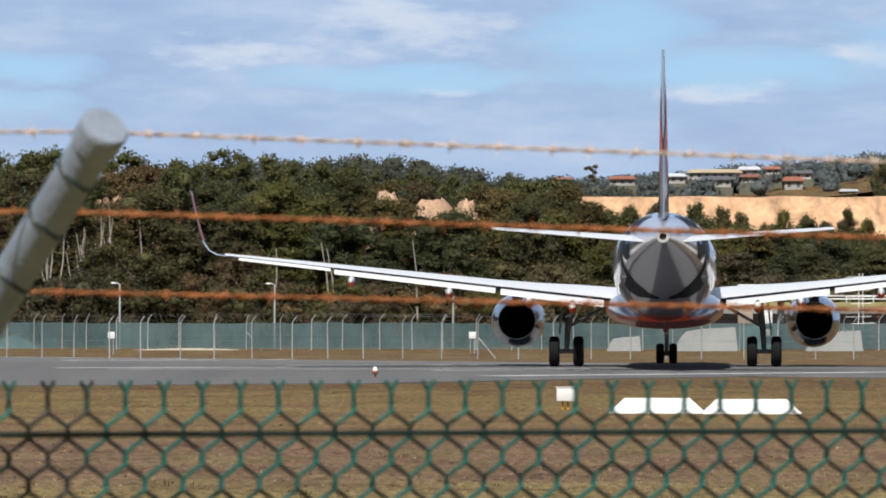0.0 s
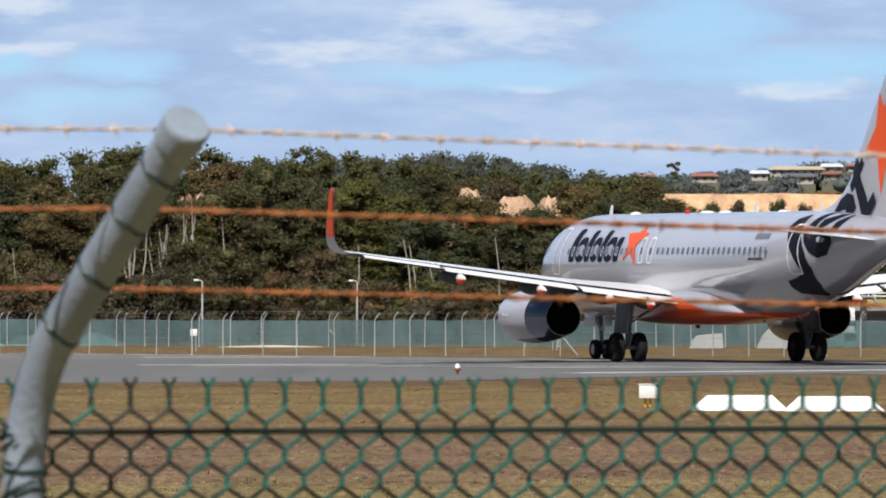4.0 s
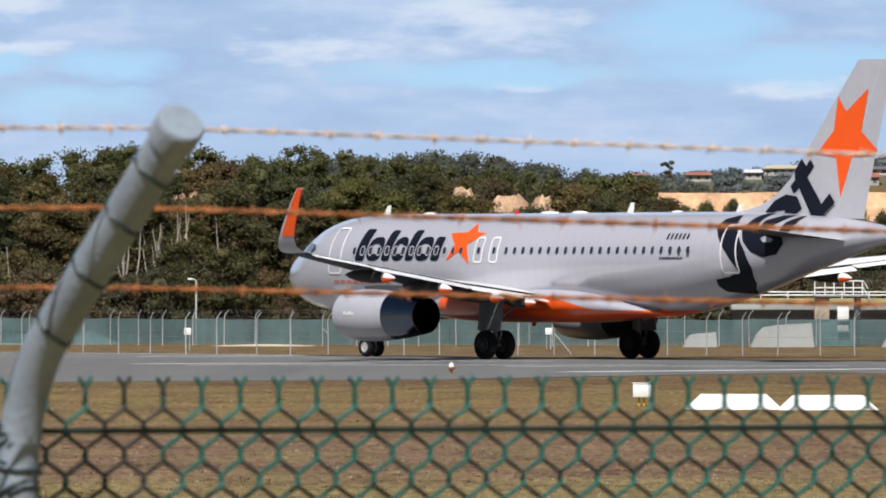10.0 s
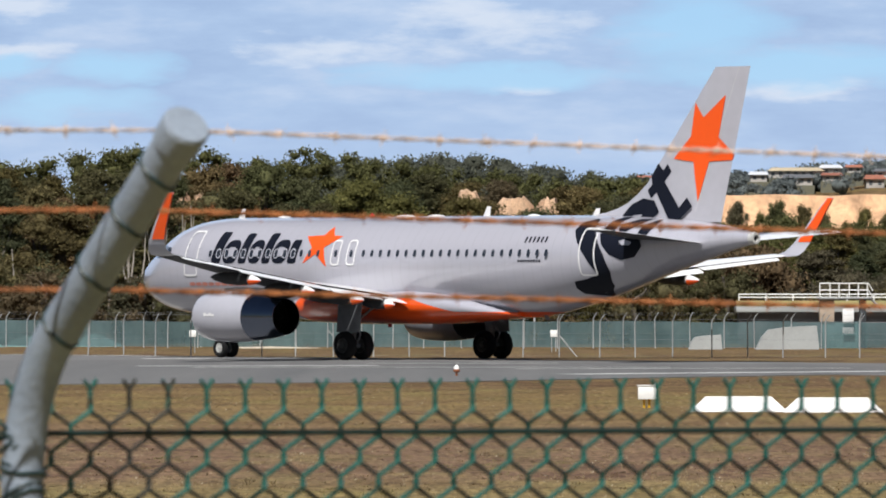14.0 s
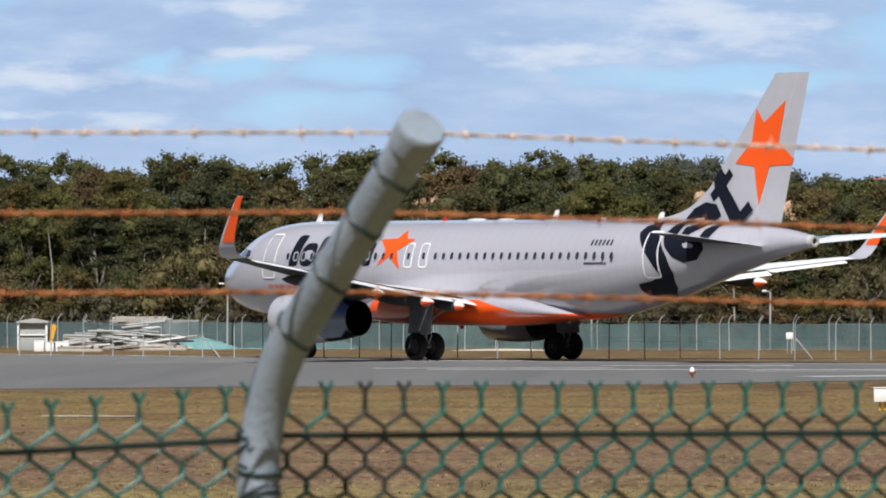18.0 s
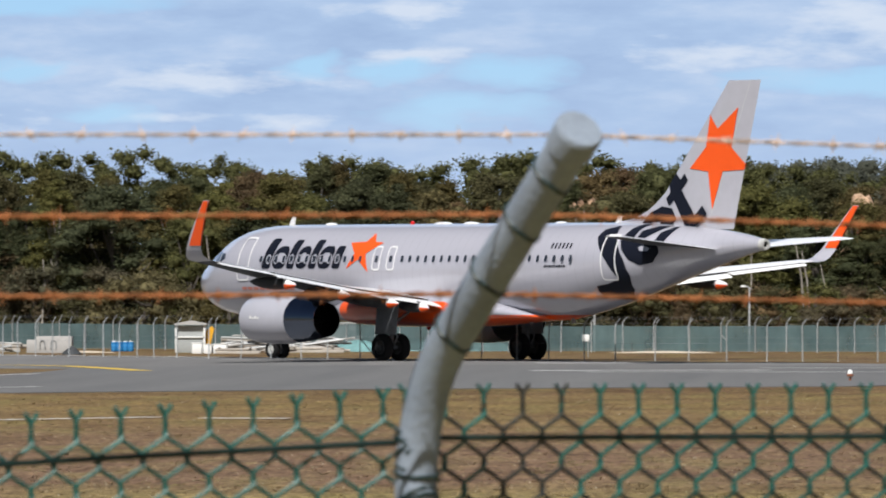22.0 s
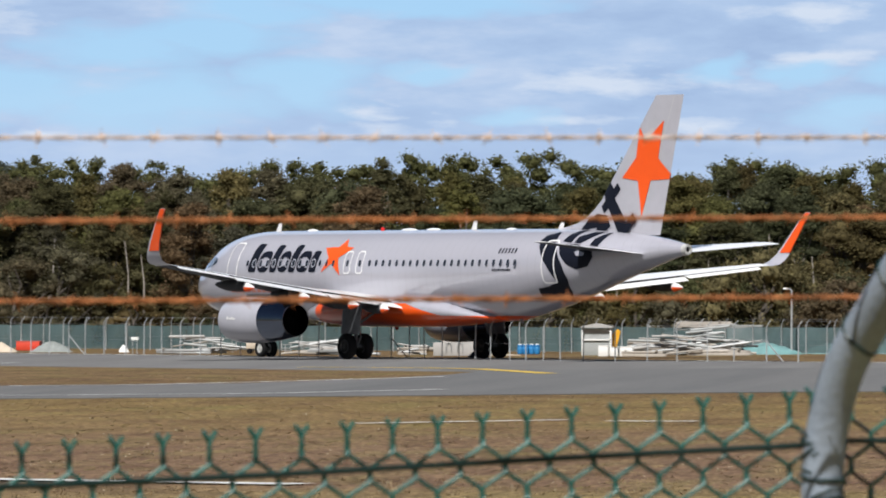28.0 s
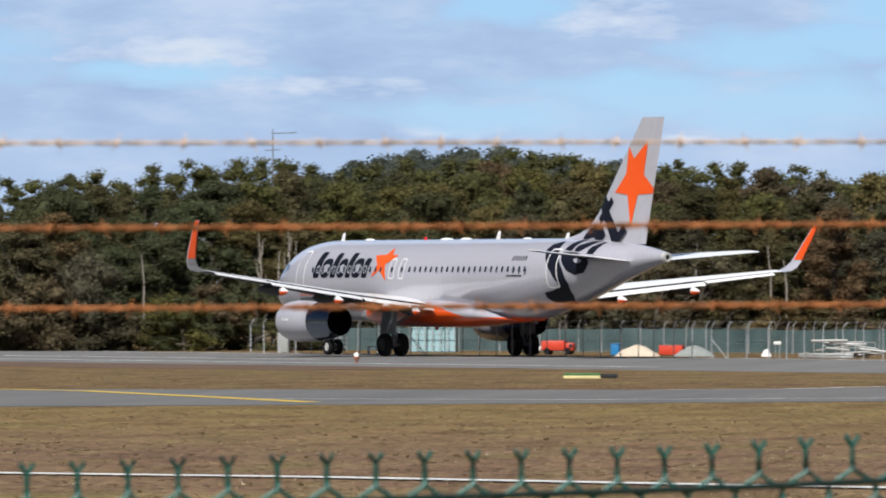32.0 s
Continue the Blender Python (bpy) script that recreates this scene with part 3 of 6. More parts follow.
    for r, w, spots in ((0.585, 0.40, [(17.71, 3.80 + 0.465), (17.71, 3.80 - 0.465), (17.71, -3.80 + 0.465), (17.71, -3.80 - 0.465)]), (0.40, 0.32, [(5.07, 0.26), (5.07, -0.26)])):
        for s, y in spots:
            h = w / 2
            bm = bmesh.new()
            lathe(bm, [(-h * 0.7, r * 0.52), (-h * 0.95, r * 0.62), (-h, r * 0.80), (-h * 0.82, r * 0.93), (-h * 0.5, r * 0.99), (-h * 0.2, r), (-h * 0.17, r * 0.985), (-h * 0.12, r * 0.985), (-h * 0.1, r),
                       (h * 0.1, r), (h * 0.12, r * 0.985), (h * 0.17, r * 0.985), (h * 0.2, r), (h * 0.5, r * 0.99), (h * 0.82, r * 0.93), (h, r * 0.80), (h * 0.95, r * 0.62), (h * 0.7, r * 0.52)], "X", 40)
            wh = part("wheel", bm, M["tyre"], a, "black rubber aircraft tyre")
            wh.location = at(s, y, r)
            bm = bmesh.new()
            lathe(bm, [(-h * 0.75, r * 0.53), (-h * 0.80, r * 0.48), (-h * 0.45, r * 0.44), (-h * 0.4, r * 0.2), (-h * 0.8, r * 0.17), (-h * 0.8, 0.005), (h * 0.8, 0.005), (h * 0.8, r * 0.17), (h * 0.4, r * 0.2), (h * 0.45, r * 0.44), (h * 0.80, r * 0.48), (h * 0.75, r * 0.53)], "X", 24)
            for k in range(9):
                t = 2 * math.pi * k / 9
                bmesh.ops.create_cone(bm, cap_ends=True, segments=8, radius1=r * 0.05, radius2=r * 0.05, depth=w * 0.92, matrix=Matrix.Translation((0, r * 0.32 * math.cos(t), r * 0.32 * math.sin(t))) @ Matrix.Rotation(radians(90), 4, "Y"))
            part("rim", bm, M["rim"] if r < 0.5 else M["rim_dark"], wh, "pale painted wheel rim" if r < 0.5 else "dark grey wheel rim")
            wheels.append((wh, s, y, r))

    # doors: white frames
    for s0, s1, z0, z1, nm in ((4.66, 5.54, 3.42, 5.34, "passenger_door"), (29.05, 29.9, 3.42, 5.36, "passenger_door"), (14.12, 14.68, 3.86, 4.92, "overwing_exit"), (15.1, 15.66, 3.86, 4.92, "overwing_exit")):
        decal(nm, ring_outline(s0, s1, z0, z1, 0.07, 0.16), on_hull, M["white"], a, (1, -1), 0.12, 0.034, "door outlined in white")
    # cabin windows, one mesh each side
    for side in (1, -1):
        bm = bmesh.new()
        bm.faces.new([bm.verts.new((s, 0, z)) for s, z in rounded(-0.09, 0.09, 4.215, 4.505, 0.085)])
        for v in bm.verts:
            v.co = Vector((-side * (on_hull(12, v.co.z) + 0.032), -v.co.x, v.co.z))
        bmesh.ops.recalc_face_normals(bm, faces=bm.faces[:])
        first = None
        rows = [6.35 + 0.533 * k for k in range(14)] + [14.40, 15.38] + [16.15 + 0.533 * k for k in range(22)]
        for s in rows:
            if first is None:
                first = part("cabin_window", bm, M["glass"], a, "small dark oval cabin window")
                first.location = (0, 17.71 - s, 0)
            else:
                again(first, Matrix.Translation((0, 17.71 - s, 0)), a)
        # pale surrounds where the windows pass through the painted blocks
        bm = bmesh.new()
        for q in ring_outline(-0.155, 0.155, 4.16, 4.57, 0.045, 0.14):
            bm.faces.new([bm.verts.new((s, 0, z)) for s, z in q])
        for v in bm.verts:
            v.co = Vector((-side * (on_hull(12, v.co.z) + 0.029), -v.co.x, v.co.z))
        bmesh.ops.recalc_face_normals(bm, faces=bm.faces[:])
        ring = None
        for s in rows[:12]:
            if ring is None:
                ring = part("window_surround", bm, M["silver"], a, "pale grey window surround")
                ring.location = (0, 17.71 - s, 0)
            else:
                again(ring, Matrix.Translation((0, 17.71 - s, 0)), a)
        # cockpit panes
        for q in ([(1.75, 4.22), (2.35, 4.18), (2.55, 4.72), (2.28, 4.80)], [(2.43, 4.17), (3.0, 4.22), (3.02, 4.68), (2.66, 4.72)], [(3.08, 4.25), (3.5, 4.4), (3.4, 4.62), (3.09, 4.66)]):
            decal("cockpit_window", [q], on_hull, M["glass"], a, (side,), 0.3, 0.014, "dark cockpit pane")
    # blade aerials and domes on the roof
    for s, h in ((6.1, 0.40), (21.6, 0.42), (28.2, 0.30)):
        bm = bmesh.new()
        loft(bm, [[at(s + ds * (1 - 0.45 * q) + 0.16 * q, w * (1 - 0.5 * q), 5.84 + h * q) for ds, w in ((-0.22, 0), (0, 0.03), (0.2, 0.012), (0.2, -0.012), (0, -0.03))] for q in (0, 0.5, 1)])
        part("blade_aerial", bm, M["white"], a, "white blade aerial")
    for s, ln, h in ((8.9, 0.35, 0.10), (16.6, 0.6, 0.10), (18.5, 0.5, 0.10), (24.5, 0.3, 0.08)):
        bm = bmesh.new()
        loft(bm, [[at(s + ln * math.cos(p), 0.22 * math.sin(p) * math.cos(t), 5.85 + h * max(0.0, math.sin(p)) * math.sin(t)) for t in (math.pi * k / 8 for k in range(9))] for p in (math.pi * (0.02 + 0.96 * j / 8) for j in range(9))])
        part("roof_dome", bm, M["white"], a)
    # red beacons on the roof and the belly
    for s, z, up in ((14.5, 5.865, 1), (15.6, 1.445, -1)):
        bm = bmesh.new()
        lathe(bm, [(0, 0.10), (up * 0.05, 0.10), (up * 0.12, 0.075), (up * 0.15, 0.005)], "Z", 14, tuple(at(s, 0, z)))
        part("beacon", bm, M["beacon"], a, "small red beacon lamp")
    # belly mast and drain
    for s in (22.4, 25.2):
        bm = bmesh.new()
        zb = hull(s)[1] - hull(s)[2]
        loft(bm, [[at(s + ds + 0.15 * q, w, zb + 0.04 - 0.22 * q) for ds, w in ((-0.12, 0), (0, 0.025), (0.12, 0), (0, -0.025))] for q in (0, 1)])
        part("belly_aerial", bm, M["gear_grey"], a)
    livery_shapes(a)
    return a, wheels


def livery_shapes(a):
    """The painted signs, as plain shapes in their colours."""
    both = (1, -1)
    z = 3.95
    # a row of leaning dark blocks where the name stands, some of them open in the middle
    x = 6.42
    for w, h, hollow in ((0.60, 1.32, False), (0.98, 0.98, True), (0.52, 1.26, False), (0.86, 0.98, True), (0.52, 1.26, False), (0.98, 0.98, True), (0.55, 0.98, False)):
        shape = ring_outline(x, x + w, z, z + h, 0.29, 0.36, 0.20) if hollow else [rounded(x, x + w, z, z + h, 0.12, 0.20)]
        decal("name_block", shape, on_hull, M["navy"], a, both, 0.12, 0.020, "dark navy painted block")
        x += w + 0.075
    decal("orange_star", [[(13.53, 5.48), (13.92, 5.1), (14.5, 5.07), (13.56, 4.6), (13.88, 3.79), (13.11, 4.34), (12.37, 3.94), (12.79, 4.61), (12.25, 5.07), (13.28, 5.11)]], on_hull, M["orange"], a, both, 0.12, 0.026, "orange five-pointed star")
    # a low row of faint orange marks under the forward door
    for k in range(9):
        decal("painted_mark", [rounded(4.9 + 0.42 * k, 5.26 + 0.42 * k, 3.02, 3.16, 0.05, 0.1)], on_hull, M["faded_orange"], a, both, 0.3, 0.012)
    # registration and type: unreadable bars
    for k in range(6):
        decal("painted_mark", [rounded(25.85 + 0.235 * k, 25.96 + 0.235 * k, 4.77, 5.01, 0.03, 0.05)], on_hull, M["navy"], a, both, 0.3, 0.012)
    for k in range(9):
        decal("painted_mark", [rounded(25.66 + 0.15 * k, 25.77 + 0.15 * k, 3.98, 4.08, 0.01)], on_hull, M["navy"], a, both, 0.3, 0.012)
    # great dark strokes round the rear door and up into the fin
    stroke = "dark navy painted stroke"
    decal("dark_stroke", [[(29.13, 5.72), (28.57, 5.56), (28.48, 5.27), (28.86, 4.8), (29.4, 4.18), (29.86, 3.5), (29.22, 3.29), (28.57, 3.19), (28.49, 2.93), (28.64, 2.7), (29.48, 2.62), (30.19, 3.03), (30.5, 3.61), (30.33, 4.28), (29.91, 4.9), (29.53, 5.37), (29.32, 5.68)]], on_hull, M["navy"], a, both, 0.10, 0.020, stroke)
    decal("dark_stroke", [[(29.97, 5.11), (30.1, 5.19), (31.15, 5.16), (32.16, 4.84), (32.25, 4.59), (31.73, 4.77), (31.29, 4.90), (31.07, 4.82), (30.18, 4.70)],
                          [(30.18, 4.70), (31.07, 4.82), (31.22, 4.66), (31.63, 4.64), (31.73, 4.77), (32.25, 4.59), (31.87, 4.17), (31.17, 4.05), (30.61, 4.28)]], on_hull, M["navy"], a, both, 0.10, 0.020, "dark navy painted ring")
    decal("dark_stroke", [[(31.91, 5.1), (32.0, 5.42), (32.47, 5.66), (32.7, 5.66), (32.6, 5.36), (32.42, 5.05)]], on_hull, M["navy"], a, both, 0.10, 0.020, stroke)
    decal("dark_stroke", [[(30.02, 5.30), (30.15, 5.62), (30.35, 5.78), (30.85, 5.78), (30.70, 5.58), (30.66, 5.22)], [(30.86, 5.22), (30.86, 5.50), (31.50, 5.70), (32.15, 5.70), (31.66, 5.40), (31.28, 5.19)]], on_hull, M["navy"], a, both, 0.10, 0.020, stroke)
    decal("dark_stroke", [[(29.6, 5.66), (29.89, 5.79), (30.44, 6.28), (31.16, 6.52), (31.86, 6.43), (32.16, 5.96), (31.71, 5.66), (31.0, 5.64), (31.16, 5.89), (30.63, 5.86), (30.1, 5.66)]], on_root, M["navy"], a, both, 0.10, 0.022, stroke)
    decal("dark_stroke", [[(31.98, 7.93), (32.36, 7.62), (32.60, 7.88), (32.85, 7.59), (32.45, 7.18), (33.3, 6.13), (33.74, 6.54), (34.08, 6.18), (33.38, 5.67), (32.75, 5.64), (31.97, 6.76), (31.66, 6.52), (31.42, 6.84), (31.70, 7.08), (31.58, 7.41)]], on_root, M["navy"], a, both, 0.12, 0.024, "dark navy painted bar")
    decal("orange_star", [[(34.17, 10.3), (34.67, 9.71), (35.92, 10.59), (35.5, 8.92), (36.3, 8.25), (36.22, 8.0), (34.97, 7.95), (34.32, 6.36), (34.09, 7.95), (32.95, 8.08), (33.96, 8.97)]], on_fin, M["orange"], a, both, 0.15, 0.026, "large orange star")


PLANE, WHEELS = aircraft()


# ---- the near fence ----
def near(u, v, d):
    """A place at distance d from a bearing and a dip below the horizon."""
    return Vector(((u - 784) / PX * d, d, EYE_Z - v * d / PX))


POST = near(30, 0, 16.0)
POST.z = 0
RIGHT_END = near(2300, 0, 17.35)
RIGHT_END.z = 0
LEFT_END = near(-4027, 0, 13.59)
LEFT_END.z = 0


def chain_wire(pitch, rows, height):
    """One zigzag strand: it hooks round its neighbours at each bend, and ends in a twisted tip."""
    bm = bmesh.new()
    pts = []
    q = pitch / 4
    for k in range(rows * 2, -1, -1):
        x = q if k % 2 else -q
        zc = -k * height / 2
        off = 0.004 if k % 2 else -0.004
        for dz in (-0.011, 0, 0.011):
            pts.append((x + (0.002 if dz == 0 else 0) * (1 if k % 2 else -1), off * (1 if dz > 0 else -1 if dz < 0 else 0), zc + dz))
    tube(bm, pts, 0.0041, 6)
    tube(bm, [(-q, 0, 0.008), (-q + 0.003, 0.003, 0.022), (-q - 0.004, -0.002, 0.032), (-q - 0.013, 0.0, 0.046)], 0.0036, 6)
    tube(bm, [(-q, 0.002, 0.008), (-q - 0.003, -0.003, 0.022), (-q + 0.005, 0.002, 0.032), (-q + 0.014, 0.002, 0.045)], 0.0036, 6)
    return bm


def fence_panel(name, a, b, drops, line_drops, pitch, tall, label):
    """Chain-link between two posts; drops under the eye of the mesh top and of the tension wire, by the share of the way."""
    f = empty(name, label, "fence", kind="structure")
    d = b - a
    ln = math.hypot(d.x, d.y)
    turn = math.atan2(d.y, d.x)
    first = {}
    for k in range(int(ln / (pitch / 2))):
        q = (k * pitch / 2) / ln
        p = a + d * q
        zt = EYE_Z - float(np.interp(q, [c[0] for c in drops], [c[1] for c in drops]))
        m = Matrix.Translation((p.x, p.y, zt)) @ Matrix.Rotation(turn + (math.pi if k % 2 else 0), 4, "Z")
        dark = pitch < 0.085 and 4 <= k < 8
        key = (dark, k % 2)
        if key not in first:
            src = part("mesh_wire", chain_wire(pitch, 14, tall), M["pvc_worn_shaded"] if dark else M["pvc"], f, "blackened wire" if dark else "")
            src.matrix_basis = m
            first[key] = src
            # the falling half of each link is dark: worn, with its shade painted in too
            src.data.materials.append(M["pvc_worn_shaded"])
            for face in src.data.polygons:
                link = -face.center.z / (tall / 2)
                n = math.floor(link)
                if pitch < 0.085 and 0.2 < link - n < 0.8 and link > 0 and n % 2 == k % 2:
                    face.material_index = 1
        else:
            again(first[key], m, f)
    bm = bmesh.new()
    pts = []
    for k in range(31):
        p = a + d * (k / 30)
        pts.append((p.x, p.y - 0.006, EYE_Z - float(np.interp(k / 30, [c[0] for c in line_drops], [c[1] for c in line_drops]))))
    tube(bm, pts, 0.0056, 8)
    part("line_wire", bm, M["pvc_dark"], f, "dark green tension wire")
    return f


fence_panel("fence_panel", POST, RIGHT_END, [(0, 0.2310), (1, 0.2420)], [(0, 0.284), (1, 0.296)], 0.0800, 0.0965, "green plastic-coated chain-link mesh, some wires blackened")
fence_panel("fence_panel", POST, LEFT_END, [(0, 0.235), (0.114, 0.262), (0.284, 0.298), (0.386, 0.318), (0.554, 0.326), (0.661, 0.336), (1, 0.36)],
            [(0, 0.290), (0.15, 0.313), (0.28, 0.335), (0.36, 0.345), (0.66, 0.370), (1, 0.40)], 0.0923, 0.099, "green plastic-coated chain-link mesh")


def fence_post():
    p = empty("fence_post", "galvanised steel tube post with a cranked top arm", "fence post", kind="structure")
    bm = bmesh.new()
    base = Vector((POST.x + 0.004, POST.y - 0.055, 0))
    lean = Vector((math.sin(radians(33.5)), -math.cos(radians(33.5)), 0))
    pts = [(base.x, base.y, 0.6), (base.x, base.y, EYE_Z - 0.375)]
    bend = Vector((base.x, base.y, EYE_Z - 0.375))
    for k in range(1, 9):
        a = radians(50) * k / 8
        r = 0.363
        pts.append(bend + lean * r * (1 - math.cos(a)) + Vector((0, 0, r * math.sin(a))))
    d = lean * math.sin(radians(50)) + Vector((0, 0, math.cos(radians(50))))
    last = Vector(pts[-1])
    tip = last + d * 0.574
    for k in range(1, 7):
        pts.append(last + d * 0.574 * k / 6)
    tube(bm, pts, 0.0385, 28)
    part("tube", bm, M["galv"], p)
    bm = bmesh.new()
    tube(bm, [tip - d * 0.055, tip - d * 0.052, tip - d * 0.012, tip - d * 0.004, tip + d * 0.001, tip + d * 0.003], [0.040, 0.0432, 0.0445, 0.0440, 0.0400, 0.0010], 28)
    part("cap", bm, M["galv"], p, "pressed steel cap")
    return p, last, d, tip


FPOST, ARM0, ARM_D, ARM_TIP = fence_post()


def coil(center, d, r, wire, turns, adv, tails=True):
    bm = bmesh.new()
    u = Vector((0, 0, 1)).cross(d).normalized()
    v = d.cross(u)
    pts = []
    for k in range(int(turns * 14) + 1):
        a = 2 * math.pi * k / 14
        pts.append(center + (u * math.cos(a) + v * math.sin(a)) * r + d * (adv * k / 14 + 0.006 * math.sin(2 * a)))
    tube(bm, pts, wire, 6)
    return bm


def barbed_wire(spots, radius, material, label, seed):
    """Two twisted strands with barbs along a line of points."""
    rng = random.Random(seed)
    w = empty("barbed_wire", label, "barbed wire", group="barbed wires on the fence", kind="structure")
    pts = []
    for a, b in zip(spots, spots[1:]):
        n = max(2, int((b - a).length / 0.02))
        pts += [a.lerp(b, k / n) for k in range(n)]
    pts.append(spots[-1])
    for ph in (0, math.pi):
        bm = bmesh.new()
        tube(bm, [p + Vector((0, math.cos(k * 1.1 + ph), math.sin(k * 1.1 + ph))) * radius * 0.85 for k, p in enumerate(pts)], radius, 6)
        part("strand", bm, material, w)
    total, nxt, first = 0.0, 0.05, None
    bm = bmesh.new()
    ring = [Vector((0.009 * (k / 24 - 0.5), 0.0046 * math.cos(k * 0.9), 0.0046 * math.sin(k * 0.9))) for k in range(25)]
    tube(bm, ring, 0.0017, 6)
    for s in (1, -1):
        tube(bm, [(0.003 * s, 0, 0.003 * s), (0.005 * s, 0.003, 0.016 * s)], [0.0017, 0.0006], 6)
        tube(bm, [(-0.003 * s, 0.004 * s, 0), (-0.006 * s, 0.014 * s, 0.008 * s)], [0.0017, 0.0006], 6)
    for a, b in zip(pts, pts[1:]):
        total += (b - a).length
        if total >= nxt:
            nxt += 0.108 + rng.uniform(-0.012, 0.012)
            m = Matrix.Translation(b) @ Matrix.Rotation(math.atan2((b - a).y, (b - a).x), 4, "Z") @ Matrix.Rotation(rng.uniform(0, 6.28), 4, "X")
            if first is None:
                first = part("barb", bm, material, w)
                first.matrix_basis = m
            else:
                again(first, m, w)
    return w


# heights over the eye: at the far right end, the post and the left end
for vr, vm, vl, d0, r, mt, lab, sd in ((-187, -262, -267, 0.40, 0.0022, "rust_pale", "thin pale rusty barbed wire", 1), (-56, -121, -106, 0.26, 0.0030, "rust", "rust-red barbed wire", 2), (67, 20, 42, 0.12, 0.0030, "rust", "rust-red barbed wire", 3)):
    um = 784 + (ARM0.x + ARM_D.x * (0.50 * (d0 - 0.02) / 0.42) + 0.02) / 15.6 * PX
    barbed_wire([near(2300, vr, 17.35 - d0), near(um, vm, 16.0 - d0), near(-4000, vl, 13.6 - d0)], r, M[mt], lab, sd)

for q in (0.03, 0.19, 0.34, 0.47):
    c = ARM0 + ARM_D * (q - 0.02)
    tie = tagged(part("tie_wire", coil(c, (ARM_D + Vector((0.35, 0, -0.1))).normalized(), 0.042, 0.0032, 1.3, 0.004), M["pvc_dark"], FPOST), "dark green tie wire")
    if q < 0.4:
        bm = bmesh.new()
        s = c + Vector((0.0, -0.042, 0))
        tube(bm, [s, s + Vector((0.012, -0.003, 0.03)), s + Vector((0.004, -0.004, 0.06)), s + Vector((0.020, -0.002, 0.085)), s + Vector((0.026, 0.004, 0.088))], 0.0024, 6)
        part("tie_tail", bm, M["pvc_dark"], FPOST)
for k, zz in enumerate((-0.295, -0.31, -0.36, -0.40)):
    part("tie_wire", coil(Vector((POST.x + 0.004, POST.y - 0.055, EYE_Z + zz)), Vector((0.25 * (-1) ** k, 0.1, 1)).normalized(), 0.0425, 0.0035, 1.4, 0.012), M["pvc_dark"], FPOST, "dark green tie wire")


# ---- the far fence ----
M["far_post"] = mat("pale_painted_steel", (0.48, 0.50, 0.51), 0.5, 0.1, 1.0, 0.15, by_object=0.25)


def shade_material():
    m, nt, b = nodes_of("green_shade_cloth")
    v = coords(nt)
    big = noise_of(nt, v, 0.35, 4)
    col = ramp_of(nt, big, [(0.3, (0.050, 0.092, 0.098)), (0.7, (0.100, 0.155, 0.160))])
    nt.links.new(col, b.inputs["Base Color"])
    b.inputs["Roughness"].default_value = 0.9
    weave = noise_of(nt, coords(nt, (1, 1, 0.35)), 1.1, 5, 0.7)
    nt.links.new(ramp_of(nt, weave, [(0.35, (0.68,) * 3), (0.65, (0.96,) * 3)]), b.inputs["Alpha"])
    return m


M["shade"] = shade_material()


def stations_of(line, spacing, rng):
    """Even steps along a bent line on the plan, a little uneven."""
    out, carry = [], 0.0
    for a, b in zip(line, line[1:]):
        ln = (b - a).length
        q = carry
        while q < ln:
            out.append(a.lerp(b, max(0, min(1, (q + rng.uniform(-0.14, 0.14)) / ln))))
            q += spacing
        carry = q - ln
    return out


def far_fence(name, line, spacing, tall, arm, cloth, label):
    f = empty(name, label, "fence", kind="structure")
    rng = random.Random(len(name))
    bm = bmesh.new()
    tube(bm, [(0, 0, 0), (0, 0, tall), (0.05, -0.05, tall + 0.12), (arm, -arm, tall + 0.30)], [0.026, 0.026, 0.025, 0.021], 8)
    first = None
    spots = stations_of([Vector(p) for p in line], spacing, rng)
    for k, p in enumerate(spots):
        m = Matrix.Translation((p.x, p.y, 0)) @ Matrix.Rotation(rng.uniform(-0.3, 0.3), 4, "Z") @ Matrix.Rotation(rng.uniform(-0.015, 0.015), 4, "Y")
        if first is None:
            first = part("post", bm, M["far_post"], f)
            first.matrix_basis = m
        else:
            again(first, m, f)
        if k % 17 == 9:
            bs = bmesh.new()
            tube(bs, [(p.x, p.y + 0.03, tall * 0.62), (p.x + 0.75, p.y + 0.05, 0.02)], 0.028, 6)
            part("brace", bs, M["far_post"], f)
    for zz in (0.06, tall * 0.5, tall - 0.03, tall + 0.28):
        bm = bmesh.new()
        tube(bm, [(p.x, p.y - (arm if zz > tall else 0.0), zz) for p in spots[::3] + [spots[-1]]], 0.0035, 4)
        part("wire", bm, M["gear_grey"], f)
    if cloth:
        for a, b in zip(spots, spots[1:]):
            top = tall * 0.93 + rng.uniform(-0.05, 0.03)
            vs, fs = [], []
            for c in range(7):
                q = c / 6
                p = a.lerp(b, q)
                for r in range(3):
                    vs.append((p.x + rng.uniform(-0.02, 0.02), p.y + 0.06 + rng.uniform(-0.03, 0.03), 0.06 + (top - 0.06) * r / 2 - 0.03 * math.sin(math.pi * q) * (r == 2)))
            for c in range(6):
                for r in range(2):
                    j = c * 3 + r
                    fs.append((j, j + 3, j + 4, j + 1))
            raw_part("shade_cloth", vs, fs, M["shade"], f, "green shade cloth", True)
    return f


far_fence("perimeter_fence", [(46, 363), (-12, 375), (-30, 386), (-41, 403), (-80, 447), (-87, 455)], 1.62, 1.52, 0.17, False, "pale steel post and wire fence with cranked arms")
far_fence("screened_fence", [(62, 408), (-12, 421), (-42, 440), (-88, 476)], 1.6, 1.42, 0.17, True, "steel post fence hung with green shade cloth")


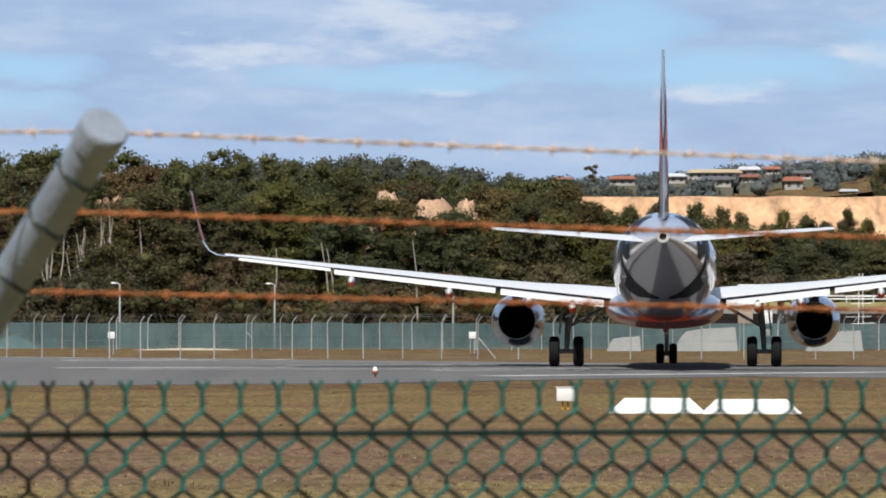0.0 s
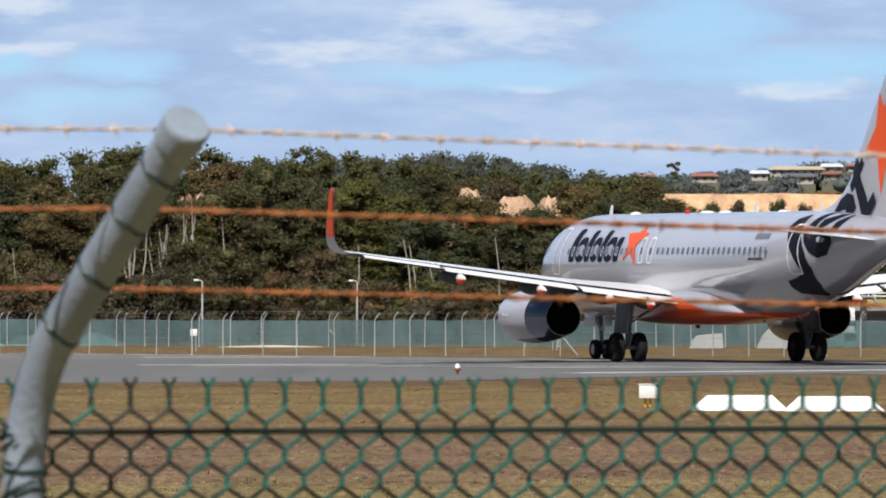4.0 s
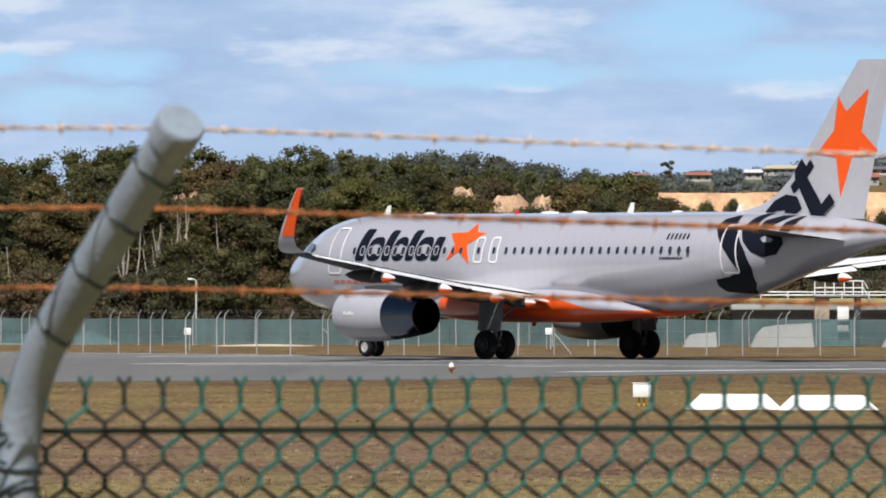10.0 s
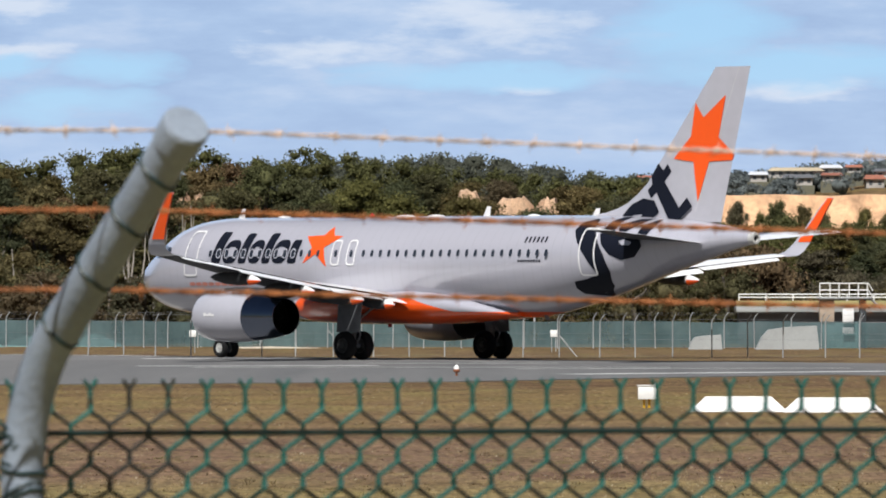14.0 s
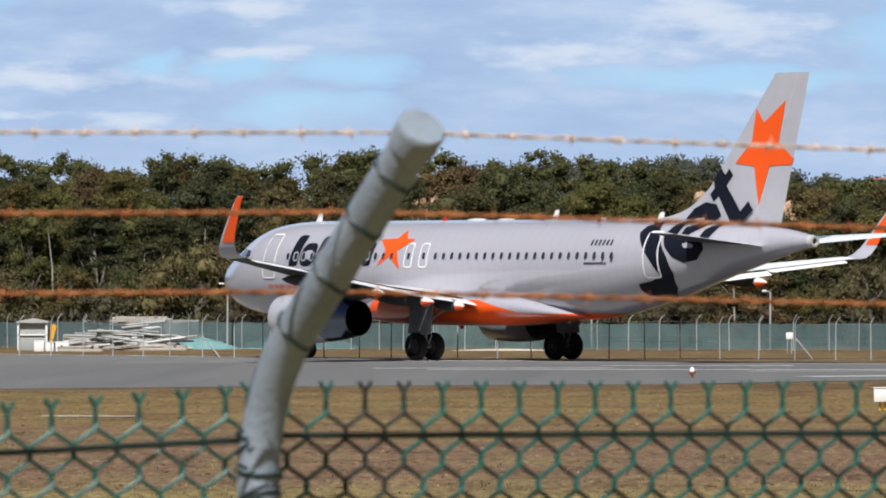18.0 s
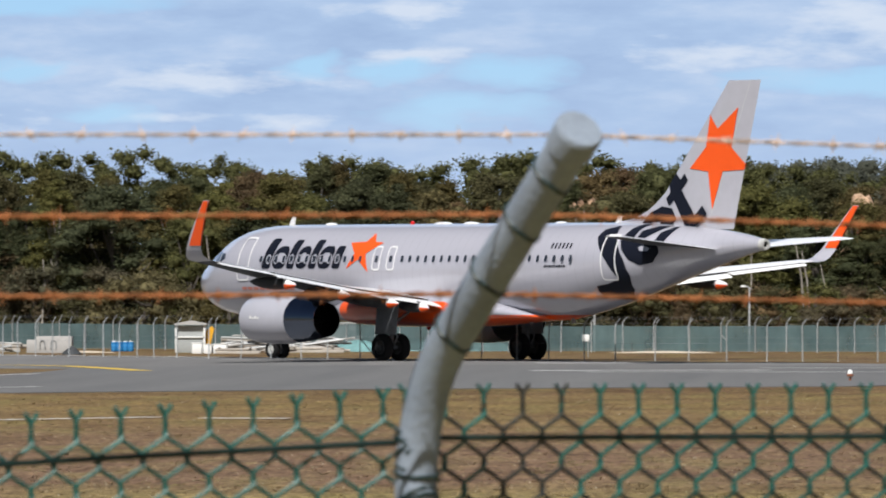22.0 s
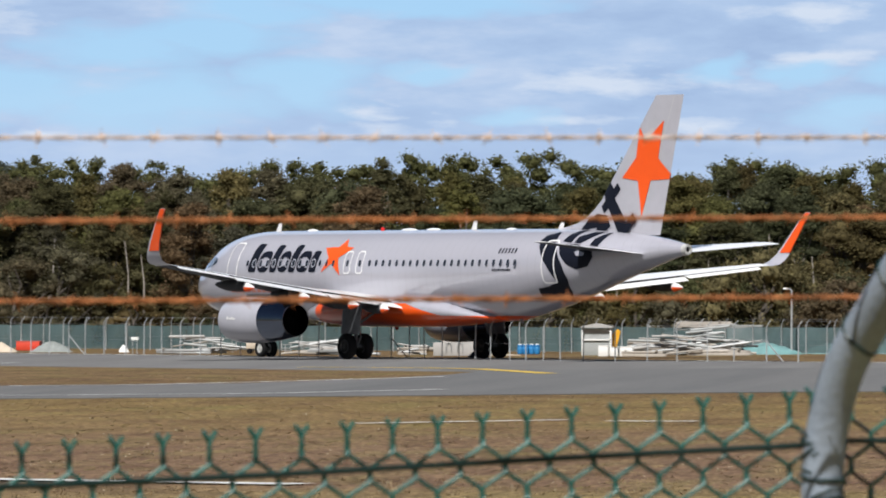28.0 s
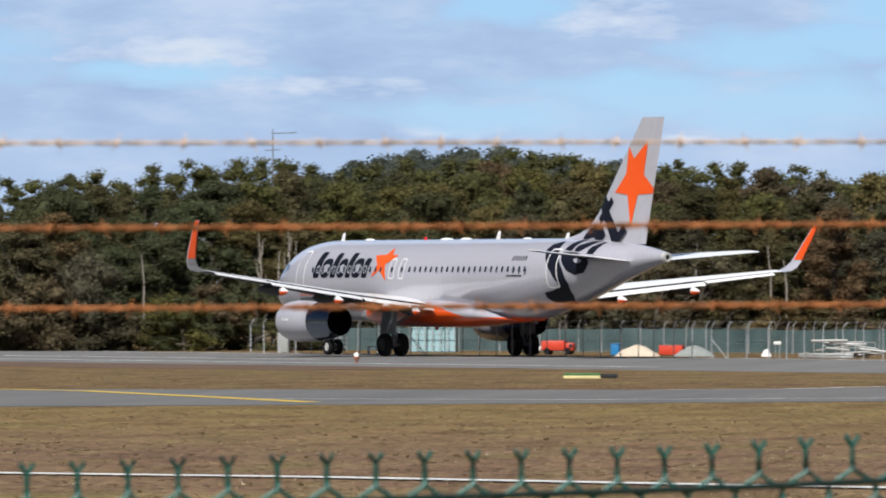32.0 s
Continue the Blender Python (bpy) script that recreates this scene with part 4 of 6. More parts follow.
# ---- small things on the field ----
def stand(u, v):
    """A place on the field, and metres for a thousandth of a focal length there."""
    x, y = spread(u, v)
    return Vector((x, y, 0)), y / PX


def strip(name, ends, width, z, material, label):
    """A painted line along points on the plan."""
    pts = [Vector(p) for p in ends]
    vs, fs = [], []
    for i, p in enumerate(pts):
        d = (pts[min(i + 1, len(pts) - 1)] - pts[max(i - 1, 0)]).normalized()
        n = Vector((-d.y, d.x)) * width / 2
        vs += [(p.x + n.x, p.y + n.y, z), (p.x - n.x, p.y - n.y, z)]
    for i in range(len(pts) - 1):
        fs.append((2 * i, 2 * i + 1, 2 * i + 3, 2 * i + 2))
    return tagged(raw_part(name, vs, fs, material), label, "marking", kind="structure")


strip("runway_line", [along(s, -30.5) for s in (30, 60, 150, 300, 420)], 0.7, 0.030, M["line_white"], "worn white runway edge line")
strip("runway_line", [along(s, 0.2) for s in (-10, 60, 150, 300, 420)], 0.6, 0.030, M["line_white"], "worn white runway edge line")
for k in range(5):
    strip("runway_line", [along(74 + 60 * k, -19.5), along(104 + 60 * k, -19.5)], 0.7, 0.030, M["line_white"], "worn white runway centre line")
strip("runway_line", [spread(245, 143.5), spread(520, 143)], 1.4, 0.032, M["line_white"], "short white threshold bar")
for v0, v1, u0, u1, w in ((157, 156, 235, 660, 1.3), (159.5, 159, 330, 1180, 0.8), (162, 160.5, 900, 1500, 0.7), (171.5, 163, 1000, 1900, 1.5), (152, 152, 640, 980, 0.8)):
    strip("taxiway_line", [spread(u0 + (u1 - u0) * k / 5, v0 + (v1 - v0) * k / 5) for k in range(6)], w, 0.034, M["line_white"], "worn white painted line")
strip("yellow_line", [spread(-900, 146.5), spread(-680, 147.5), spread(-580, 149.5), spread(-520, 153), spread(-455, 157.5)], 0.9, 0.034, M["line_yellow"], "faded yellow taxiway line")
strip("yellow_line", [spread(-2900, 176), spread(-2460, 184), spread(-2200, 196), spread(-2040, 204)], 0.8, 0.034, M["line_yellow"], "faded yellow taxiway line")
strip("grass_line", [spread(-2700, 333), spread(-2040, 339), spread(-1260, 351), spread(-900, 356)], 1.0, 0.03, M["line_white"], "thin white line painted on the grass")
strip("grass_line", [spread(-352, 242), spread(-190, 242.5)], 0.8, 0.03, M["line_white"], "thin white line painted on the grass")
strip("grass_line", [spread(-800, 247), spread(-420, 240)], 0.5, 0.03, M["line_white"], "thin white line painted on the grass")

strip("taxiway_edge_line", [spread(-2156, 198), spread(-1534, 198.5), spread(-973, 194), spread(-639, 186)], 0.35, 0.034, M["line_white"], "thin worn white taxiway edge line")
strip("taxiway_edge_line", [spread(-1423, 180.5), spread(-1173, 178), spread(-900, 171), spread(-639, 163)], 0.35, 0.034, M["line_white"], "thin worn white taxiway edge line")

M["board_white"] = mat("weathered_white_board", (0.80, 0.80, 0.78), 0.6, 0, 1.2, 0.10)
M["post_yellow"] = mat("yellow_paint", (0.72, 0.42, 0.03), 0.5, 0, 4, 0.15)
M["sign_black"] = mat("black_board", (0.015, 0.015, 0.015), 0.6, 0, 4, 0.2)
M["sign_green"] = mat("green_board", (0.05, 0.16, 0.05), 0.6, 0, 4, 0.2)
M["sign_cream"] = mat("cream_board", (0.70, 0.60, 0.30), 0.6, 0, 4, 0.2)


def gable_marker(u, v, wide, tall):
    p, k = stand(u, v)
    w, h = wide * k, tall * k
    g = empty("gable_marker", "white gable marker board lying on dry grass", "marker", "gable markers", at=Matrix.Translation(p))
    for sgn in (-1, 1):
        bm = bmesh.new()
        d = 0.55 * h * 2
        f = [(-w / 2, sgn * d, 0), (w / 2, sgn * d, 0), (w / 2 - h * 1.05, 0, h), (-w / 2 + h * 1.05, 0, h)]
        vs = [bm.verts.new(c) for c in f]
        back = [bm.verts.new(Vector(c) + Vector((0, -sgn * 0.03, -0.012))) for c in f]
        bm.faces.new(vs)
        bm.faces.new(back[::-1])
        for i in range(4):
            bm.faces.new((vs[i], back[i], back[(i + 1) % 4], vs[(i + 1) % 4]))
        bmesh.ops.recalc_face_normals(bm, faces=bm.faces[:])
        part("sloping_face", bm, M["board_white"], g, smooth=False)
    for sgn in (-1, 1):
        bm = bmesh.new()
        vs = [bm.verts.new(c) for c in ((sgn * w / 2, -1.05 * h, 0.01), (sgn * w / 2, 1.05 * h, 0.01), (sgn * (w / 2 - h * 1.05), 0, h - 0.01))]
        bm.faces.new(vs)
        part("end_face", bm, M["board_white"], g, smooth=False)


gable_marker(1299, 236, 172, 27)
gable_marker(1466, 237, 178, 26)


def field_box():
    p, k = stand(1137, 229.5)
    g = empty("field_box", "white equipment box on two yellow legs in the grass", "equipment box", at=Matrix.Translation(p))
    bm = bmesh.new()
    box(bm, -16 * k, 17 * k, -0.16, 0.16, 15 * k, 39 * k, 0.015)
    part("case", bm, M["board_white"], g)
    bm = bmesh.new()
    box(bm, -17.5 * k, 18.5 * k, -0.18, 0.18, 39 * k, 40.5 * k, 0.006)
    part("lid", bm, M["board_white"], g)
    for x in (-5, 4):
        bm = bmesh.new()
        tube(bm, [(x * k, 0, 0), (x * k, 0, 15.5 * k)], 0.032, 10)
        part("leg", bm, M["post_yellow"], g, "yellow leg")
    bm = bmesh.new()
    tube(bm, [(14 * k, 0, 40 * k), (14 * k, 0, 43 * k)], 0.025, 8)
    part("vent", bm, M["board_white"], g)


field_box()


M["post_brown"] = mat("brown_painted_metal", (0.26, 0.09, 0.04), 0.6, 0, 6.0, 0.3)


def edge_marker(u, v):
    p, k = stand(u, v)
    g = empty("edge_light", "small white and brown elevated edge light", "light", "edge lights", at=Matrix.Translation(p))
    bm = bmesh.new()
    lathe(bm, [(0, 2.6 * k), (8 * k, 1.9 * k)], "Z", 14)
    part("stem", bm, M["post_brown"], g)
    bm = bmesh.new()
    lathe(bm, [(8 * k, 4.5 * k), (9 * k, 6 * k), (12 * k, 6 * k), (13 * k, 4.5 * k)], "Z", 16)
    part("collar", bm, M["post_brown"], g, "red-brown collar")
    bm = bmesh.new()
    lathe(bm, [(13 * k, 4.6 * k), (17 * k, 4.2 * k), (20 * k, 2.4 * k), (20.8 * k, 0.1 * k)], "Z", 16)
    part("lens", bm, M["board_white"], g, "white lens")


edge_marker(800, 174)
edge_marker(-1957, 133)


def ground_sign():
    p, k = stand(-1532, 160)
    g = empty("ground_sign", "low cream, green and black marker board", "sign", at=Matrix.Translation(p))
    for x0, x1, z0, z1, mt in ((-49, 18, 1, 6.5, "sign_cream"), (-49, 18, 6.5, 11, "sign_green"), (18, 49, 2, 10, "sign_black")):
        bm = bmesh.new()
        box(bm, x0 * k, x1 * k, -0.04, 0.04, z0 * k, z1 * k, 0.01)
        part("board", bm, M[mt], g)
    for x in (-40, 0, 40):
        bm = bmesh.new()
        tube(bm, [(x * k, 0.06, 0), (x * k, 0.06, 6 * k)], 0.025, 8)
        part("leg", bm, M["far_post"], g)


ground_sign()


def lamp_post(u, top, arm=-1):
    p, k = stand(u, 122)
    g = empty("street_lamp", "pale steel lamp post with a short flat arm", "street lamp", "lamp posts behind the fence", at=Matrix.Translation(p))
    h = EYE_Z - (top + 1) * k
    bm = bmesh.new()
    tube(bm, [(0, 0, 0), (0, 0, h * 0.5), (0, 0, h - 0.06), (arm * 0.10, 0, h), (arm * 0.22, 0, h)], [0.06, 0.05, 0.04, 0.035, 0.03], 10)
    part("pole", bm, M["far_post"], g)
    bm = bmesh.new()
    box(bm, arm * 0.16 - 0.14 - 0.12, arm * 0.16 + 0.10 - 0.12, -0.1, 0.1, h - 0.03, h + 0.06, 0.03)
    part("lamp_head", bm, M["board_white"], g)


for u, top in ((348, 5), (622, 6), (938, 18), (-23, 5)):
    lamp_post(u, top)


def runway_stand(u, v):
    """Two short white legs under a low bar beside the runway."""
    p, k = stand(u, v)
    g = empty("white_stand", "low white two-legged stand beside the runway", "barrier", at=Matrix.Translation(p))
    for x in (-10, 10):
        bm = bmesh.new()
        box(bm, (x - 2) * k, (x + 2) * k, -0.05, 0.05, 0, 15 * k, 0.01)
        part("leg", bm, M["board_white"], g)
    bm = bmesh.new()
    box(bm, -11 * k, 11 * k, -0.02, 0.02, 13.5 * k, 15 * k, 0.004)
    part("bar", bm, M["board_white"], g)


runway_stand(-817, 131)
runway_stand(-1925, 116)


# ---- the yard between the two far fences ----
M["timber"] = mat("weathered_pale_timber", (0.44, 0.40, 0.35), 0.85, 0, 1.5, 0.35, by_object=0.35, squash=(0.3, 1, 1))
M["steel_pale"] = mat("pale_scaffold_steel", (0.40, 0.41, 0.41), 0.5, 0.3, 1.5, 0.25, by_object=0.3)
M["concrete"] = mat("pale_concrete", (0.42, 0.41, 0.395), 0.85, 0, 1.2, 0.2, bump=0.2)
M["tarp"] = mat("teal_tarpaulin", (0.15, 0.29, 0.29), 0.55, 0, 1.2, 0.35, bump=0.2)
M["tarp_grey"] = mat("pale_grey_sheeting", (0.34, 0.355, 0.35), 0.6, 0, 0.8, 0.15, bump=0.1)
M["blue_drum"] = mat("blue_plastic", (0.03, 0.22, 0.50), 0.4, 0, 2, 0.2)
M["red_paint"] = mat("red_paint", (0.62, 0.06, 0.03), 0.45, 0, 1.5, 0.2)
M["yellow_machine"] = mat("machine_yellow", (0.75, 0.38, 0.02), 0.5, 0, 1.5, 0.2)
M["pale_blue"] = mat("pale_blue_steel", (0.34, 0.52, 0.56), 0.55, 0, 0.9, 0.15)
M["grass_pale"] = mat("pale_dry_grass", (0.30, 0.27, 0.12), 0.95, 0, 1.0, 0.3, bump=0.4)
M["sand"] = mat("pale_sand", (0.55, 0.47, 0.37), 0.95, 0, 2, 0.2, bump=0.4)
M["gravel"] = mat("grey_gravel", (0.24, 0.26, 0.25), 0.95, 0, 3, 0.3, bump=0.5)
M["dark_cloth"] = mat("dark_cover", (0.03, 0.035, 0.04), 0.7, 0, 1.5, 0.3)
M["brown_block"] = mat("brown_render", (0.42, 0.33, 0.25), 0.85, 0, 1.2, 0.2)
M["roof_dark"] = mat("dark_roof", (0.12, 0.12, 0.125), 0.7, 0, 1.2, 0.2)


def heap(name, u, v, wide, tall, material, label, category, seed, peak=0.5, rough=0.08):
    """A loose pile with an uneven surface, resting on the ground."""
    p, k = stand(u, v)
    w, h = wide * k, tall * k
    bm = bmesh.new()
    n, rings = 28, 7
    rng = random.Random(seed)
    rows = []
    for j in range(rings + 1):
        q = j / rings
        row = []
        for i in range(n):
            a = 2 * math.pi * i / n
            r = (1 - q) ** 0.85 * w / 2 * (1 + 0.22 * noise.noise((math.cos(a) * 1.3, math.sin(a) * 1.3, seed)))
            z = h * (1 - (1 - q) ** 1.25) + h * rough * rng.uniform(-1, 1) * (0 < j)
            row.append(Vector((r * math.cos(a) + (peak - 0.5) * w * q, r * math.sin(a) * 0.6, max(0, z) - 0.02 * (j == 0))))
        rows.append(row)
    loft(bm, rows)
    ob = part(name, bm, material)
    ob.matrix_basis = Matrix.Translation(p)
    return tagged(ob, label, category)


def stack(name, u, v, wide, rows, size, material, label, category, seed, lean=4.0):
    """Beams piled on bearers, each a little askew."""
    p, k = stand(u, v)
    rng = random.Random(seed)
    g = empty(name, label, category, at=Matrix.Translation(p))
    w = wide * k
    z = 0.0
    for r in range(rows):
        for c in range(3):
            bm = bmesh.new()
            ln = w * rng.uniform(0.6, 1.0)
            m = Matrix.Translation((rng.uniform(-0.5, 0.5) * (w - ln), (c - 1) * size * 1.6, z + size / 2)) @ Matrix.Rotation(radians(rng.uniform(-lean, lean)), 4, "Z") @ Matrix.Rotation(radians(rng.uniform(-1.2, 1.2)), 4, "Y")
            if rng.random() < 0.4:
                tube(bm, [m @ Vector((-ln / 2, 0, 0)), m @ Vector((ln / 2, 0, 0))], size * 0.5, 10)
            else:
                box(bm, -ln / 2, ln / 2, -size * 0.6, size * 0.6, -size / 2, size / 2, size * 0.08, m)
            part("beam", bm, material, g)
        z += size * 1.02
        if r % 2:
            for x in (-0.3, 0.3):
                bm = bmesh.new()
                box(bm, x * w - 0.05, x * w + 0.05, -size * 2.4, size * 2.4, z, z + 0.05, 0.005)
                part("bearer", bm, M["timber"], g)
            z += 0.05
    return g


def crate(name, u, v, wide, tall, deep, material, label, category, bevel=0.03, turn=0.0, lift=0.0):
    p, k = stand(u, v)
    w, h = wide * k, tall * k
    g = empty(name, label, category, at=Matrix.Translation(p) @ Matrix.Rotation(radians(turn), 4, "Z"))
    bm = bmesh.new()
    box(bm, -w / 2, w / 2, -deep / 2, deep / 2, lift, h * 0.93, bevel)
    part("body", bm, material, g)
    bm = bmesh.new()
    box(bm, -w / 2 - 0.02, w / 2 + 0.02, -deep / 2 - 0.02, deep / 2 + 0.02, h * 0.932, h, bevel * 0.6)
    part("lid", bm, material, g)
    return g


def guard_booth():
    p, k = stand(-368, 124)
    g = empty("guard_booth", "white glazed booth with a low pitched roof", "booth", at=Matrix.Translation(p))
    w, h = 50 * k, 57 * k
    for x in (-1, 1):
        for y in (-0.45, 0.45):
            bm = bmesh.new()
            box(bm, x * w / 2 - 0.05, x * w / 2 + 0.05, y - 0.05, y + 0.05, 0, h * 0.88, 0.01)
            part("post", bm, M["board_white"], g)
    bm = bmesh.new()
    box(bm, -w / 2, w / 2, -0.42, 0.42, 0.0, h * 0.46, 0.01)
    part("lower_panel", bm, M["tarp_grey"], g)
    bm = bmesh.new()
    box(bm, -w / 2 - 0.04, w / 2 + 0.04, -0.5, 0.5, h * 0.46, h * 0.51, 0.01)
    part("sill", bm, M["board_white"], g)
    bm = bmesh.new()
    box(bm, -w / 2 + 0.05, w / 2 - 0.05, -0.35, -0.33, h * 0.52, h * 0.84, 0.0)
    part("pane", bm, M["tarp_grey"], g, "pale window pane")
    bm = bmesh.new()
    loft(bm, [[(x, y, h * 0.86), (x, y, h * 0.90), (0.0 if i in (0, 1) else 0.0, y, h), (-x, y, h * 0.90), (-x, y, h * 0.86)] for i, (x, y) in enumerate(((-w / 2 - 0.1, -0.6), (-w / 2 - 0.1, 0.6)))])
    part("roof", bm, M["concrete"], g, "pale pitched roof")


guard_booth()


def digger():
    p, k = stand(-345, 124)
    g = empty("digger_arm", "yellow machine arm raised behind white barrels", "machine", at=Matrix.Translation(p))
    bm = bmesh.new()
    loft(bm, [[(x - 0.05, y, z) for x, z in ((-0.25, 0.45), (0.35, 0.35), (0.55, 1.15), (0.42, 1.28), (0.05, 0.95))] for y in (-0.1, 0.1)])
    part("boom", bm, M["yellow_machine"], g)
    bm = bmesh.new()
    box(bm, -0.3, 0.5, -0.35, 0.35, 0.0, 0.36, 0.05)
    part("base", bm, M["dark_cloth"], g)


digger()
for u, w, h, lab in ((-357, 18, 20, 0), (-338, 14, 17, 0), (-316, 24, 18, 0)):
    crate("white_bin", u, 126, w, h, 0.4, M["board_white"], "white plastic barrier bin on the ground", "bin")
stack("timber_stack", -262, 122, 108, 3, 0.22, M["timber"], "untidy pile of pale timber beams and pipes", "timber pile", 3)
stack("timber_stack", -180, 120, 100, 6, 0.24, M["timber"], "tall stack of pale timber beams", "timber pile", 4)
stack("pipe_stack", -252, 117, 120, 4, 0.13, M["steel_pale"], "bundle of pale steel pipes and rails", "pipe stack", 5, 9)
stack("pipe_stack", -205, 115, 150, 8, 0.14, M["steel_pale"], "bundle of pale steel pipes and rails", "pipe stack", 12, 5)
crate("panel_stack", -105, 116, 62, 46, 0.8, M["tarp_grey"], "grey sheet panels stacked on a frame", "panel stack", 0.01)
crate("skip_bin", -100, 121, 72, 26, 1.0, M["board_white"], "low white bin among tarpaulins", "bin", 0.06, 4)
heap("tarpaulin", -70, 122, 130, 20, M["tarp"], "teal tarpaulin over a low mound", "tarpaulin", 11)
heap("tarpaulin", 40, 121, 90, 18, M["tarp"], "teal tarpaulin over a low mound", "tarpaulin", 12)
heap("tarpaulin", 160, 121, 110, 22, M["tarp"], "teal tarpaulin over a low mound", "tarpaulin", 13)
heap("sand_spread", 470, 124, 200, 3, M["sand"], "low spread of pale sand by the fence", "sand pile", 14)
heap("sand_spread", -560, 124, 120, 3, M["sand"], "low spread of pale sand by the fence", "sand pile", 15)


stack("timber_stack", -215, 121, 120, 3, 0.15, M["timber"], "stack of pale sawn timber and pipes", "timber stack", 51, 2.0)
stack("timber_stack", -150, 124, 110, 2, 0.13, M["timber"], "stack of pale sawn timber and pipes", "timber stack", 52, 3.0)
stack("timber_stack", -290, 126, 90, 2, 0.13, M["timber"], "stack of pale sawn timber and pipes", "timber stack", 53, 3.0)


def pole_heap(u, v, wide, tall, count, seed):
    """Thin poles and offcuts thrown together on a low pile."""
    p, k = stand(u, v)
    rng = random.Random(seed)
    g = empty("pole_heap", "loose heap of pale poles and offcuts", "pole heap", "pole heaps in the yard", at=Matrix.Translation(p))
    for i in range(count):
        ln = wide * k * rng.uniform(0.25, 0.7)
        z = tall * k * (i + 0.5) / count
        x = rng.uniform(-0.5, 0.5) * (wide * k - ln)
        a = radians(rng.uniform(-9, 9))
        dx, dz = ln / 2 * math.cos(a), min(ln / 2 * math.sin(abs(a)), z) * (1 if a > 0 else -1)
        y = rng.uniform(-0.5, 0.5)
        bm = bmesh.new()
        tube(bm, [(x - dx, y, z - dz + 0.04), (x + dx, y + rng.uniform(-0.2, 0.2), z + dz + 0.04)], rng.uniform(0.03, 0.075), 8)
        part("pole", bm, rng.choice((M["steel_pale"], M["timber"], M["tarp_grey"], M["concrete"])), g)


for i, (u, v, w, t, n) in enumerate(((-245, 124, 150, 34, 16), (-175, 122, 120, 52, 18), (-130, 123, 110, 26, 12), (-300, 125, 60, 22, 8), (-850, 123, 170, 24, 12), (-1060, 121, 150, 30, 12), (-700, 124, 60, 18, 7))):
    pole_heap(u, v, w, t, n, 70 + i)


def sign_board(u, v, w, top, low):
    p, k = stand(u, v)
    g = empty("fence_sign", "small plain white board on the fence", "sign", at=Matrix.Translation(p))
    bm = bmesh.new()
    box(bm, -w * k / 2, w * k / 2, -0.02, 0.02, EYE_Z - low * k, EYE_Z - top * k, 0.01)
    part("board", bm, M["board_white"], g)
    for x in (-0.3, 0.3):
        bm = bmesh.new()
        tube(bm, [(x * w * k, 0.04, 0), (x * w * k, 0.04, EYE_Z - low * k + 0.05)], 0.02, 6)
        part("leg", bm, M["far_post"], g)


for u, v, w, t, b in ((333, 132, 12, 92, 104), (972, 130, 12, 92, 104), (-780, 126, 12, 88, 99), (-1195, 122, 13, 92, 98)):
    sign_board(u, v, w, t, b)


def drums():
    p, k = stand(-488, 122)
    first = None
    for i, x in enumerate((-17, -7, 3, 13)):
        if first is None:
            first = empty("blue_drum", "blue plastic drum with a white lid", "drum", "blue drums in the yard", at=Matrix.Translation(p + Vector((x * k, 0, 0))))
            bm = bmesh.new()
            lathe(bm, [(0, 0.001), (0, 0.13), (0.02, 0.145), (0.15, 0.15), (0.16, 0.142), (0.18, 0.15), (0.33, 0.15), (0.34, 0.142), (0.36, 0.15), (0.46, 0.145), (0.46, 0.001)], "Z", 20)
            part("drum_body", bm, M["blue_drum"], first)
            bm = bmesh.new()
            lathe(bm, [(0.462, 0.10), (0.50, 0.10), (0.52, 0.06), (0.52, 0.001)], "Z", 16)
            part("lid", bm, M["board_white"], first, "white lid")
        else:
            copy_thing(first, Matrix.Translation(p + Vector((x * k, 0.05 * (-1) ** i, 0))))


drums()


def concrete_units():
    p, k = stand(-617, 125)
    g = empty("concrete_block", "pale concrete culvert block with arched openings", "concrete block", at=Matrix.Translation(p))
    bm = bmesh.new()
    box(bm, -42 * k, -26 * k, -0.5, 0.5, 0, 24 * k, 0.03)
    box(bm, -26.2 * k, 38 * k, -0.45, 0.55, 0, 30 * k, 0.03)
    part("block", bm, M["concrete"], g)
    for x in (-14, 6):
        bm = bmesh.new()
        pts = [(x * k + 4.5 * k * math.cos(a), -0.465, 17 * k + 6 * k * math.sin(a)) for a in (math.pi * i / 8 for i in range(9))]
        pts = [(x * k + 4.5 * k, -0.465, 7 * k)] + pts + [(x * k - 4.5 * k, -0.465, 7 * k)]
        tube(bm, pts, 0.035, 6)
        part("arch", bm, M["steel_pale"], g, "raised arch rim")
    heap("dark_cover", -580, 128, 38, 15, M["dark_cloth"], "dark cover over a low load", "cover", 21)


concrete_units()
stack("plank_pile", -690, 123, 70, 2, 0.18, M["timber"], "planks leaning on the ground", "timber pile", 7, 12)
stack("pipe_stack", -820, 124, 130, 2, 0.14, M["steel_pale"], "long grey pipes lying on the ground", "pipe stack", 8, 3)
stack("pipe_stack", -1110, 122, 110, 2, 0.12, M["steel_pale"], "long pale beams lying on the ground", "pipe stack", 9, 6)


def frame_rack(u, v, w, h):
    p, k = stand(u, v)
    g = empty("steel_rack", "pale steel rack of crossed bars", "rack", at=Matrix.Translation(p))
    for x in (-0.5, 0, 0.5):
        bm = bmesh.new()
        tube(bm, [(x * w * k, 0, 0), (x * w * k, 0, h * k)], 0.025, 6)
        part("upright", bm, M["steel_pale"], g)
    for z in (0.3, 0.6, 0.97):
        bm = bmesh.new()
        tube(bm, [(-0.5 * w * k, 0, z * h * k), (0.5 * w * k, 0, z * h * k)], 0.022, 6)
        part("rail", bm, M["steel_pale"], g)


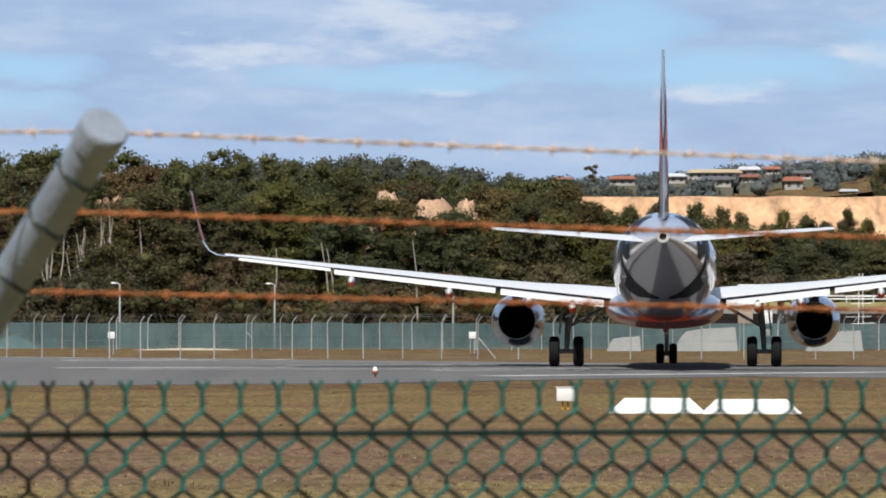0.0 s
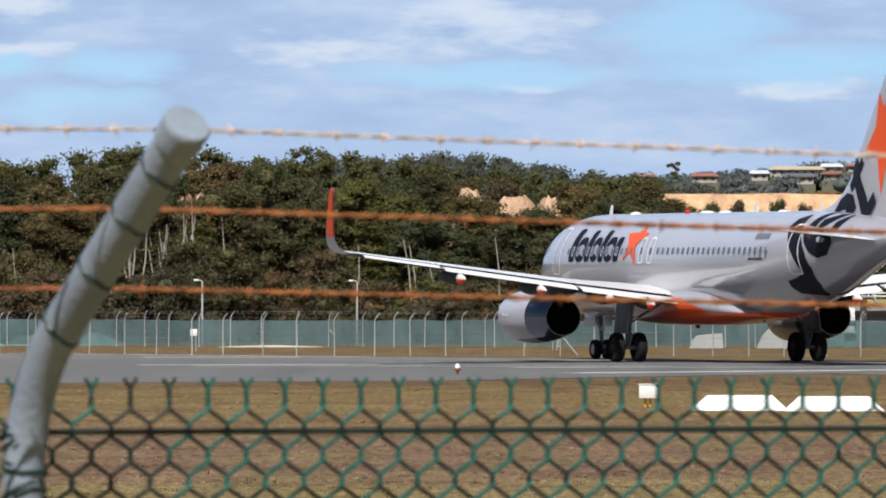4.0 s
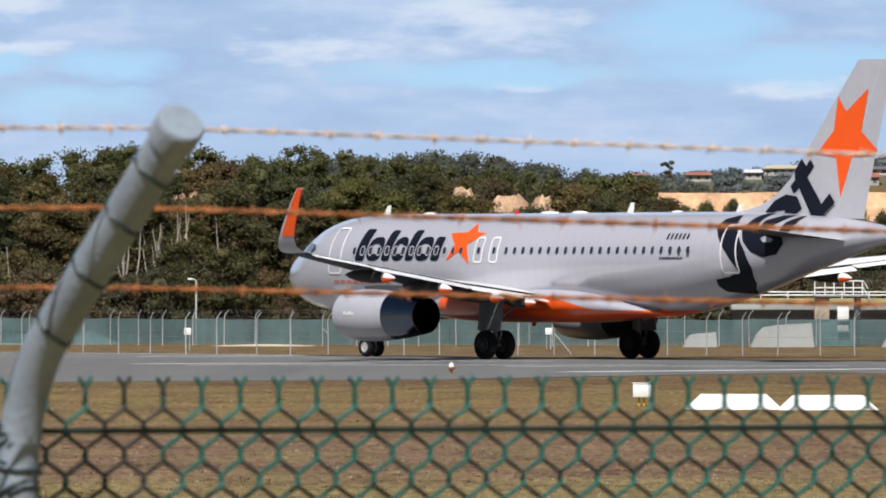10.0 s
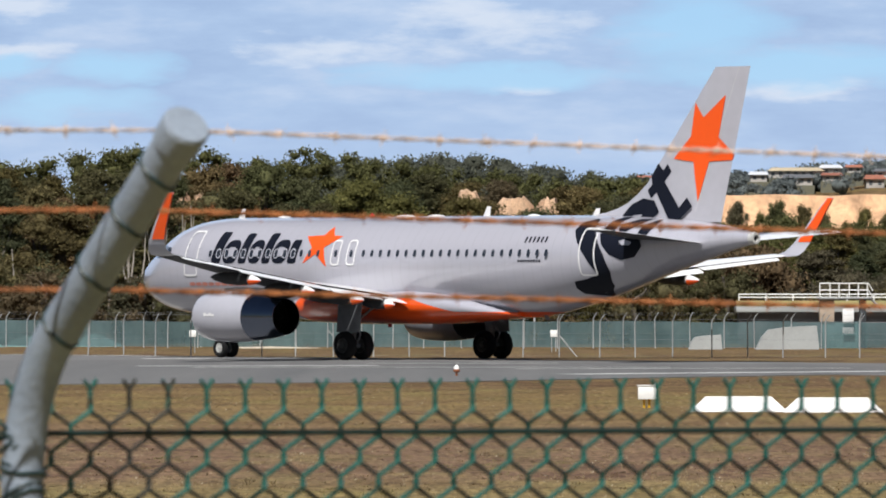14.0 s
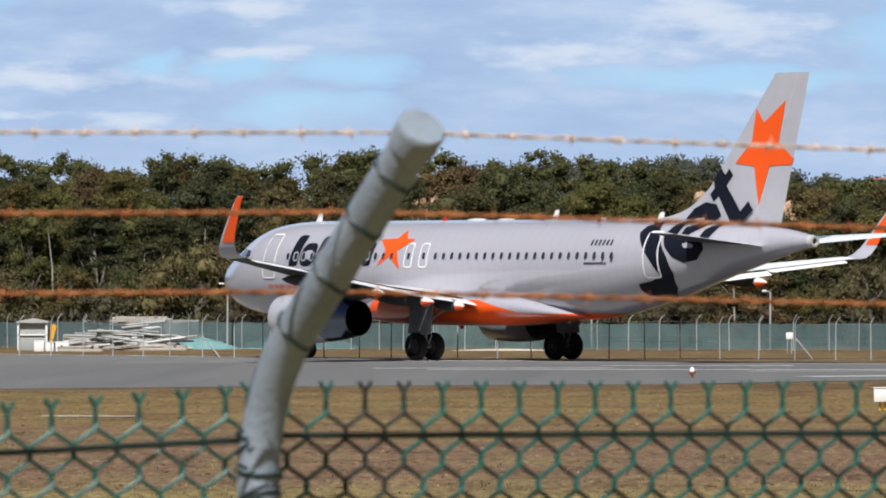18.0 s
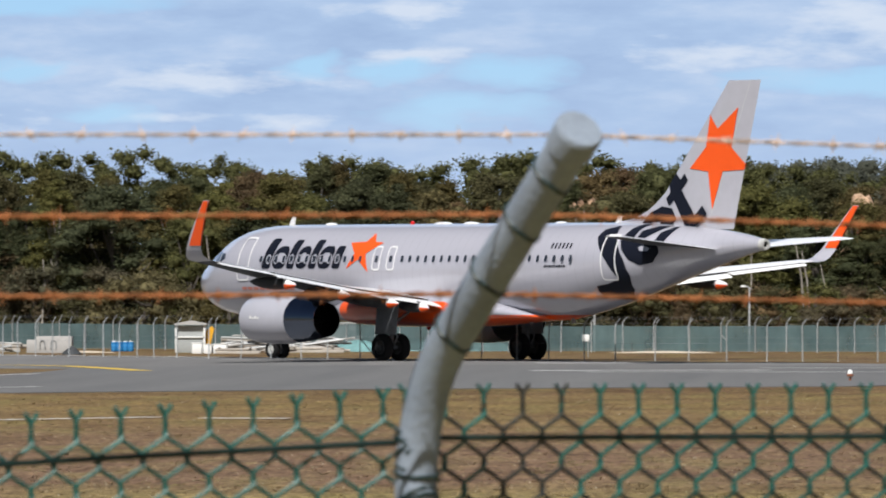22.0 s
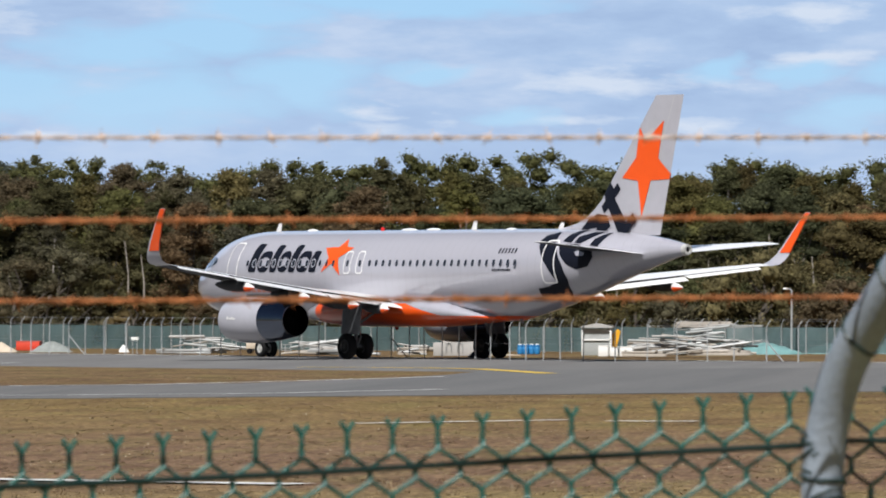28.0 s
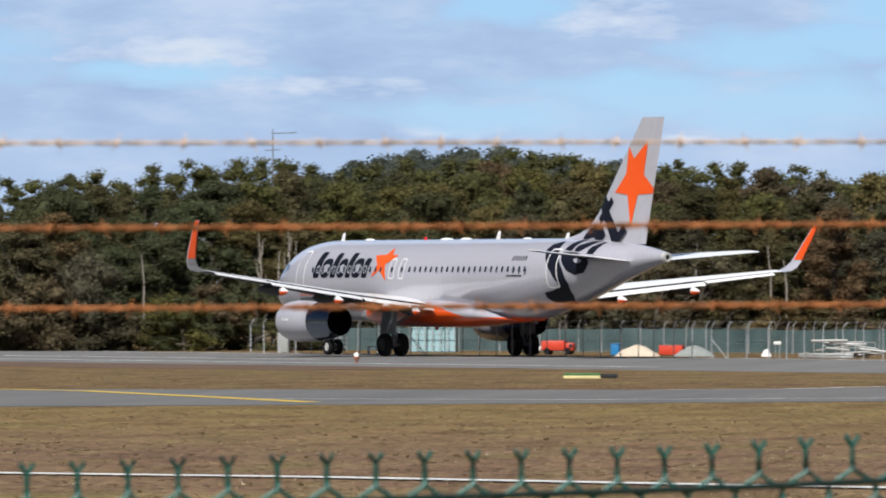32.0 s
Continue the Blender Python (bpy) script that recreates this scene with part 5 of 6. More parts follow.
frame_rack(-880, 121, 24, 19)
frame_rack(-925, 121, 20, 16)
frame_rack(-1050, 119, 60, 26)
frame_rack(-1995, 110, 40, 24)


def digger_far():
    p, k = stand(-978, 121)
    g = empty("small_loader", "cream and yellow loader parked in the yard", "loader", at=Matrix.Translation(p))
    bm = bmesh.new()
    box(bm, -16 * k, 12 * k, -0.4, 0.4, 8 * k, 20 * k, 0.05)
    part("body", bm, M["sand"], g)
    bm = bmesh.new()
    box(bm, -4 * k, 16 * k, -0.38, 0.38, 20.1 * k, 27 * k, 0.05)
    part("bonnet", bm, M["yellow_machine"], g)
    for x in (-10, 8):
        bm = bmesh.new()
        lathe(bm, [(-0.42, 0.02), (-0.42, 4 * k), (-0.38, 4.6 * k), (0.38, 4.6 * k), (0.42, 4 * k), (0.42, 0.02)], "Y", 18, (x * k, 0, 4.6 * k))
        part("wheel", bm, M["tyre"], g)


digger_far()
heap("sand_mound", -1447, 119, 86, 20, M["sand"], "heap of pale yellow sand", "sand pile", 31)
heap("gravel_mound", -1345, 119, 76, 19, M["gravel"], "heap of grey gravel", "gravel pile", 32)
crate("red_tray", -1385, 116, 42, 17, 1.0, M["red_paint"], "red steel tray between heaps", "tray", 0.03)
crate("blue_bin", -1487, 117, 15, 21, 0.4, M["blue_drum"], "blue plastic bin by a sand heap", "bin", 0.04)
heap("white_bag", -1215, 119, 20, 13, M["board_white"], "white bulk bag on the ground", "bag", 33)


def red_truck():
    p, k = stand(-1598, 116)
    g = empty("red_truck", "red and white truck parked by the fence", "truck", at=Matrix.Translation(p))
    bm = bmesh.new()
    box(bm, -20 * k, 22 * k, -0.6, 0.6, 7 * k, 25 * k, 0.08)
    part("load_body", bm, M["red_paint"], g)
    bm = bmesh.new()
    box(bm, 22.3 * k, 38 * k, -0.55, 0.55, 6 * k, 21 * k, 0.10)
    part("cab", bm, M["red_paint"], g)
    bm = bmesh.new()
    box(bm, 30 * k, 36 * k, -0.565, -0.555, 13 * k, 19 * k, 0.0)
    part("side_window", bm, M["glass"], g)
    bm = bmesh.new()
    box(bm, -60 * k, -21 * k, -0.5, 0.5, 7 * k, 15 * k, 0.05)
    part("white_tray", bm, M["board_white"], g, "white tray")
    for x in (-48, -34, -10, 28):
        bm = bmesh.new()
        lathe(bm, [(-0.62, 0.02), (-0.62, 5.5 * k), (-0.5, 6.5 * k), (0.5, 6.5 * k), (0.62, 5.5 * k), (0.62, 0.02)], "Y", 18, (x * k, 0, 6.5 * k))
        part("wheel", bm, M["tyre"], g)


red_truck()


def caged_container():
    p, k = stand(-1815, 112)
    g = empty("caged_container", "pale blue container inside a wire cage", "container", at=Matrix.Translation(p))
    w, h = 80 * k, 46 * k
    bm = bmesh.new()
    n = 26
    ring = []
    for i in range(n + 1):
        x = -w / 2 + w * i / n
        ring.append((x, -0.5 + (0.03 if i % 2 else 0)))
    lo = [bm.verts.new((x, y, 0)) for x, y in ring] + [bm.verts.new((w / 2, 0.6, 0)), bm.verts.new((-w / 2, 0.6, 0))]
    hi = [bm.verts.new(v.co + Vector((0, 0, h))) for v in lo]
    for i in range(len(lo)):
        j = (i + 1) % len(lo)
        bm.faces.new((lo[i], lo[j], hi[j], hi[i]))
    bm.faces.new(hi)
    bmesh.ops.recalc_face_normals(bm, faces=bm.faces[:])
    part("container_body", bm, M["pale_blue"], g, smooth=False)
    for i in range(7):
        x = -w / 2 - 0.05 + (w + 0.1) * i / 6
        bm = bmesh.new()
        tube(bm, [(x, -0.75, 0), (x, -0.75, h + 0.02), (x + 0.12, -0.7, h + 0.2), (x + 0.3, -0.6, h + 0.26)], 0.025, 6)
        part("cage_post", bm, M["steel_pale"], g)
    for z in (0.35, h * 0.7, h + 0.2):
        bm = bmesh.new()
        tube(bm, [(-w / 2 - 0.05, -0.74, z), (w / 2 + 0.05, -0.74, z)], 0.015, 6)
        part("cage_rail", bm, M["steel_pale"], g)


caged_container()
crate("white_cabinet", -1913, 114, 10, 17, 0.3, M["board_white"], "small white cabinet by the fence", "cabinet", 0.02)
crate("pale_shed", -2090, 113, 20, 36, 0.6, M["tarp_grey"], "narrow pale grey shed at the fence end", "shed", 0.03)


def works():
    """The raised platform, rails, sheeting and low building at the far end of the fence."""
    p, k = stand(1488, 124)
    g = empty("inspection_platform", "rendered tower base with a railed steel platform", "platform", at=Matrix.Translation(p))
    up = lambda v: EYE_Z - v * k
    bm = bmesh.new()
    box(bm, -46 * k, -20 * k, -0.5, 0.5, up(78), up(34), 0.02)
    part("column", bm, M["brown_block"], g)
    bm = bmesh.new()
    box(bm, 25 * k, 36 * k, -0.45, 0.45, 0, up(36), 0.02)
    part("dark_column", bm, M["dark_cloth"], g)
    bm = bmesh.new()
    box(bm, -48 * k, 46 * k, -0.7, 0.7, up(37), up(33.5), 0.02)
    part("deck", bm, M["steel_pale"], g)
    bm = bmesh.new()
    box(bm, -44 * k, 38 * k, -0.4, 0.4, 0, up(78.5), 0.02)
    part("wrapped_base", bm, M["tarp"], g, "teal wrapped base")
    for x in (-46, -28, -12, 6, 22, 38):
        bm = bmesh.new()
        tube(bm, [(x * k, -0.66, up(34)), (x * k, -0.66, up(9))], 0.03, 6)
        part("rail_post", bm, M["board_white"], g)
    for z in (9, 21):
        bm = bmesh.new()
        tube(bm, [(-46 * k, -0.66, up(z)), (40 * k, -0.66, up(z)), (48 * k, -0.66, up(z + 14))], 0.03, 6)
        part("rail", bm, M["board_white"], g)
    for a, b in ((53, 80), (87, 98)):
        bm = bmesh.new()
        box(bm, -6 * k, 14 * k, -0.72, -0.68, up(b), up(a), 0.01)
        part("notice_board", bm, M["board_white"], g, "plain white board")
    bm = bmesh.new()
    tube(bm, [(44 * k, -0.5, up(36)), (66 * k, -0.5, up(58))], 0.06, 6)
    part("stair_stringer", bm, M["steel_pale"], g)
    # sheeting and the low building behind
    for u, w, h, sd in ((1385, 112, 42, 1), (1612, 100, 36, 2), (1240, 60, 26, 4)):
        q, kk = stand(u, 126)
        m = empty("sheeted_load", "load under pale grey sheeting", "sheeted load", "sheeted loads in the yard", at=Matrix.Translation(q))
        bm = bmesh.new()
        pts = [(-0.5, 0), (-0.40, 0.55), (-0.30, 0.83), (-0.05, 0.93), (0.30, 0.98), (0.46, 1.0), (0.50, 0.0)]
        loft(bm, [[(x * w * kk + 0.03 * noise.noise((x * 5, y * 3, sd)), y, z * h * kk) for x, z in pts] for y in (-0.7, -0.3, 0.3, 0.7)])
        part("sheet", bm, M["tarp_grey"], m)
    q, kk = stand(1560, 117.5)
    b = empty("low_building", "long low dark building with a pale fascia", "building", at=Matrix.Translation(q))
    upb = lambda v: EYE_Z - v * kk
    bm = bmesh.new()
    box(bm, -260 * kk, 500 * kk, 0, 3, 0, upb(60), 0.02)
    part("wall", bm, M["roof_dark"], b)
    bm = bmesh.new()
    box(bm, -265 * kk, 505 * kk, -0.4, 3.4, upb(59.8), upb(50), 0.02)
    part("roof", bm, M["tarp_grey"], b)
    bm = bmesh.new()
    box(bm, -262 * kk, 500 * kk, 1.6, 3.3, upb(49.8), upb(40), 0.02)
    part("grassed_bank", bm, M["grass_pale"], b, "pale dry grass bank")
    for i in range(16):
        x = (-258 + 48 * i) * kk
        bm = bmesh.new()
        tube(bm, [(x, 1.8, upb(40)), (x, 1.8, upb(28))], 0.03, 6)
        part("rail_post", bm, M["board_white"], b)
    for z in (28.5, 34):
        bm = bmesh.new()
        tube(bm, [(-258 * kk, 1.8, upb(z)), (470 * kk, 1.8, upb(z))], 0.03, 6)
        part("rail", bm, M["board_white"], b)
    # lattice aerial mast beside it
    q, kk = stand(1660, 124)
    t = empty("lattice_mast", "white lattice mast with short cross arms", "mast", at=Matrix.Translation(q))
    top = EYE_Z + 12 * kk
    for x in (-0.12, 0.12):
        bm = bmesh.new()
        tube(bm, [(x, 0, 0), (x * 0.7, 0, top)], 0.02, 6)
        part("leg", bm, M["board_white"], t)
    for i in range(11):
        z = 0.3 + (top - 0.5) * i / 10
        bm = bmesh.new()
        tube(bm, [(-0.45 - 0.25 * (i % 3), 0, z), (0.5 + 0.2 * (i % 2), 0, z + 0.03)], 0.016, 5)
        part("cross_arm", bm, M["board_white"], t)


works()


# ---- trees ----
def leaf_material(name, dark, light, dry=0.0):
    m, nt, b = nodes_of(name)
    geo = nt.nodes.new("ShaderNodeNewGeometry")
    isl = geo.outputs["Random Per Island"]
    v = coords(nt)
    patch = noise_of(nt, v, 0.5, 3)
    col = mix_of(nt, patch, ramp_of(nt, isl, [(0, dark), (1, light)]), ramp_of(nt, isl, [(0, tuple(c * 0.75 for c in dark)), (1, tuple(c * 1.05 for c in light))]))
    tone = ramp_of(nt, random_of(nt), [(0, (0.70, 0.80, 0.74)), (0.2, (1.12, 1.0, 0.88)), (0.4, (0.82, 0.95, 0.95)), (0.6, (1.55, 1.52, 0.95)), (0.8, (1.30, 1.02, 0.84)), (1, (0.95, 1.12, 1.05))])
    fine = noise_of(nt, v, 5.5, 5, 0.7)
    col = mix_of(nt, 1.0, col, ramp_of(nt, fine, [(0.36, (0.62, 0.62, 0.62)), (0.5, (1.0, 1.0, 1.0)), (0.66, (1.38, 1.36, 1.25))]), "MULTIPLY")
    bump_of(nt, b, fine, 0.6, 0.08)
    nt.links.new(mix_of(nt, 1.0, col, tone, "MULTIPLY"), b.inputs["Base Color"])
    b.inputs["Roughness"].default_value = 0.8
    b.inputs["Specular IOR Level"].default_value = 0.08
    tr = nt.nodes.new("ShaderNodeBsdfTranslucent")
    nt.links.new(mix_of(nt, 1.0, col, tone, "MULTIPLY"), tr.inputs[0])
    ms = nt.nodes.new("ShaderNodeMixShader")
    ms.inputs[0].default_value = 0.42
    nt.links.new(b.outputs[0], ms.inputs[1])
    nt.links.new(tr.outputs[0], ms.inputs[2])
    nt.links.new(ms.outputs[0], nt.nodes["Material Output"].inputs[0])
    return m


M["leaf"] = leaf_material("eucalypt_leaves", (0.070, 0.071, 0.040), (0.135, 0.131, 0.072))
M["leaf_dry"] = leaf_material("dry_scrub_leaves", (0.092, 0.078, 0.054), (0.178, 0.150, 0.102))
M["bark"] = mat("grey_bark", (0.10, 0.085, 0.07), 0.9, 0, 3.0, 0.4, bump=0.5, squash=(1, 1, 0.2))
M["bark_pale"] = mat("pale_bark", (0.33, 0.295, 0.255), 0.85, 0, 3.0, 0.35, bump=0.3, squash=(1, 1, 0.2))


def clump_core(rng, c, rad, flat):
    """The dense inside of a leaf clump: a ragged rounded mass."""
    lon, lat = 9, 5
    vs = []
    for j in range(1, lat + 1):
        p = math.pi * j / (lat + 1)
        for i in range(lon):
            a = 2 * math.pi * (i + 0.5 * (j % 2)) / lon
            vs.append((math.sin(p) * math.cos(a), math.sin(p) * math.sin(a), math.cos(p)))
    vs += [(0, 0, 1), (0, 0, -1)]
    v = np.array(vs) * rng.uniform(0.55, 1.15, size=(len(vs), 1)) * rad * np.array((1.1, 1.1, flat)) + c
    fs = [(j * lon + i, (j + 1) * lon + i, (j + 1) * lon + (i + 1) % lon, j * lon + (i + 1) % lon) for j in range(lat - 1) for i in range(lon)]
    t, b = lon * lat, lon * lat + 1
    fs += [(t, i, (i + 1) % lon) for i in range(lon)] + [(b, (lat - 1) * lon + (i + 1) % lon, (lat - 1) * lon + i) for i in range(lon)]
    return v, fs


def crown_mesh(seed, height, width, base, clumps, leaves, leaf=0.16, flat=0.8, taper=0.0):
    """Dense clumps at the limb ends, thickly set with small leaf sprays: an uneven crown with gaps."""
    cores = []
    rng = np.random.default_rng(seed)
    vs, ends = [], []
    n = int(leaves / clumps)
    lob = rng.uniform(0, 6.28, size=3)
    for k in range(clumps):
        q = (k + rng.uniform(0, 1)) / clumps
        a = rng.uniform(0, 2 * math.pi)
        prof = math.sin(math.pi * min(1, 0.18 + 0.79 * q)) ** 0.65 * (1 - taper * q) * (1 + 0.28 * math.sin(2 * a + lob[0]) + 0.2 * math.sin(3 * a + 5 * q + lob[1]))
        r = width / 2 * prof * rng.uniform(0.25, 1.0) ** 0.5
        rad = width * rng.uniform(0.08, 0.165)
        z = base + (height - base - rad * flat) * q + rng.normal() * 0.25
        c = np.array((r * math.cos(a), r * math.sin(a), min(z, height - rad * flat)))
        ends.append(c)
        cores.append(clump_core(rng, c, rad * 0.60, flat))
        d = rng.normal(size=(n, 3))
        d /= np.linalg.norm(d, axis=1)[:, None]
        d[:, 2] = np.abs(d[:, 2]) * np.where(rng.uniform(size=n) < 0.7, 1, -0.8)
        p = c + d * (rad * rng.uniform(0.25, 1.2, size=n) ** 0.6)[:, None] * np.array((1.15, 1.15, flat))
        p += rng.normal(size=(n, 3)) * 0.10
        u = rng.normal(size=(n, 3))
        u /= np.linalg.norm(u, axis=1)[:, None]
        w = np.cross(d + rng.normal(size=(n, 3)) * 0.7, u)
        w /= np.linalg.norm(w, axis=1)[:, None]
        s = leaf * rng.uniform(0.5, 1.35, size=n)[:, None]
        vs.append(np.stack([p - u * s, p - w * s * 0.45, p + u * s, p + w * s * 0.45 + d * 0.02], 1).reshape(-1, 3))
    v = np.concatenate(vs)
    f = [(4 * i, 4 * i + 1, 4 * i + 2, 4 * i + 3) for i in range(len(v) // 4)]
    for cv, cf in cores:
        n = len(v)
        v = np.concatenate((v, cv))
        f += [tuple(i + n for i in q) for q in cf]
    return v.tolist(), f, ends


def tree(seed, height, width, base, leaves=6500, leaf=0.18, pale=False, dry=False, label="", clumps=66, category="tree", group="trees behind the airfield fence", taper=0.0):
    t = empty("tree" if category == "tree" else category, label or "grey-green gum tree with an uneven crown", category, group)
    v, f, ends = crown_mesh(seed, height, width, base, clumps, leaves, leaf, taper=taper)
    raw_part("crown", v, f, M["leaf_dry"] if dry else M["leaf"], t, smooth=True)
    rng = random.Random(seed)
    bm = bmesh.new()
    wob = [(rng.uniform(-0.3, 0.3) * k / 4, rng.uniform(-0.3, 0.3) * k / 4, height * 0.86 * k / 5) for k in range(6)]
    tube(bm, wob, [0.16 * (1 - 0.14 * k) for k in range(6)], 7)
    for c in ends[::4]:
        k = min(4, max(1, int(c[2] / height * 4)))
        w = Vector(wob[k])
        e = Vector(c)
        tube(bm, [w, w.lerp(e, 0.5) + Vector((0, 0, -0.15)), e], [0.07, 0.05, 0.02], 5)
    part("trunk", bm, M["bark_pale"] if pale else M["bark"], t)
    return t


PLAIN = []
for k, (h, w, b, pale, dry) in enumerate(((11.0, 5.4, 1.6, False, False), (12.5, 4.6, 2.6, True, False), (10.0, 6.0, 1.0, False, False), (13.2, 5.2, 3.2, True, False), (9.0, 5.0, 0.7, False, False), (11.6, 4.0, 1.6, False, False), (9.4, 4.6, 1.0, False, True))):
    PLAIN.append((tree(40 + k, h, w, b, 16500, 0.098, pale=pale, dry=dry, taper=(0.0, 0.45, 0.1, 0.35, 0.2, 0.6, 0.1)[k], label="brownish dry gum tree with an uneven crown" if dry else ""), h))
BUSH = []
for k, (h, w, dry) in enumerate(((3.2, 4.4, False), (4.4, 4.2, False), (3.0, 4.0, True), (5.0, 4.6, True))):
    BUSH.append((tree(80 + k, h, w, 0.15, 7500, 0.075, dry=dry, label="grey-brown dry scrub bush behind the fence" if dry else "low green scrub bush behind the fence", clumps=34, category="bush", group="bushes behind the fence"), h))


def ridge(u):
    """Height of the wood's outline over the horizon along the bearing."""
    xs = (-3900, -2560, -2380, -2260, -2200, -2060, -2000, -1940, -1680, -1560, -1460, -1423, -1363, -1233, -1083, -863, -693, -573, -463, -413, -173, -73, 27, 127, 243, 300, 380, 513, 620, 690, 780, 900, 1030, 1100, 1165, 1195, 1260, 1330, 1380, 1437, 1513, 1600, 1700, 2600)
    hs = (200, 216, 212, 230, 248, 242, 222, 226, 250, 252, 226, 250, 230, 236, 208, 222, 240, 226, 250, 222, 228, 242, 222, 234, 238, 222, 230, 226, 218, 222, 196, 186, 188, 182, 194, 128, 104, 98, 116, 104, 108, 90, 86, 80)
    return float(np.interp(u, xs, hs))


def wood_edge(u):
    return float(np.interp(u, (-3900, -2560, -1900, -1500, -500, 700, 2600), (468, 472, 490, 492, 466, 452, 470)))


OUTCROPS = ((816, -150, 44, 34, 1), (905, -140, 52, 20, 2), (962, -138, 34, 18, 3), (312, -152, 26, 20, 4), (345, -146, 20, 16, 5))


def woods():
    rng = random.Random(5)
    used = set()

    def put(kinds, u, d, top, k=None):
        src, h = kinds[rng.randrange(len(kinds)) if k is None else k]
        s = top / h
        wide = (0.55 + 0.45 * s) * rng.uniform(0.85, 1.2)
        m = Matrix.Translation(((u - 784) / PX * d, d, -0.1)) @ Matrix.Rotation(rng.uniform(0, 6.28), 4, "Z")
        if src in used:
            o = copy_thing(src, m)
        else:
            used.add(src)
            o = src
            o.matrix_basis = m
        o.scale = (wide, wide, s)

    for row, (dd, lo, hi, step) in enumerate(((0, 0.40, 0.80, 82), (12, 0.60, 0.90, 78), (28, 0.78, 0.97, 58))):
        u = -2950 + 30 * row
        while u < 1980:
            base = wood_edge(u) + dd
            r = ridge(u)
            top = EYE_Z + r * rng.uniform(lo, hi) * base / PX
            uu = u + rng.uniform(-24, 24)
            for ou, ov, ow, oh, _ in OUTCROPS:
                if dd < 20 and abs(uu - ou) < ow * 0.22:
                    top = min(top, EYE_Z + (-ov - oh * rng.uniform(0.2, 0.7)) * base / PX)
            put(PLAIN, uu, base + rng.uniform(-5, 5), max(2.2, top), 6 if -1750 < uu < -900 and rng.random() < 0.3 else None)
            u += step * rng.uniform(0.7, 1.25)
    u = -2950
    while u < 1980:
        dry = rng.random() < (0.1 if -2480 < u < -2100 else 0.75 if u < -1250 else 0.15 if u < -800 else 0.45 if u < 0 else 0.2)
        put(BUSH, u + rng.uniform(-30, 30), wood_edge(u) - 8 + rng.uniform(-3, 4), rng.uniform(2.2, 4.6) * (1.25 if dry else 1), rng.choice((2, 3)) if dry else None)
        u += rng.uniform(38, 80)
    # lighter, drier growth before the wood at the far end of the field
    u = -2950
    while u < -1350:
        base = wood_edge(u) - 3
        top = EYE_Z + rng.uniform(40, 150) * base / PX
        if not -2490 < u < -1680:
            put(PLAIN, u, base + rng.uniform(-3, 3), top, 6 if rng.random() < 0.6 else 4)
        u += rng.uniform(40, 95)
    # slender pale trunks that stand clear of the leaves
    sticks = [(rng.uniform(-2600, 1000), rng.uniform(25, 95), rng.uniform(-0.7, 0.7)) for _ in range(26)] + [(rng.uniform(150, 420), rng.uniform(40, 110), rng.uniform(-0.6, 0.6)) for _ in range(7)]
    for u, top, lean in ((268, 96, 0.5), (292, 84, -0.6), (308, 120, 0.2), (326, 132, 0.1), (212, 70, 0.2), (-2085, 120, 0.1), (-2130, 105, -0.2), (-1560, 60, 0.2), *sticks):
        d = wood_edge(u) - 6
        t = empty("bare_tree", "slender pale bare tree trunk among scrub", "tree", "trees behind the airfield fence", at=Matrix.Translation(((u - 784) / PX * d, d, -0.1)))
        h = EYE_Z + top * d / PX
        bm = bmesh.new()
        tube(bm, [(0, 0, 0), (lean * 0.3, 0, h * 0.35), (lean * 0.7 + 0.1, 0, h * 0.7), (lean, 0, h)], [0.065, 0.055, 0.04, 0.02], 7)
        part("trunk", bm, M["bark_pale"], t)
        for q, dx in ((0.45, 0.35), (0.6, -0.3), (0.75, 0.25)):
            if (u, top, lean) in sticks:
                continue
            bm = bmesh.new()
            p = Vector((lean * q, 0, h * q))
            tube(bm, [p, p + Vector((dx * 0.5, 0.1, 0.5)), p + Vector((dx * 0.8, 0.1, 1.3))], [0.045, 0.035, 0.012], 5)
            part("branch", bm, M["bark_pale"], t)


woods()


def radio_mast():
    """A thin aerial that stands over the trees."""
    u, d = -2110, 530
    g = empty("radio_mast", "thin grey radio mast with a side arm above trees", "mast", at=Matrix.Translation(((u - 784) / PX * d, d, -0.1)))
    h = EYE_Z + 292 * d / PX
    bm = bmesh.new()
    tube(bm, [(0, 0, 0), (0, 0, h * 0.6), (0, 0, h)], [0.09, 0.07, 0.03], 8)
    part("pole", bm, M["gear_grey"], g)
    for z, a, b in ((h - 0.25, -0.1, 1.5), (h - 1.3, -0.5, 0.5)):
        bm = bmesh.new()
        tube(bm, [(a, 0, z), (b, 0, z + 0.03)], 0.025, 6)
        part("arm", bm, M["gear_grey"], g)


radio_mast()


def back_row():
    """The tops of the rearmost trees, which nobody could count."""
    rng = random.Random(23)
    vs, fs = [], []
    u, k = -2950, 0
    while u < 1990:
        d = wood_edge(u) + 48 + rng.uniform(-5, 5)
        h = EYE_Z + ridge(u) * rng.uniform(0.93, 1.03) * d / PX
        v, f, _ = crown_mesh(300 + k, h, rng.uniform(2.6, 5.0), h * 0.42, 30, 3600, 0.11, taper=rng.choice((0.0, 0.3, 0.5)))
        x, n = (u - 784) / PX * d, len(vs)
        vs += [(a + x, b + d, c) for a, b, c in v]
        fs += [tuple(i + n for i in q) for q in f]
        u += rng.uniform(26, 56)
        k += 1
    o = raw_part("rear_woodland", vs, fs, M["leaf"], smooth=True)
    tagged(o, "dense grey-green gum tree tops behind the first trees", "woodland", kind="stuff")


back_row()


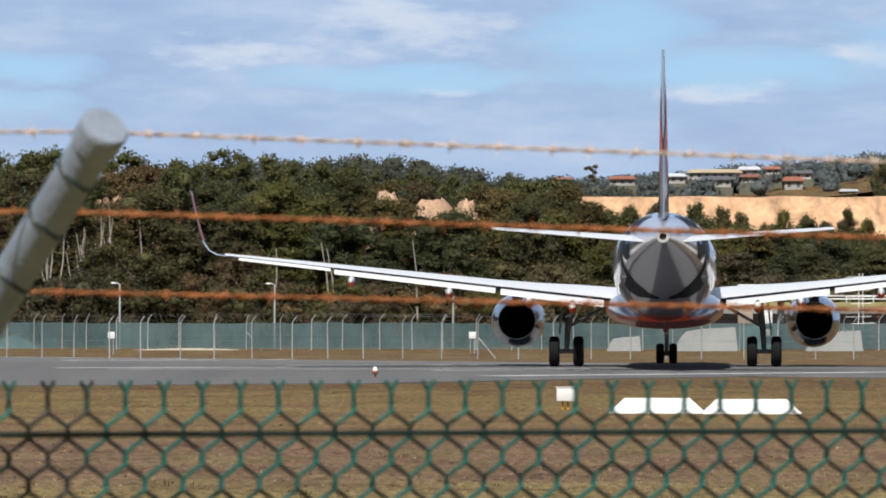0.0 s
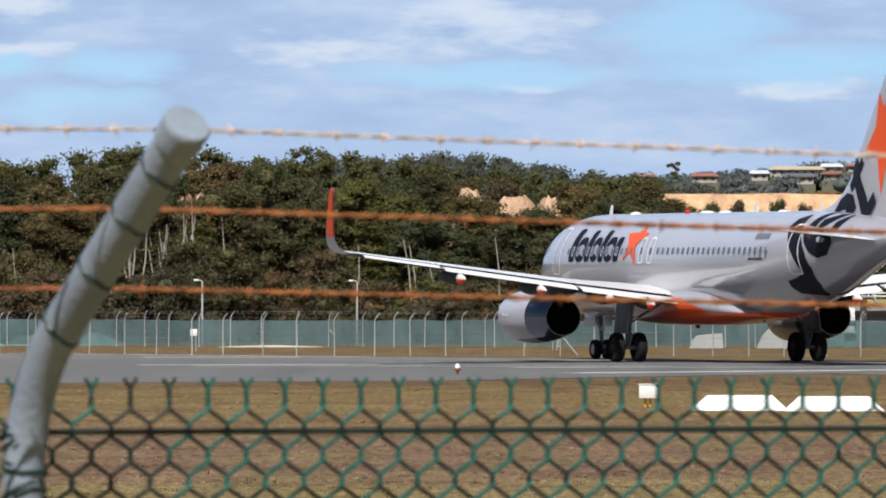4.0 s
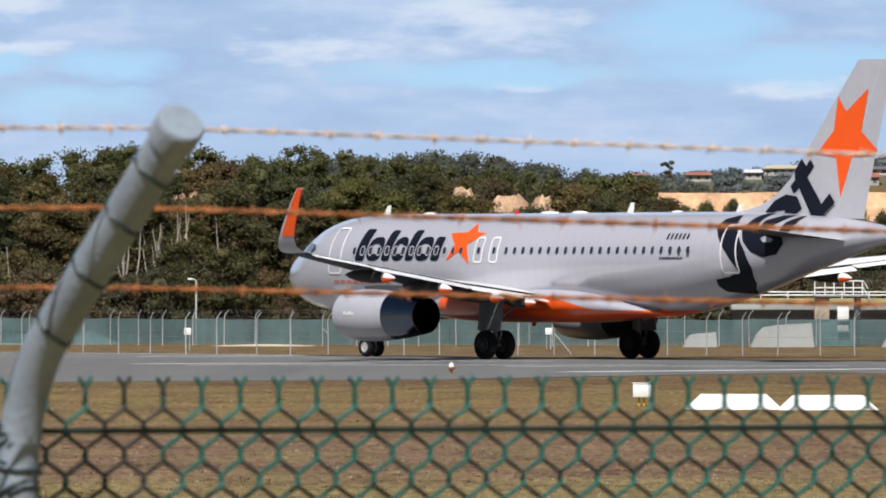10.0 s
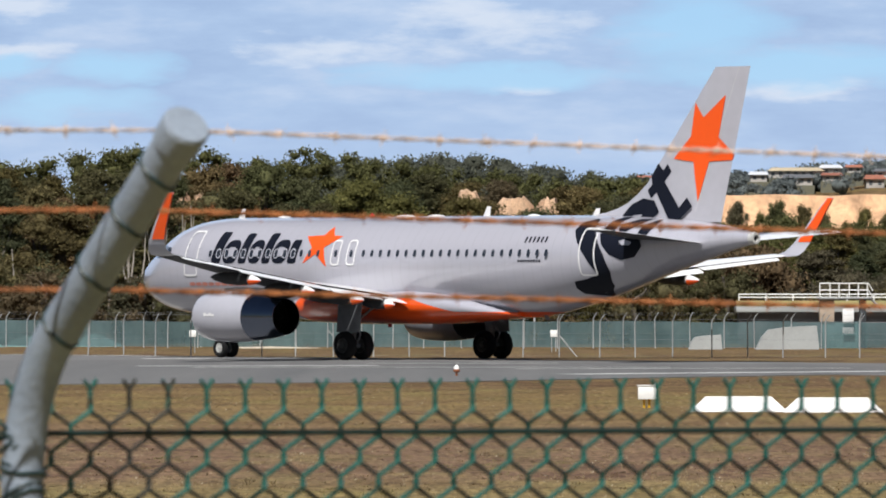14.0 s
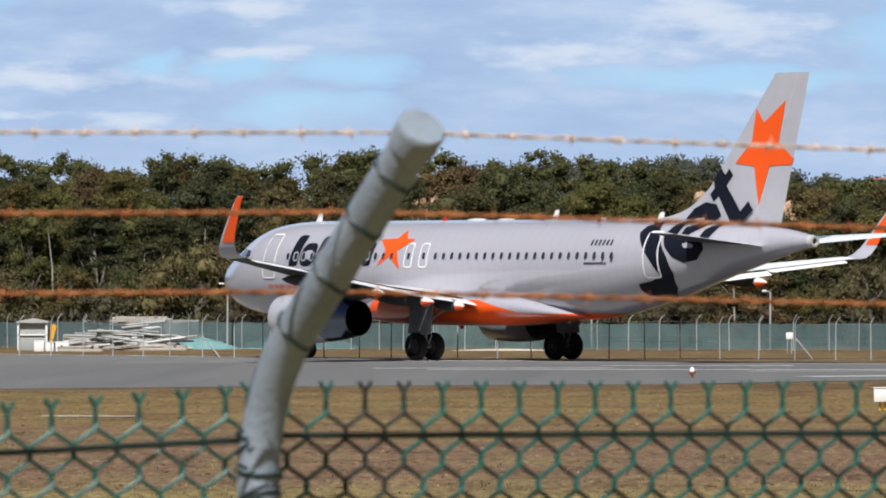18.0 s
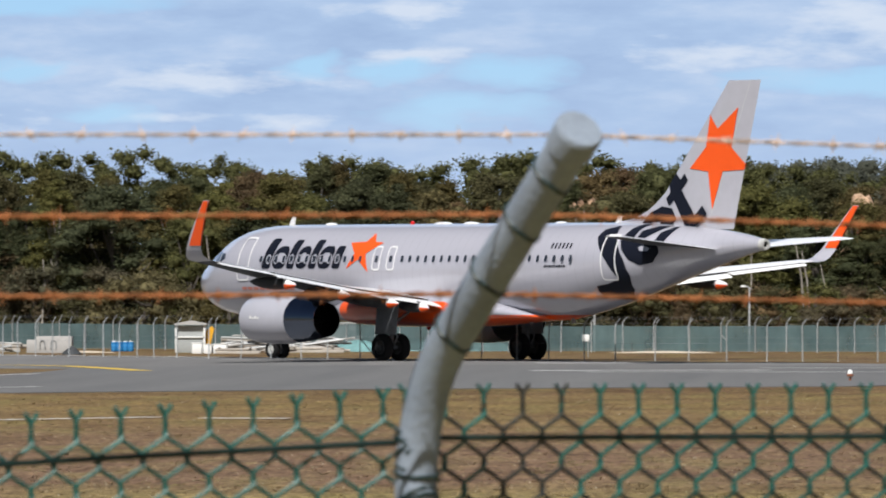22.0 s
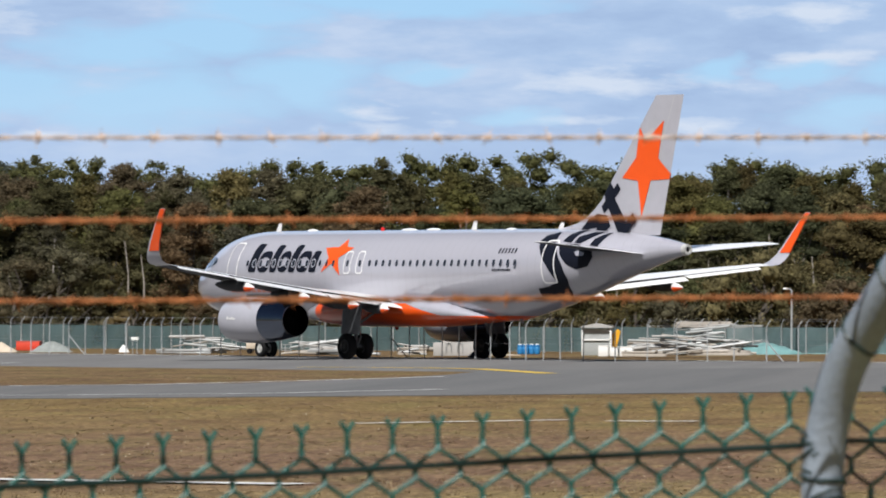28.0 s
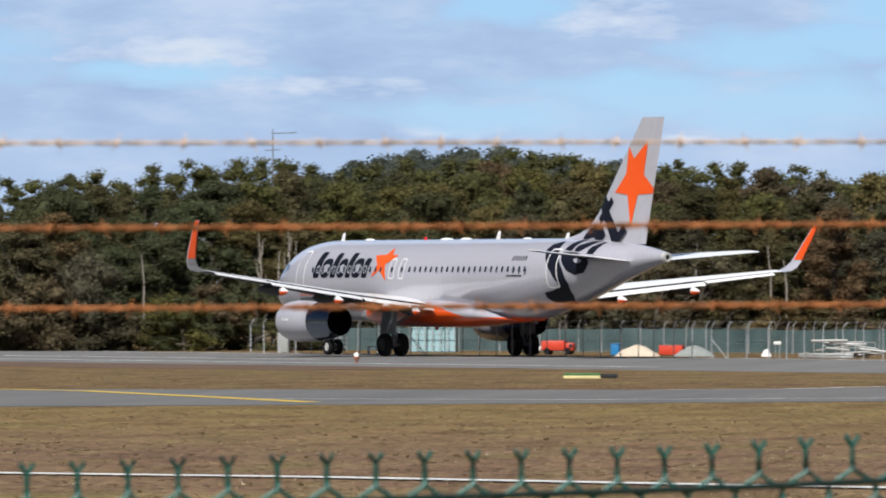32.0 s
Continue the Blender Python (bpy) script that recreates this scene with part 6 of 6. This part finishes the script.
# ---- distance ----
# greyed and paled: distance haze is mixed into the leaf colour
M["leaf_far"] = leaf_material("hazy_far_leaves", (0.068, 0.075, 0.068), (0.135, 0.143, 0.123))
M["earth"] = mat("pale_orange_earth", (0.56, 0.34, 0.195), 0.95, 0, 0.35, 0.5, bump=0.6, fine=6, squash=(1, 1, 0.6))
# bluer and paler still, to carry the ridge's haze in the base colour
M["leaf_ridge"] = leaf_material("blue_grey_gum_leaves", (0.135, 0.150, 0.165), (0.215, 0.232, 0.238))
M["rock"] = mat("pale_cut_earth", (0.50, 0.33, 0.21), 0.95, 0, 1.2, 0.6, bump=0.8)
M["wall_far"] = mat("pale_house_wall", (0.60, 0.57, 0.53), 0.8, 0, 0.5, 0.1, by_object=0.35)
M["tile_red"] = mat("terracotta_roof", (0.40, 0.15, 0.09), 0.8, 0, 0.8, 0.2, by_object=0.45)
M["roof_white"] = mat("pale_metal_roof", (0.68, 0.69, 0.70), 0.5, 0.1, 0.8, 0.1, by_object=0.3)


def far_hill(name, d, outline, label, seed, leaf=0.24, count=70000, leaves="leaf_far", front=0.0):
    """A wooded hill: the ground rises under many leaf sprays. outline: bearing, height over the horizon."""
    us = [o[0] for o in outline]
    k = d / PX
    big = 2.0 * math.sqrt(d / 900)
    drop = 1.5 + 0.8 * big
    h = empty(name, label, "hill", kind="structure")
    n = 60
    vs, fs = [], []
    for i in range(n + 1):
        u = us[0] + (us[-1] - us[0]) * i / n
        top = EYE_Z + float(np.interp(u, us, [o[1] for o in outline])) * (d + 95) / PX - drop
        x = (u - 784) * k
        for y, q in ((0, 0.0), (25, 0.45), (60, 0.85), (95, 1.0), (170, 0.6), (260, 0.0)):
            vs.append((x * (d + y) / d, d + y, max(-0.3, top * (q if y > 95 else front + (1 - front) * q))))
    for i in range(n):
        for j in range(5):
            q = i * 6 + j
            fs.append((q, q + 6, q + 7, q + 1))
    raw_part("slope", vs, fs, M["grass"], h, smooth=True)
    rng = np.random.default_rng(seed)
    nt = count // 130
    blobs, cores = [], []
    for i in range(nt):
        u = rng.uniform(us[0], us[-1])
        q = rng.uniform(0.05, 1.0) ** 0.7
        y = 95 * q
        rise = float(np.interp(y, (0, 25, 60, 95), (0, 0.45, 0.85, 1)))
        top = (EYE_Z + float(np.interp(u, us, [o[1] for o in outline])) * (d + 95) / PX - drop) * (front + (1 - front) * rise)
        r = rng.uniform(0.45, 1.0) * big
        c = np.array(((u - 784) * k * (d + y) / d, d + y, max(0, top) + rng.uniform(0.2, 2.6)))
        m = 130
        dd = rng.normal(size=(m, 3))
        dd /= np.linalg.norm(dd, axis=1)[:, None]
        dd[:, 2] = np.abs(dd[:, 2]) * np.where(rng.uniform(size=m) < 0.8, 1, -0.7)
        p = c + dd * (r * rng.uniform(0.3, 1.1, size=m) ** 0.5)[:, None] * np.array((1.25, 1.25, 0.8))
        a = rng.normal(size=(m, 3))
        a /= np.linalg.norm(a, axis=1)[:, None]
        b = np.cross(dd + rng.normal(size=(m, 3)) * 0.6, a)
        b /= np.linalg.norm(b, axis=1)[:, None]
        s = leaf * rng.uniform(0.5, 1.2, size=m)[:, None]
        blobs.append(np.stack([p - a * s, p - b * s * 0.5, p + a * s, p + b * s * 0.5], 1).reshape(-1, 3))
        cores.append(clump_core(rng, c, r * 0.7, 0.8))
    v = np.concatenate(blobs)
    f = [(4 * i, 4 * i + 1, 4 * i + 2, 4 * i + 3) for i in range(len(v) // 4)]
    n = len(v)
    for cv, cf in cores:
        f += [tuple(i + n for i in q) for q in cf]
        n += len(cv)
    v = np.concatenate([v] + [c[0] for c in cores])
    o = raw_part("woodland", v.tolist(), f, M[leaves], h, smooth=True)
    tagged(o, "hazy grey-green gum woodland", kind="stuff")


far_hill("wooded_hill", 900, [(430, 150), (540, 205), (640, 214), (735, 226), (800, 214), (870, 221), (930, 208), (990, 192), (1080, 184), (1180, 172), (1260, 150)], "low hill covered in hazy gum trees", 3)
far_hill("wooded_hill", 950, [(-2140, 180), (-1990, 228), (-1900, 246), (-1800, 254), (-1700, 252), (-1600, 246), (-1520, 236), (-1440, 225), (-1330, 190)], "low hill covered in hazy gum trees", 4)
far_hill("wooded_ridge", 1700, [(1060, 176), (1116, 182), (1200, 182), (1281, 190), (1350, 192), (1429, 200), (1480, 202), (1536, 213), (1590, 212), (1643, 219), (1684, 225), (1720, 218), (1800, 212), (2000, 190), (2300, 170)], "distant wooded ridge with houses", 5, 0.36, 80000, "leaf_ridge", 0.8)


def earth_bank():
    """The bare cut bank behind the scrub."""
    d = 760
    k = d / PX
    us = [1050, 1150, 1200, 1300, 1400, 1500, 1600, 1704, 1800, 2000, 2400]
    vs, fs = [], []
    n = 90
    for i in range(n + 1):
        u = 1050 + 1350 * i / n
        top = EYE_Z + (151 + 3 * noise.noise((u * 0.012, 0, 3)) - (12 if u < 1100 else 0)) * k
        for j in range(9):
            q = j / 8
            vs.append(((u - 784) * k + 1.1 * noise.noise((u * 0.03, q * 3, 1)), d + 9 * q + 1.0 * noise.noise((u * 0.02, q * 4, 7)), top * q ** 0.8 - 0.1))
        vs.append(((u - 784) * k, d + 120, top - 0.3))
    for i in range(n):
        for j in range(9):
            a = i * 10 + j
            fs.append((a, a + 10, a + 11, a + 1))
    tagged(raw_part("earth_bank", vs, fs, M["earth"], smooth=True), "bare orange earth bank cut into the ground", "bank", kind="structure")
    # outcrops between the trees
    for u, v, w, h, sd in OUTCROPS:
        dd = wood_edge(u) + 19
        kk = dd / PX
        bm = bmesh.new()
        tall = EYE_Z - (v - h * 0.2) * kk
        rings = []
        for q, f in ((0, 2.1), (0.4, 1.85), (0.62, 1.6), (0.76, 1.4), (0.86, 1.2), (0.94, 0.95), (1.0, 0.6)):
            ring = []
            for n in range(22):
                t = 2 * math.pi * n / 22
                r = f * (1 + 0.75 * noise.noise((math.cos(t) * 1.7 + sd * 3, math.sin(t) * 1.7, q * 6)))
                ring.append((r * math.cos(t) * w * kk * 0.55, r * math.sin(t) * 1.3, tall * q + 0.35 * q * noise.noise((math.cos(t) * 2.3, math.sin(t) * 2.3 + sd, q * 5)) - 0.1))
            rings.append(ring)
        loft(bm, rings)
        ob = tagged(part("earth_outcrop", bm, M["rock"]), "pale bare earth face among trees", "earth face", "earth faces in the wood")
        ob.matrix_basis = Matrix.Translation(((u - 784) * kk, dd, 0))


earth_bank()


def house(u, v, wide, tall, roof, label, seed):
    d = 1704 + max(0.0, -v - 160) * 0.75
    k = d / PX
    g = empty("house", label, "house", "houses on the ridge", at=Matrix.Translation(((u - 784) * k, d, 0)))
    w, zt = wide * k, EYE_Z - v * k
    z1 = zt - tall * 0.45 * k
    z0 = zt - tall * 1.35 * k
    bm = bmesh.new()
    box(bm, -w / 2, w / 2, -2.5, 4, z0, z1, 0.05)
    part("wall", bm, M["wall_far"], g)
    bm = bmesh.new()
    box(bm, -w / 2 - 0.4, w / 2 + 0.4, -2.8, 4.4, -0.2, z0 + 0.02, 0.05)
    part("plinth", bm, M["earth_dark"], g, "grassed terrace under the house")
    bm = bmesh.new()
    loft(bm, [[(x, -3.1, z1), (x, 4.6, z1), (x * q, 0.9, zt), (x * q, 0.5, zt)] for x, q in ((-w / 2 - 0.4, 0.8), (w / 2 + 0.4, 0.8))])
    part("roof", bm, M[roof], g)
    n = max(2, int(wide / 12))
    for i in range(n):
        bm = bmesh.new()
        x = -w / 2 + w * (i + 0.5) / n
        box(bm, x - 0.35, x + 0.35, -2.54, -2.48, z0 + 0.35 * (z1 - z0), z0 + 0.8 * (z1 - z0), 0.01)
        part("window", bm, M["pane_far"], g)


M["pane_far"] = mat("dull_far_window", (0.10, 0.11, 0.12), 0.3, 0, 1, 0.2)
M["earth_dark"] = mat("scrubby_ground", (0.12, 0.115, 0.08), 0.95, 0, 0.4, 0.3)
HOUSES = ((1134, -182, 29, 9, "tile_red", "house with a faded red roof"), (1237, -184, 43, 13, "tile_red", "house with a red tiled roof"), (1334, -189, 29, 14, "roof_white", "house with a white roof"),
          (1400, -196, 95, 14, "roof_beige", "long house with a beige roof"), (1404, -184, 50, 15, "roof_dark", "house with a grey roof"), (1462, -201, 35, 14, "roof_white", "house with a white roof"),
          (1464, -187, 33, 12, "tile_red", "house with a brown-red tiled roof"), (1503, -201, 25, 11, "tile_red", "house with a brown-red tiled roof"), (1540, -183, 32, 18, "tile_red", "house with a red tiled roof"),
          (1556, -194, 30, 12, "roof_dark", "house with a grey roof"), (1639, -161, 27, 10, "roof_white", "low house with a white roof"), (1700, -190, 30, 12, "tile_red", "house with a red tiled roof"))
M["roof_beige"] = mat("beige_metal_roof", (0.52, 0.42, 0.27), 0.6, 0, 0.8, 0.12)
for i, (u, v, w, t, r, lab) in enumerate(HOUSES):
    house(u, v, w, t, r, lab + " among trees", i)


def lone_trees():
    """Single trees on the skyline and bushes before the bank."""
    for i, (u, d, top, w) in enumerate(((1250, 745, 140, 0.6), (1700, 1650, 226, 1.6), (1370, 752, 146, 0.55), (1292, 748, 132, 0.6), (1228, 742, 118, 0.9), (1430, 744, 112, 0.8), (1570, 744, 118, 0.9), (1640, 744, 112, 0.8), *[(1190 + 37 * k, 738 + (k * 7) % 9, 96 + (k * 29) % 44, 0.35 + 0.07 * (k % 4)) for k in range(14)])):
        src, h = PLAIN[(0, 2, 4, 6)[i % 4]]
        o = copy_thing(src, Matrix.Translation(((u - 784) / PX * d, d, -0.2)) @ Matrix.Rotation(i * 1.3, 4, "Z"))
        hh = EYE_Z + top * d / PX
        if d > 800:
            o.scale = (w * 0.8, w * 0.8, hh / h)
        else:
            o.scale = (w, w, hh / h)


lone_trees()
LONE = tree(91, 26.0, 2.9, 22.6, leaves=1100, leaf=0.22, label="slim tree with a small round crown on the skyline", clumps=9, category="tree", group="trees on the ridge")
LONE.matrix_basis = Matrix.Translation(((1182 - 784) / PX * 1690, 1690, -0.2))


def backdrop():
    """Sky with broken cloud, far beyond everything."""
    m = bpy.data.materials.new("cloudy_sky")
    m.use_nodes = True
    nt = m.node_tree
    nt.nodes.remove(nt.nodes["Principled BSDF"])
    tc = nt.nodes.new("ShaderNodeTexCoord")
    sep = nt.nodes.new("ShaderNodeSeparateXYZ")
    nt.links.new(tc.outputs["Object"], sep.inputs[0])
    # bearing and height over the horizon, in thousandths of a focal length
    u = math_of(nt, "MULTIPLY_ADD", math_of(nt, "DIVIDE", sep.outputs[0], sep.outputs[1]), PX, 784.0)
    h = math_of(nt, "MULTIPLY", math_of(nt, "SUBTRACT", sep.outputs[2], EYE_Z), PX / 4300)
    cmb = nt.nodes.new("ShaderNodeCombineXYZ")
    nt.links.new(u, cmb.inputs[0])
    nt.links.new(h, cmb.inputs[1])

    def vec(op, a, b, c=(0, 0, 0)):
        n = nt.nodes.new("ShaderNodeVectorMath")
        n.operation = op
        for sock, v in zip(n.inputs, (a, b, c)):
            if isinstance(v, tuple):
                sock.default_value = v
            else:
                nt.links.new(v, sock)
        return n.outputs["Value"] if op == "LENGTH" else n.outputs[0]

    def noise3(scale, detail, rough):
        n = nt.nodes.new("ShaderNodeTexNoise")
        n.inputs["Scale"].default_value, n.inputs["Detail"].default_value, n.inputs["Roughness"].default_value = 1.0, detail, rough
        nt.links.new(vec("MULTIPLY", cmb.outputs[0], scale), n.inputs["Vector"])
        return n

    drift = vec("MULTIPLY", vec("SUBTRACT", noise3((1 / 150, 1 / 55, 1), 4, 0.48).outputs["Color"], (0.5, 0.5, 0.5)), (230.0, 62.0, 0.0))
    p = vec("ADD", cmb.outputs[0], drift)

    def patches(spots):
        """Nearness to the nearest of several soft ovals: bearing, height, half width, half height."""
        best = None
        for su, sh, w, t in spots:
            r = vec("LENGTH", vec("MULTIPLY_ADD", p, (1 / w, 1 / t, 0.0), (-su / w, -sh / t, 0.0)), (0, 0, 0))
            best = r if best is None else math_of(nt, "MINIMUM", best, r)
        return best

    gap = patches(((10, 374, 60, 22), (190, 371, 95, 22), (110, 304, 130, 26), (890, 354, 280, 20), (1230, 450, 130, 70), (1400, 371, 240, 34), (-155, 377, 60, 24), (-887, 354, 110, 50),
                   (-697, 500, 270, 22), (-657, 379, 80, 16), (-517, 294, 80, 20), (-1150, 330, 230, 46), (-1000, 490, 130, 30), (-1680, 500, 110, 32), (-1430, 348, 260, 36), (-1210, 420, 150, 40),
                   (-2310, 383, 190, 20), (-1710, 308, 220, 28), (-1060, 440, 150, 34), (-2750, 420, 200, 60), (1900, 420, 220, 60)))
    lit = patches(((850, 450, 200, 55), (910, 337, 80, 16), (1420, 334, 130, 20), (560, 405, 130, 30), (-185, 285, 110, 18), (-415, 285, 90, 18), (-305, 357, 150, 28), (5, 477, 110, 30),
                   (-757, 304, 90, 18), (-367, 359, 150, 26), (-750, 282, 130, 20), (-1800, 281, 110, 18), (-1480, 478, 140, 40), (-2310, 413, 190, 28), (-2000, 358, 150, 28), (-1370, 270, 90, 12), (20, 400, 90, 20), (1700, 400, 160, 30)))
    body = noise3((1 / 190, 1 / 52, 1), 7, 0.6).outputs["Fac"]
    soft = noise3((1 / 520, 1 / 150, 1), 3, 0.5).outputs["Fac"]
    clear = ramp_of(nt, math_of(nt, "MULTIPLY", math_of(nt, "MULTIPLY_ADD", math_of(nt, "SUBTRACT", body, 0.5), 1.6, gap), 0.5), [(0.24, (0.92,) * 3), (0.48, (0.55,) * 3), (0.70, (0,) * 3)])
    bright = ramp_of(nt, math_of(nt, "MULTIPLY_ADD", math_of(nt, "SUBTRACT", body, 0.5), -3.2, lit), [(0.15, (0.85,) * 3), (1.0, (0,) * 3)])
    blue = ramp_of(nt, math_of(nt, "DIVIDE", h, 700.0), [(0.30, (0.50, 0.72, 0.94)), (0.55, (0.435, 0.70, 0.955)), (1.0, (0.36, 0.64, 0.95))])
    shade = ramp_of(nt, math_of(nt, "MULTIPLY_ADD", soft, 0.5, math_of(nt, "MULTIPLY", body, 0.5)), [(0.38, (0.375, 0.515, 0.765)), (0.50, (0.435, 0.585, 0.83)), (0.62, (0.55, 0.675, 0.88))])
    # near the horizon the cloud pales into haze
    shade = mix_of(nt, ramp_of(nt, math_of(nt, "DIVIDE", h, 700.0), [(0.33, (0.35,) * 3), (0.50, (0,) * 3)]), shade, (0.50, 0.63, 0.86))
    cloud = mix_of(nt, bright, shade, (0.70, 0.785, 0.92))
    cloud = mix_of(nt, clear, cloud, blue)
    em = nt.nodes.new("ShaderNodeEmission")
    nt.links.new(cloud, em.inputs[0])
    nt.links.new(em.outputs[0], nt.nodes["Material Output"].inputs[0])
    R = 4300
    vs, fs = [], []
    n = 60
    for k in range(n + 1):
        a = radians(-38 + 76 * k / n)
        for z in (-20, 150, 400, 900, 1800):
            vs.append((R * math.sin(a), R * math.cos(a), z))
    for k in range(n):
        for j in range(4):
            q = k * 5 + j
            fs.append((q, q + 5, q + 6, q + 1))
    tagged(raw_part("sky_backdrop", vs, fs, m, smooth=True), "pale blue sky with broken grey-white cloud", "sky", kind="structure")


backdrop()


def grass_tufts():
    """Short dry tufts over the field that the lens sees, one sheet of stuff."""
    rng = np.random.default_rng(9)
    n = 30000
    d = 1 / rng.uniform(1 / 330.0, 1 / 118.0, size=n)
    u = rng.uniform(-2750, 1850, size=n)
    x = (u - 784) / PX * d
    keep = np.ones(n, bool)
    v = EYE_Z * PX / d
    edge = np.interp(u, (-2600, -1423, -639, 0, 800, 1150, 1568, 2400), (212, 203, 196, 189, 184, 177, 170, 166))
    keep &= (v > edge + 2)
    strip_hi = np.interp(u, (-2560, -1400, -1000, -760, -590), (181, 180, 175, 167, 157))
    strip_lo = np.interp(u, (-2700, -992, -590), (131, 150, 153))
    wedge = (u < -600) & (v < strip_hi - 3) & (v > strip_lo + 4)
    keep |= wedge
    x, d = x[keep], d[keep]
    n = len(x)
    h = rng.uniform(0.010, 0.040, size=n) * np.where(rng.uniform(size=n) < 0.04, 2.2, 1.0)
    w = rng.uniform(0.03, 0.11, size=n)
    z = np.array([ground_z(0, q) for q in d])
    a = rng.uniform(-0.6, 0.6, size=n)
    parts = []
    for k in (-1, 0, 1):
        bx = x + k * w * 0.5
        lean = k * 0.5 * h + rng.normal(size=n) * 0.25 * h
        p0 = np.stack([bx - w * 0.22, d + a * 0.1, z - 0.01], 1)
        p1 = np.stack([bx + w * 0.22, d - a * 0.1, z - 0.01], 1)
        p2 = np.stack([bx + lean, d + 0.05 * a, z + h * rng.uniform(0.6, 1.0, size=n)], 1)
        parts.append(np.stack([p0, p1, p2], 1).reshape(-1, 3))
    v = np.concatenate(parts)
    m, nt, b = nodes_of("dry_grass_blades")
    geo = nt.nodes.new("ShaderNodeNewGeometry")
    patch = noise_of(nt, coords(nt, (0.3, 0.05, 1)), 1.0, 3)
    col = ramp_of(nt, geo.outputs["Random Per Island"], [(0, (0.22, 0.155, 0.08)), (0.6, (0.28, 0.205, 0.11)), (0.93, (0.34, 0.265, 0.155)), (1, (0.58, 0.51, 0.37))])
    green = ramp_of(nt, geo.outputs["Random Per Island"], [(0, (0.15, 0.135, 0.042)), (1, (0.24, 0.21, 0.075))])
    nt.links.new(mix_of(nt, ramp_of(nt, patch, [(0.52, (0,) * 3), (0.66, (1,) * 3)]), col, green), b.inputs["Base Color"])
    b.inputs["Roughness"].default_value = 0.9
    ob = raw_part("grass_tufts", v.tolist(), [(3 * i, 3 * i + 1, 3 * i + 2) for i in range(len(v) // 3)], m)
    tagged(ob, "short dry grass tufts over the airfield", "grass", kind="stuff")


grass_tufts()


def motions():
    # the aircraft turns on to the runway and rolls away to the left
    rows = [(0, 11.5, 336.6, -2.2), (1, 11.43, 338.4, 3.5), (2, 11.35, 340.3, 9.3), (3, 11.04, 342.1, 14.9), (4.5, 10.3, 344.7, 22.6), (6, 9.3, 346.9, 28.6), (7, 8.39, 348.4, 31.2), (8, 7.37, 349.7, 33.7),
            (9, 6.28, 351.0, 36.5), (10, 5.04, 352.4, 39.1), (11, 3.66, 354.1, 40.6), (12, 2.2, 356.1, 41.1), (13, 0.66, 358.0, 41.3), (14, -0.98, 359.7, 41.4), (15, -2.56, 361.2, 41.45), (16.5, -5.1, 363.7, 41.5),
            (18, -7.89, 366.3, 41.55), (19, -9.86, 368.4, 41.6), (20, -11.9, 370.7, 41.7), (21, -14.05, 373.0, 41.8), (22, -16.34, 375.4, 41.9), (23, -18.75, 377.7, 41.9), (24, -21.59, 380.4, 41.85),
            (25, -24.83, 383.8, 41.7), (26.5, -30.7, 389.8, 41.4), (28, -37.44, 397.1, 41.0), (29, -43.52, 403.6, 40.8), (30, -51.12, 411.5, 40.5), (31, -60.51, 421.4, 40.2), (32, -71.53, 433.8, 40.0)]
    ts = [r[0] for r in rows]
    walk(PLANE, [(t, pose(x, y, 0.022, 0, 0, h)) for t, x, y, h in rows])
    # wheels roll with the ground that passes
    n = int(32 * FPS)
    path = [tuple(float(np.interp(k / FPS, ts, [r[c] for r in rows])) for c in (1, 2, 3)) for k in range(n + 1)]
    for wh, s, y, r in WHEELS:
        turn, last, out, kept = 0.0, None, [], 0.0
        for k, (px, py, h) in enumerate(path):
            a = radians(h)
            ax = 17.71 - s
            p = Vector((px - math.sin(a) * ax - math.cos(a) * y, py + math.cos(a) * ax - math.sin(a) * y))
            if last is not None:
                turn += (p - last).dot(Vector((-math.sin(a), math.cos(a)))) / r
            last = p
            if k in (0, n) or abs(turn - kept) > radians(48):
                out.append((k / FPS, Matrix.Translation(at(s, y, r)) @ Matrix.Rotation(-turn, 4, "X")))
                kept = turn
        walk(wh, out)


motions()
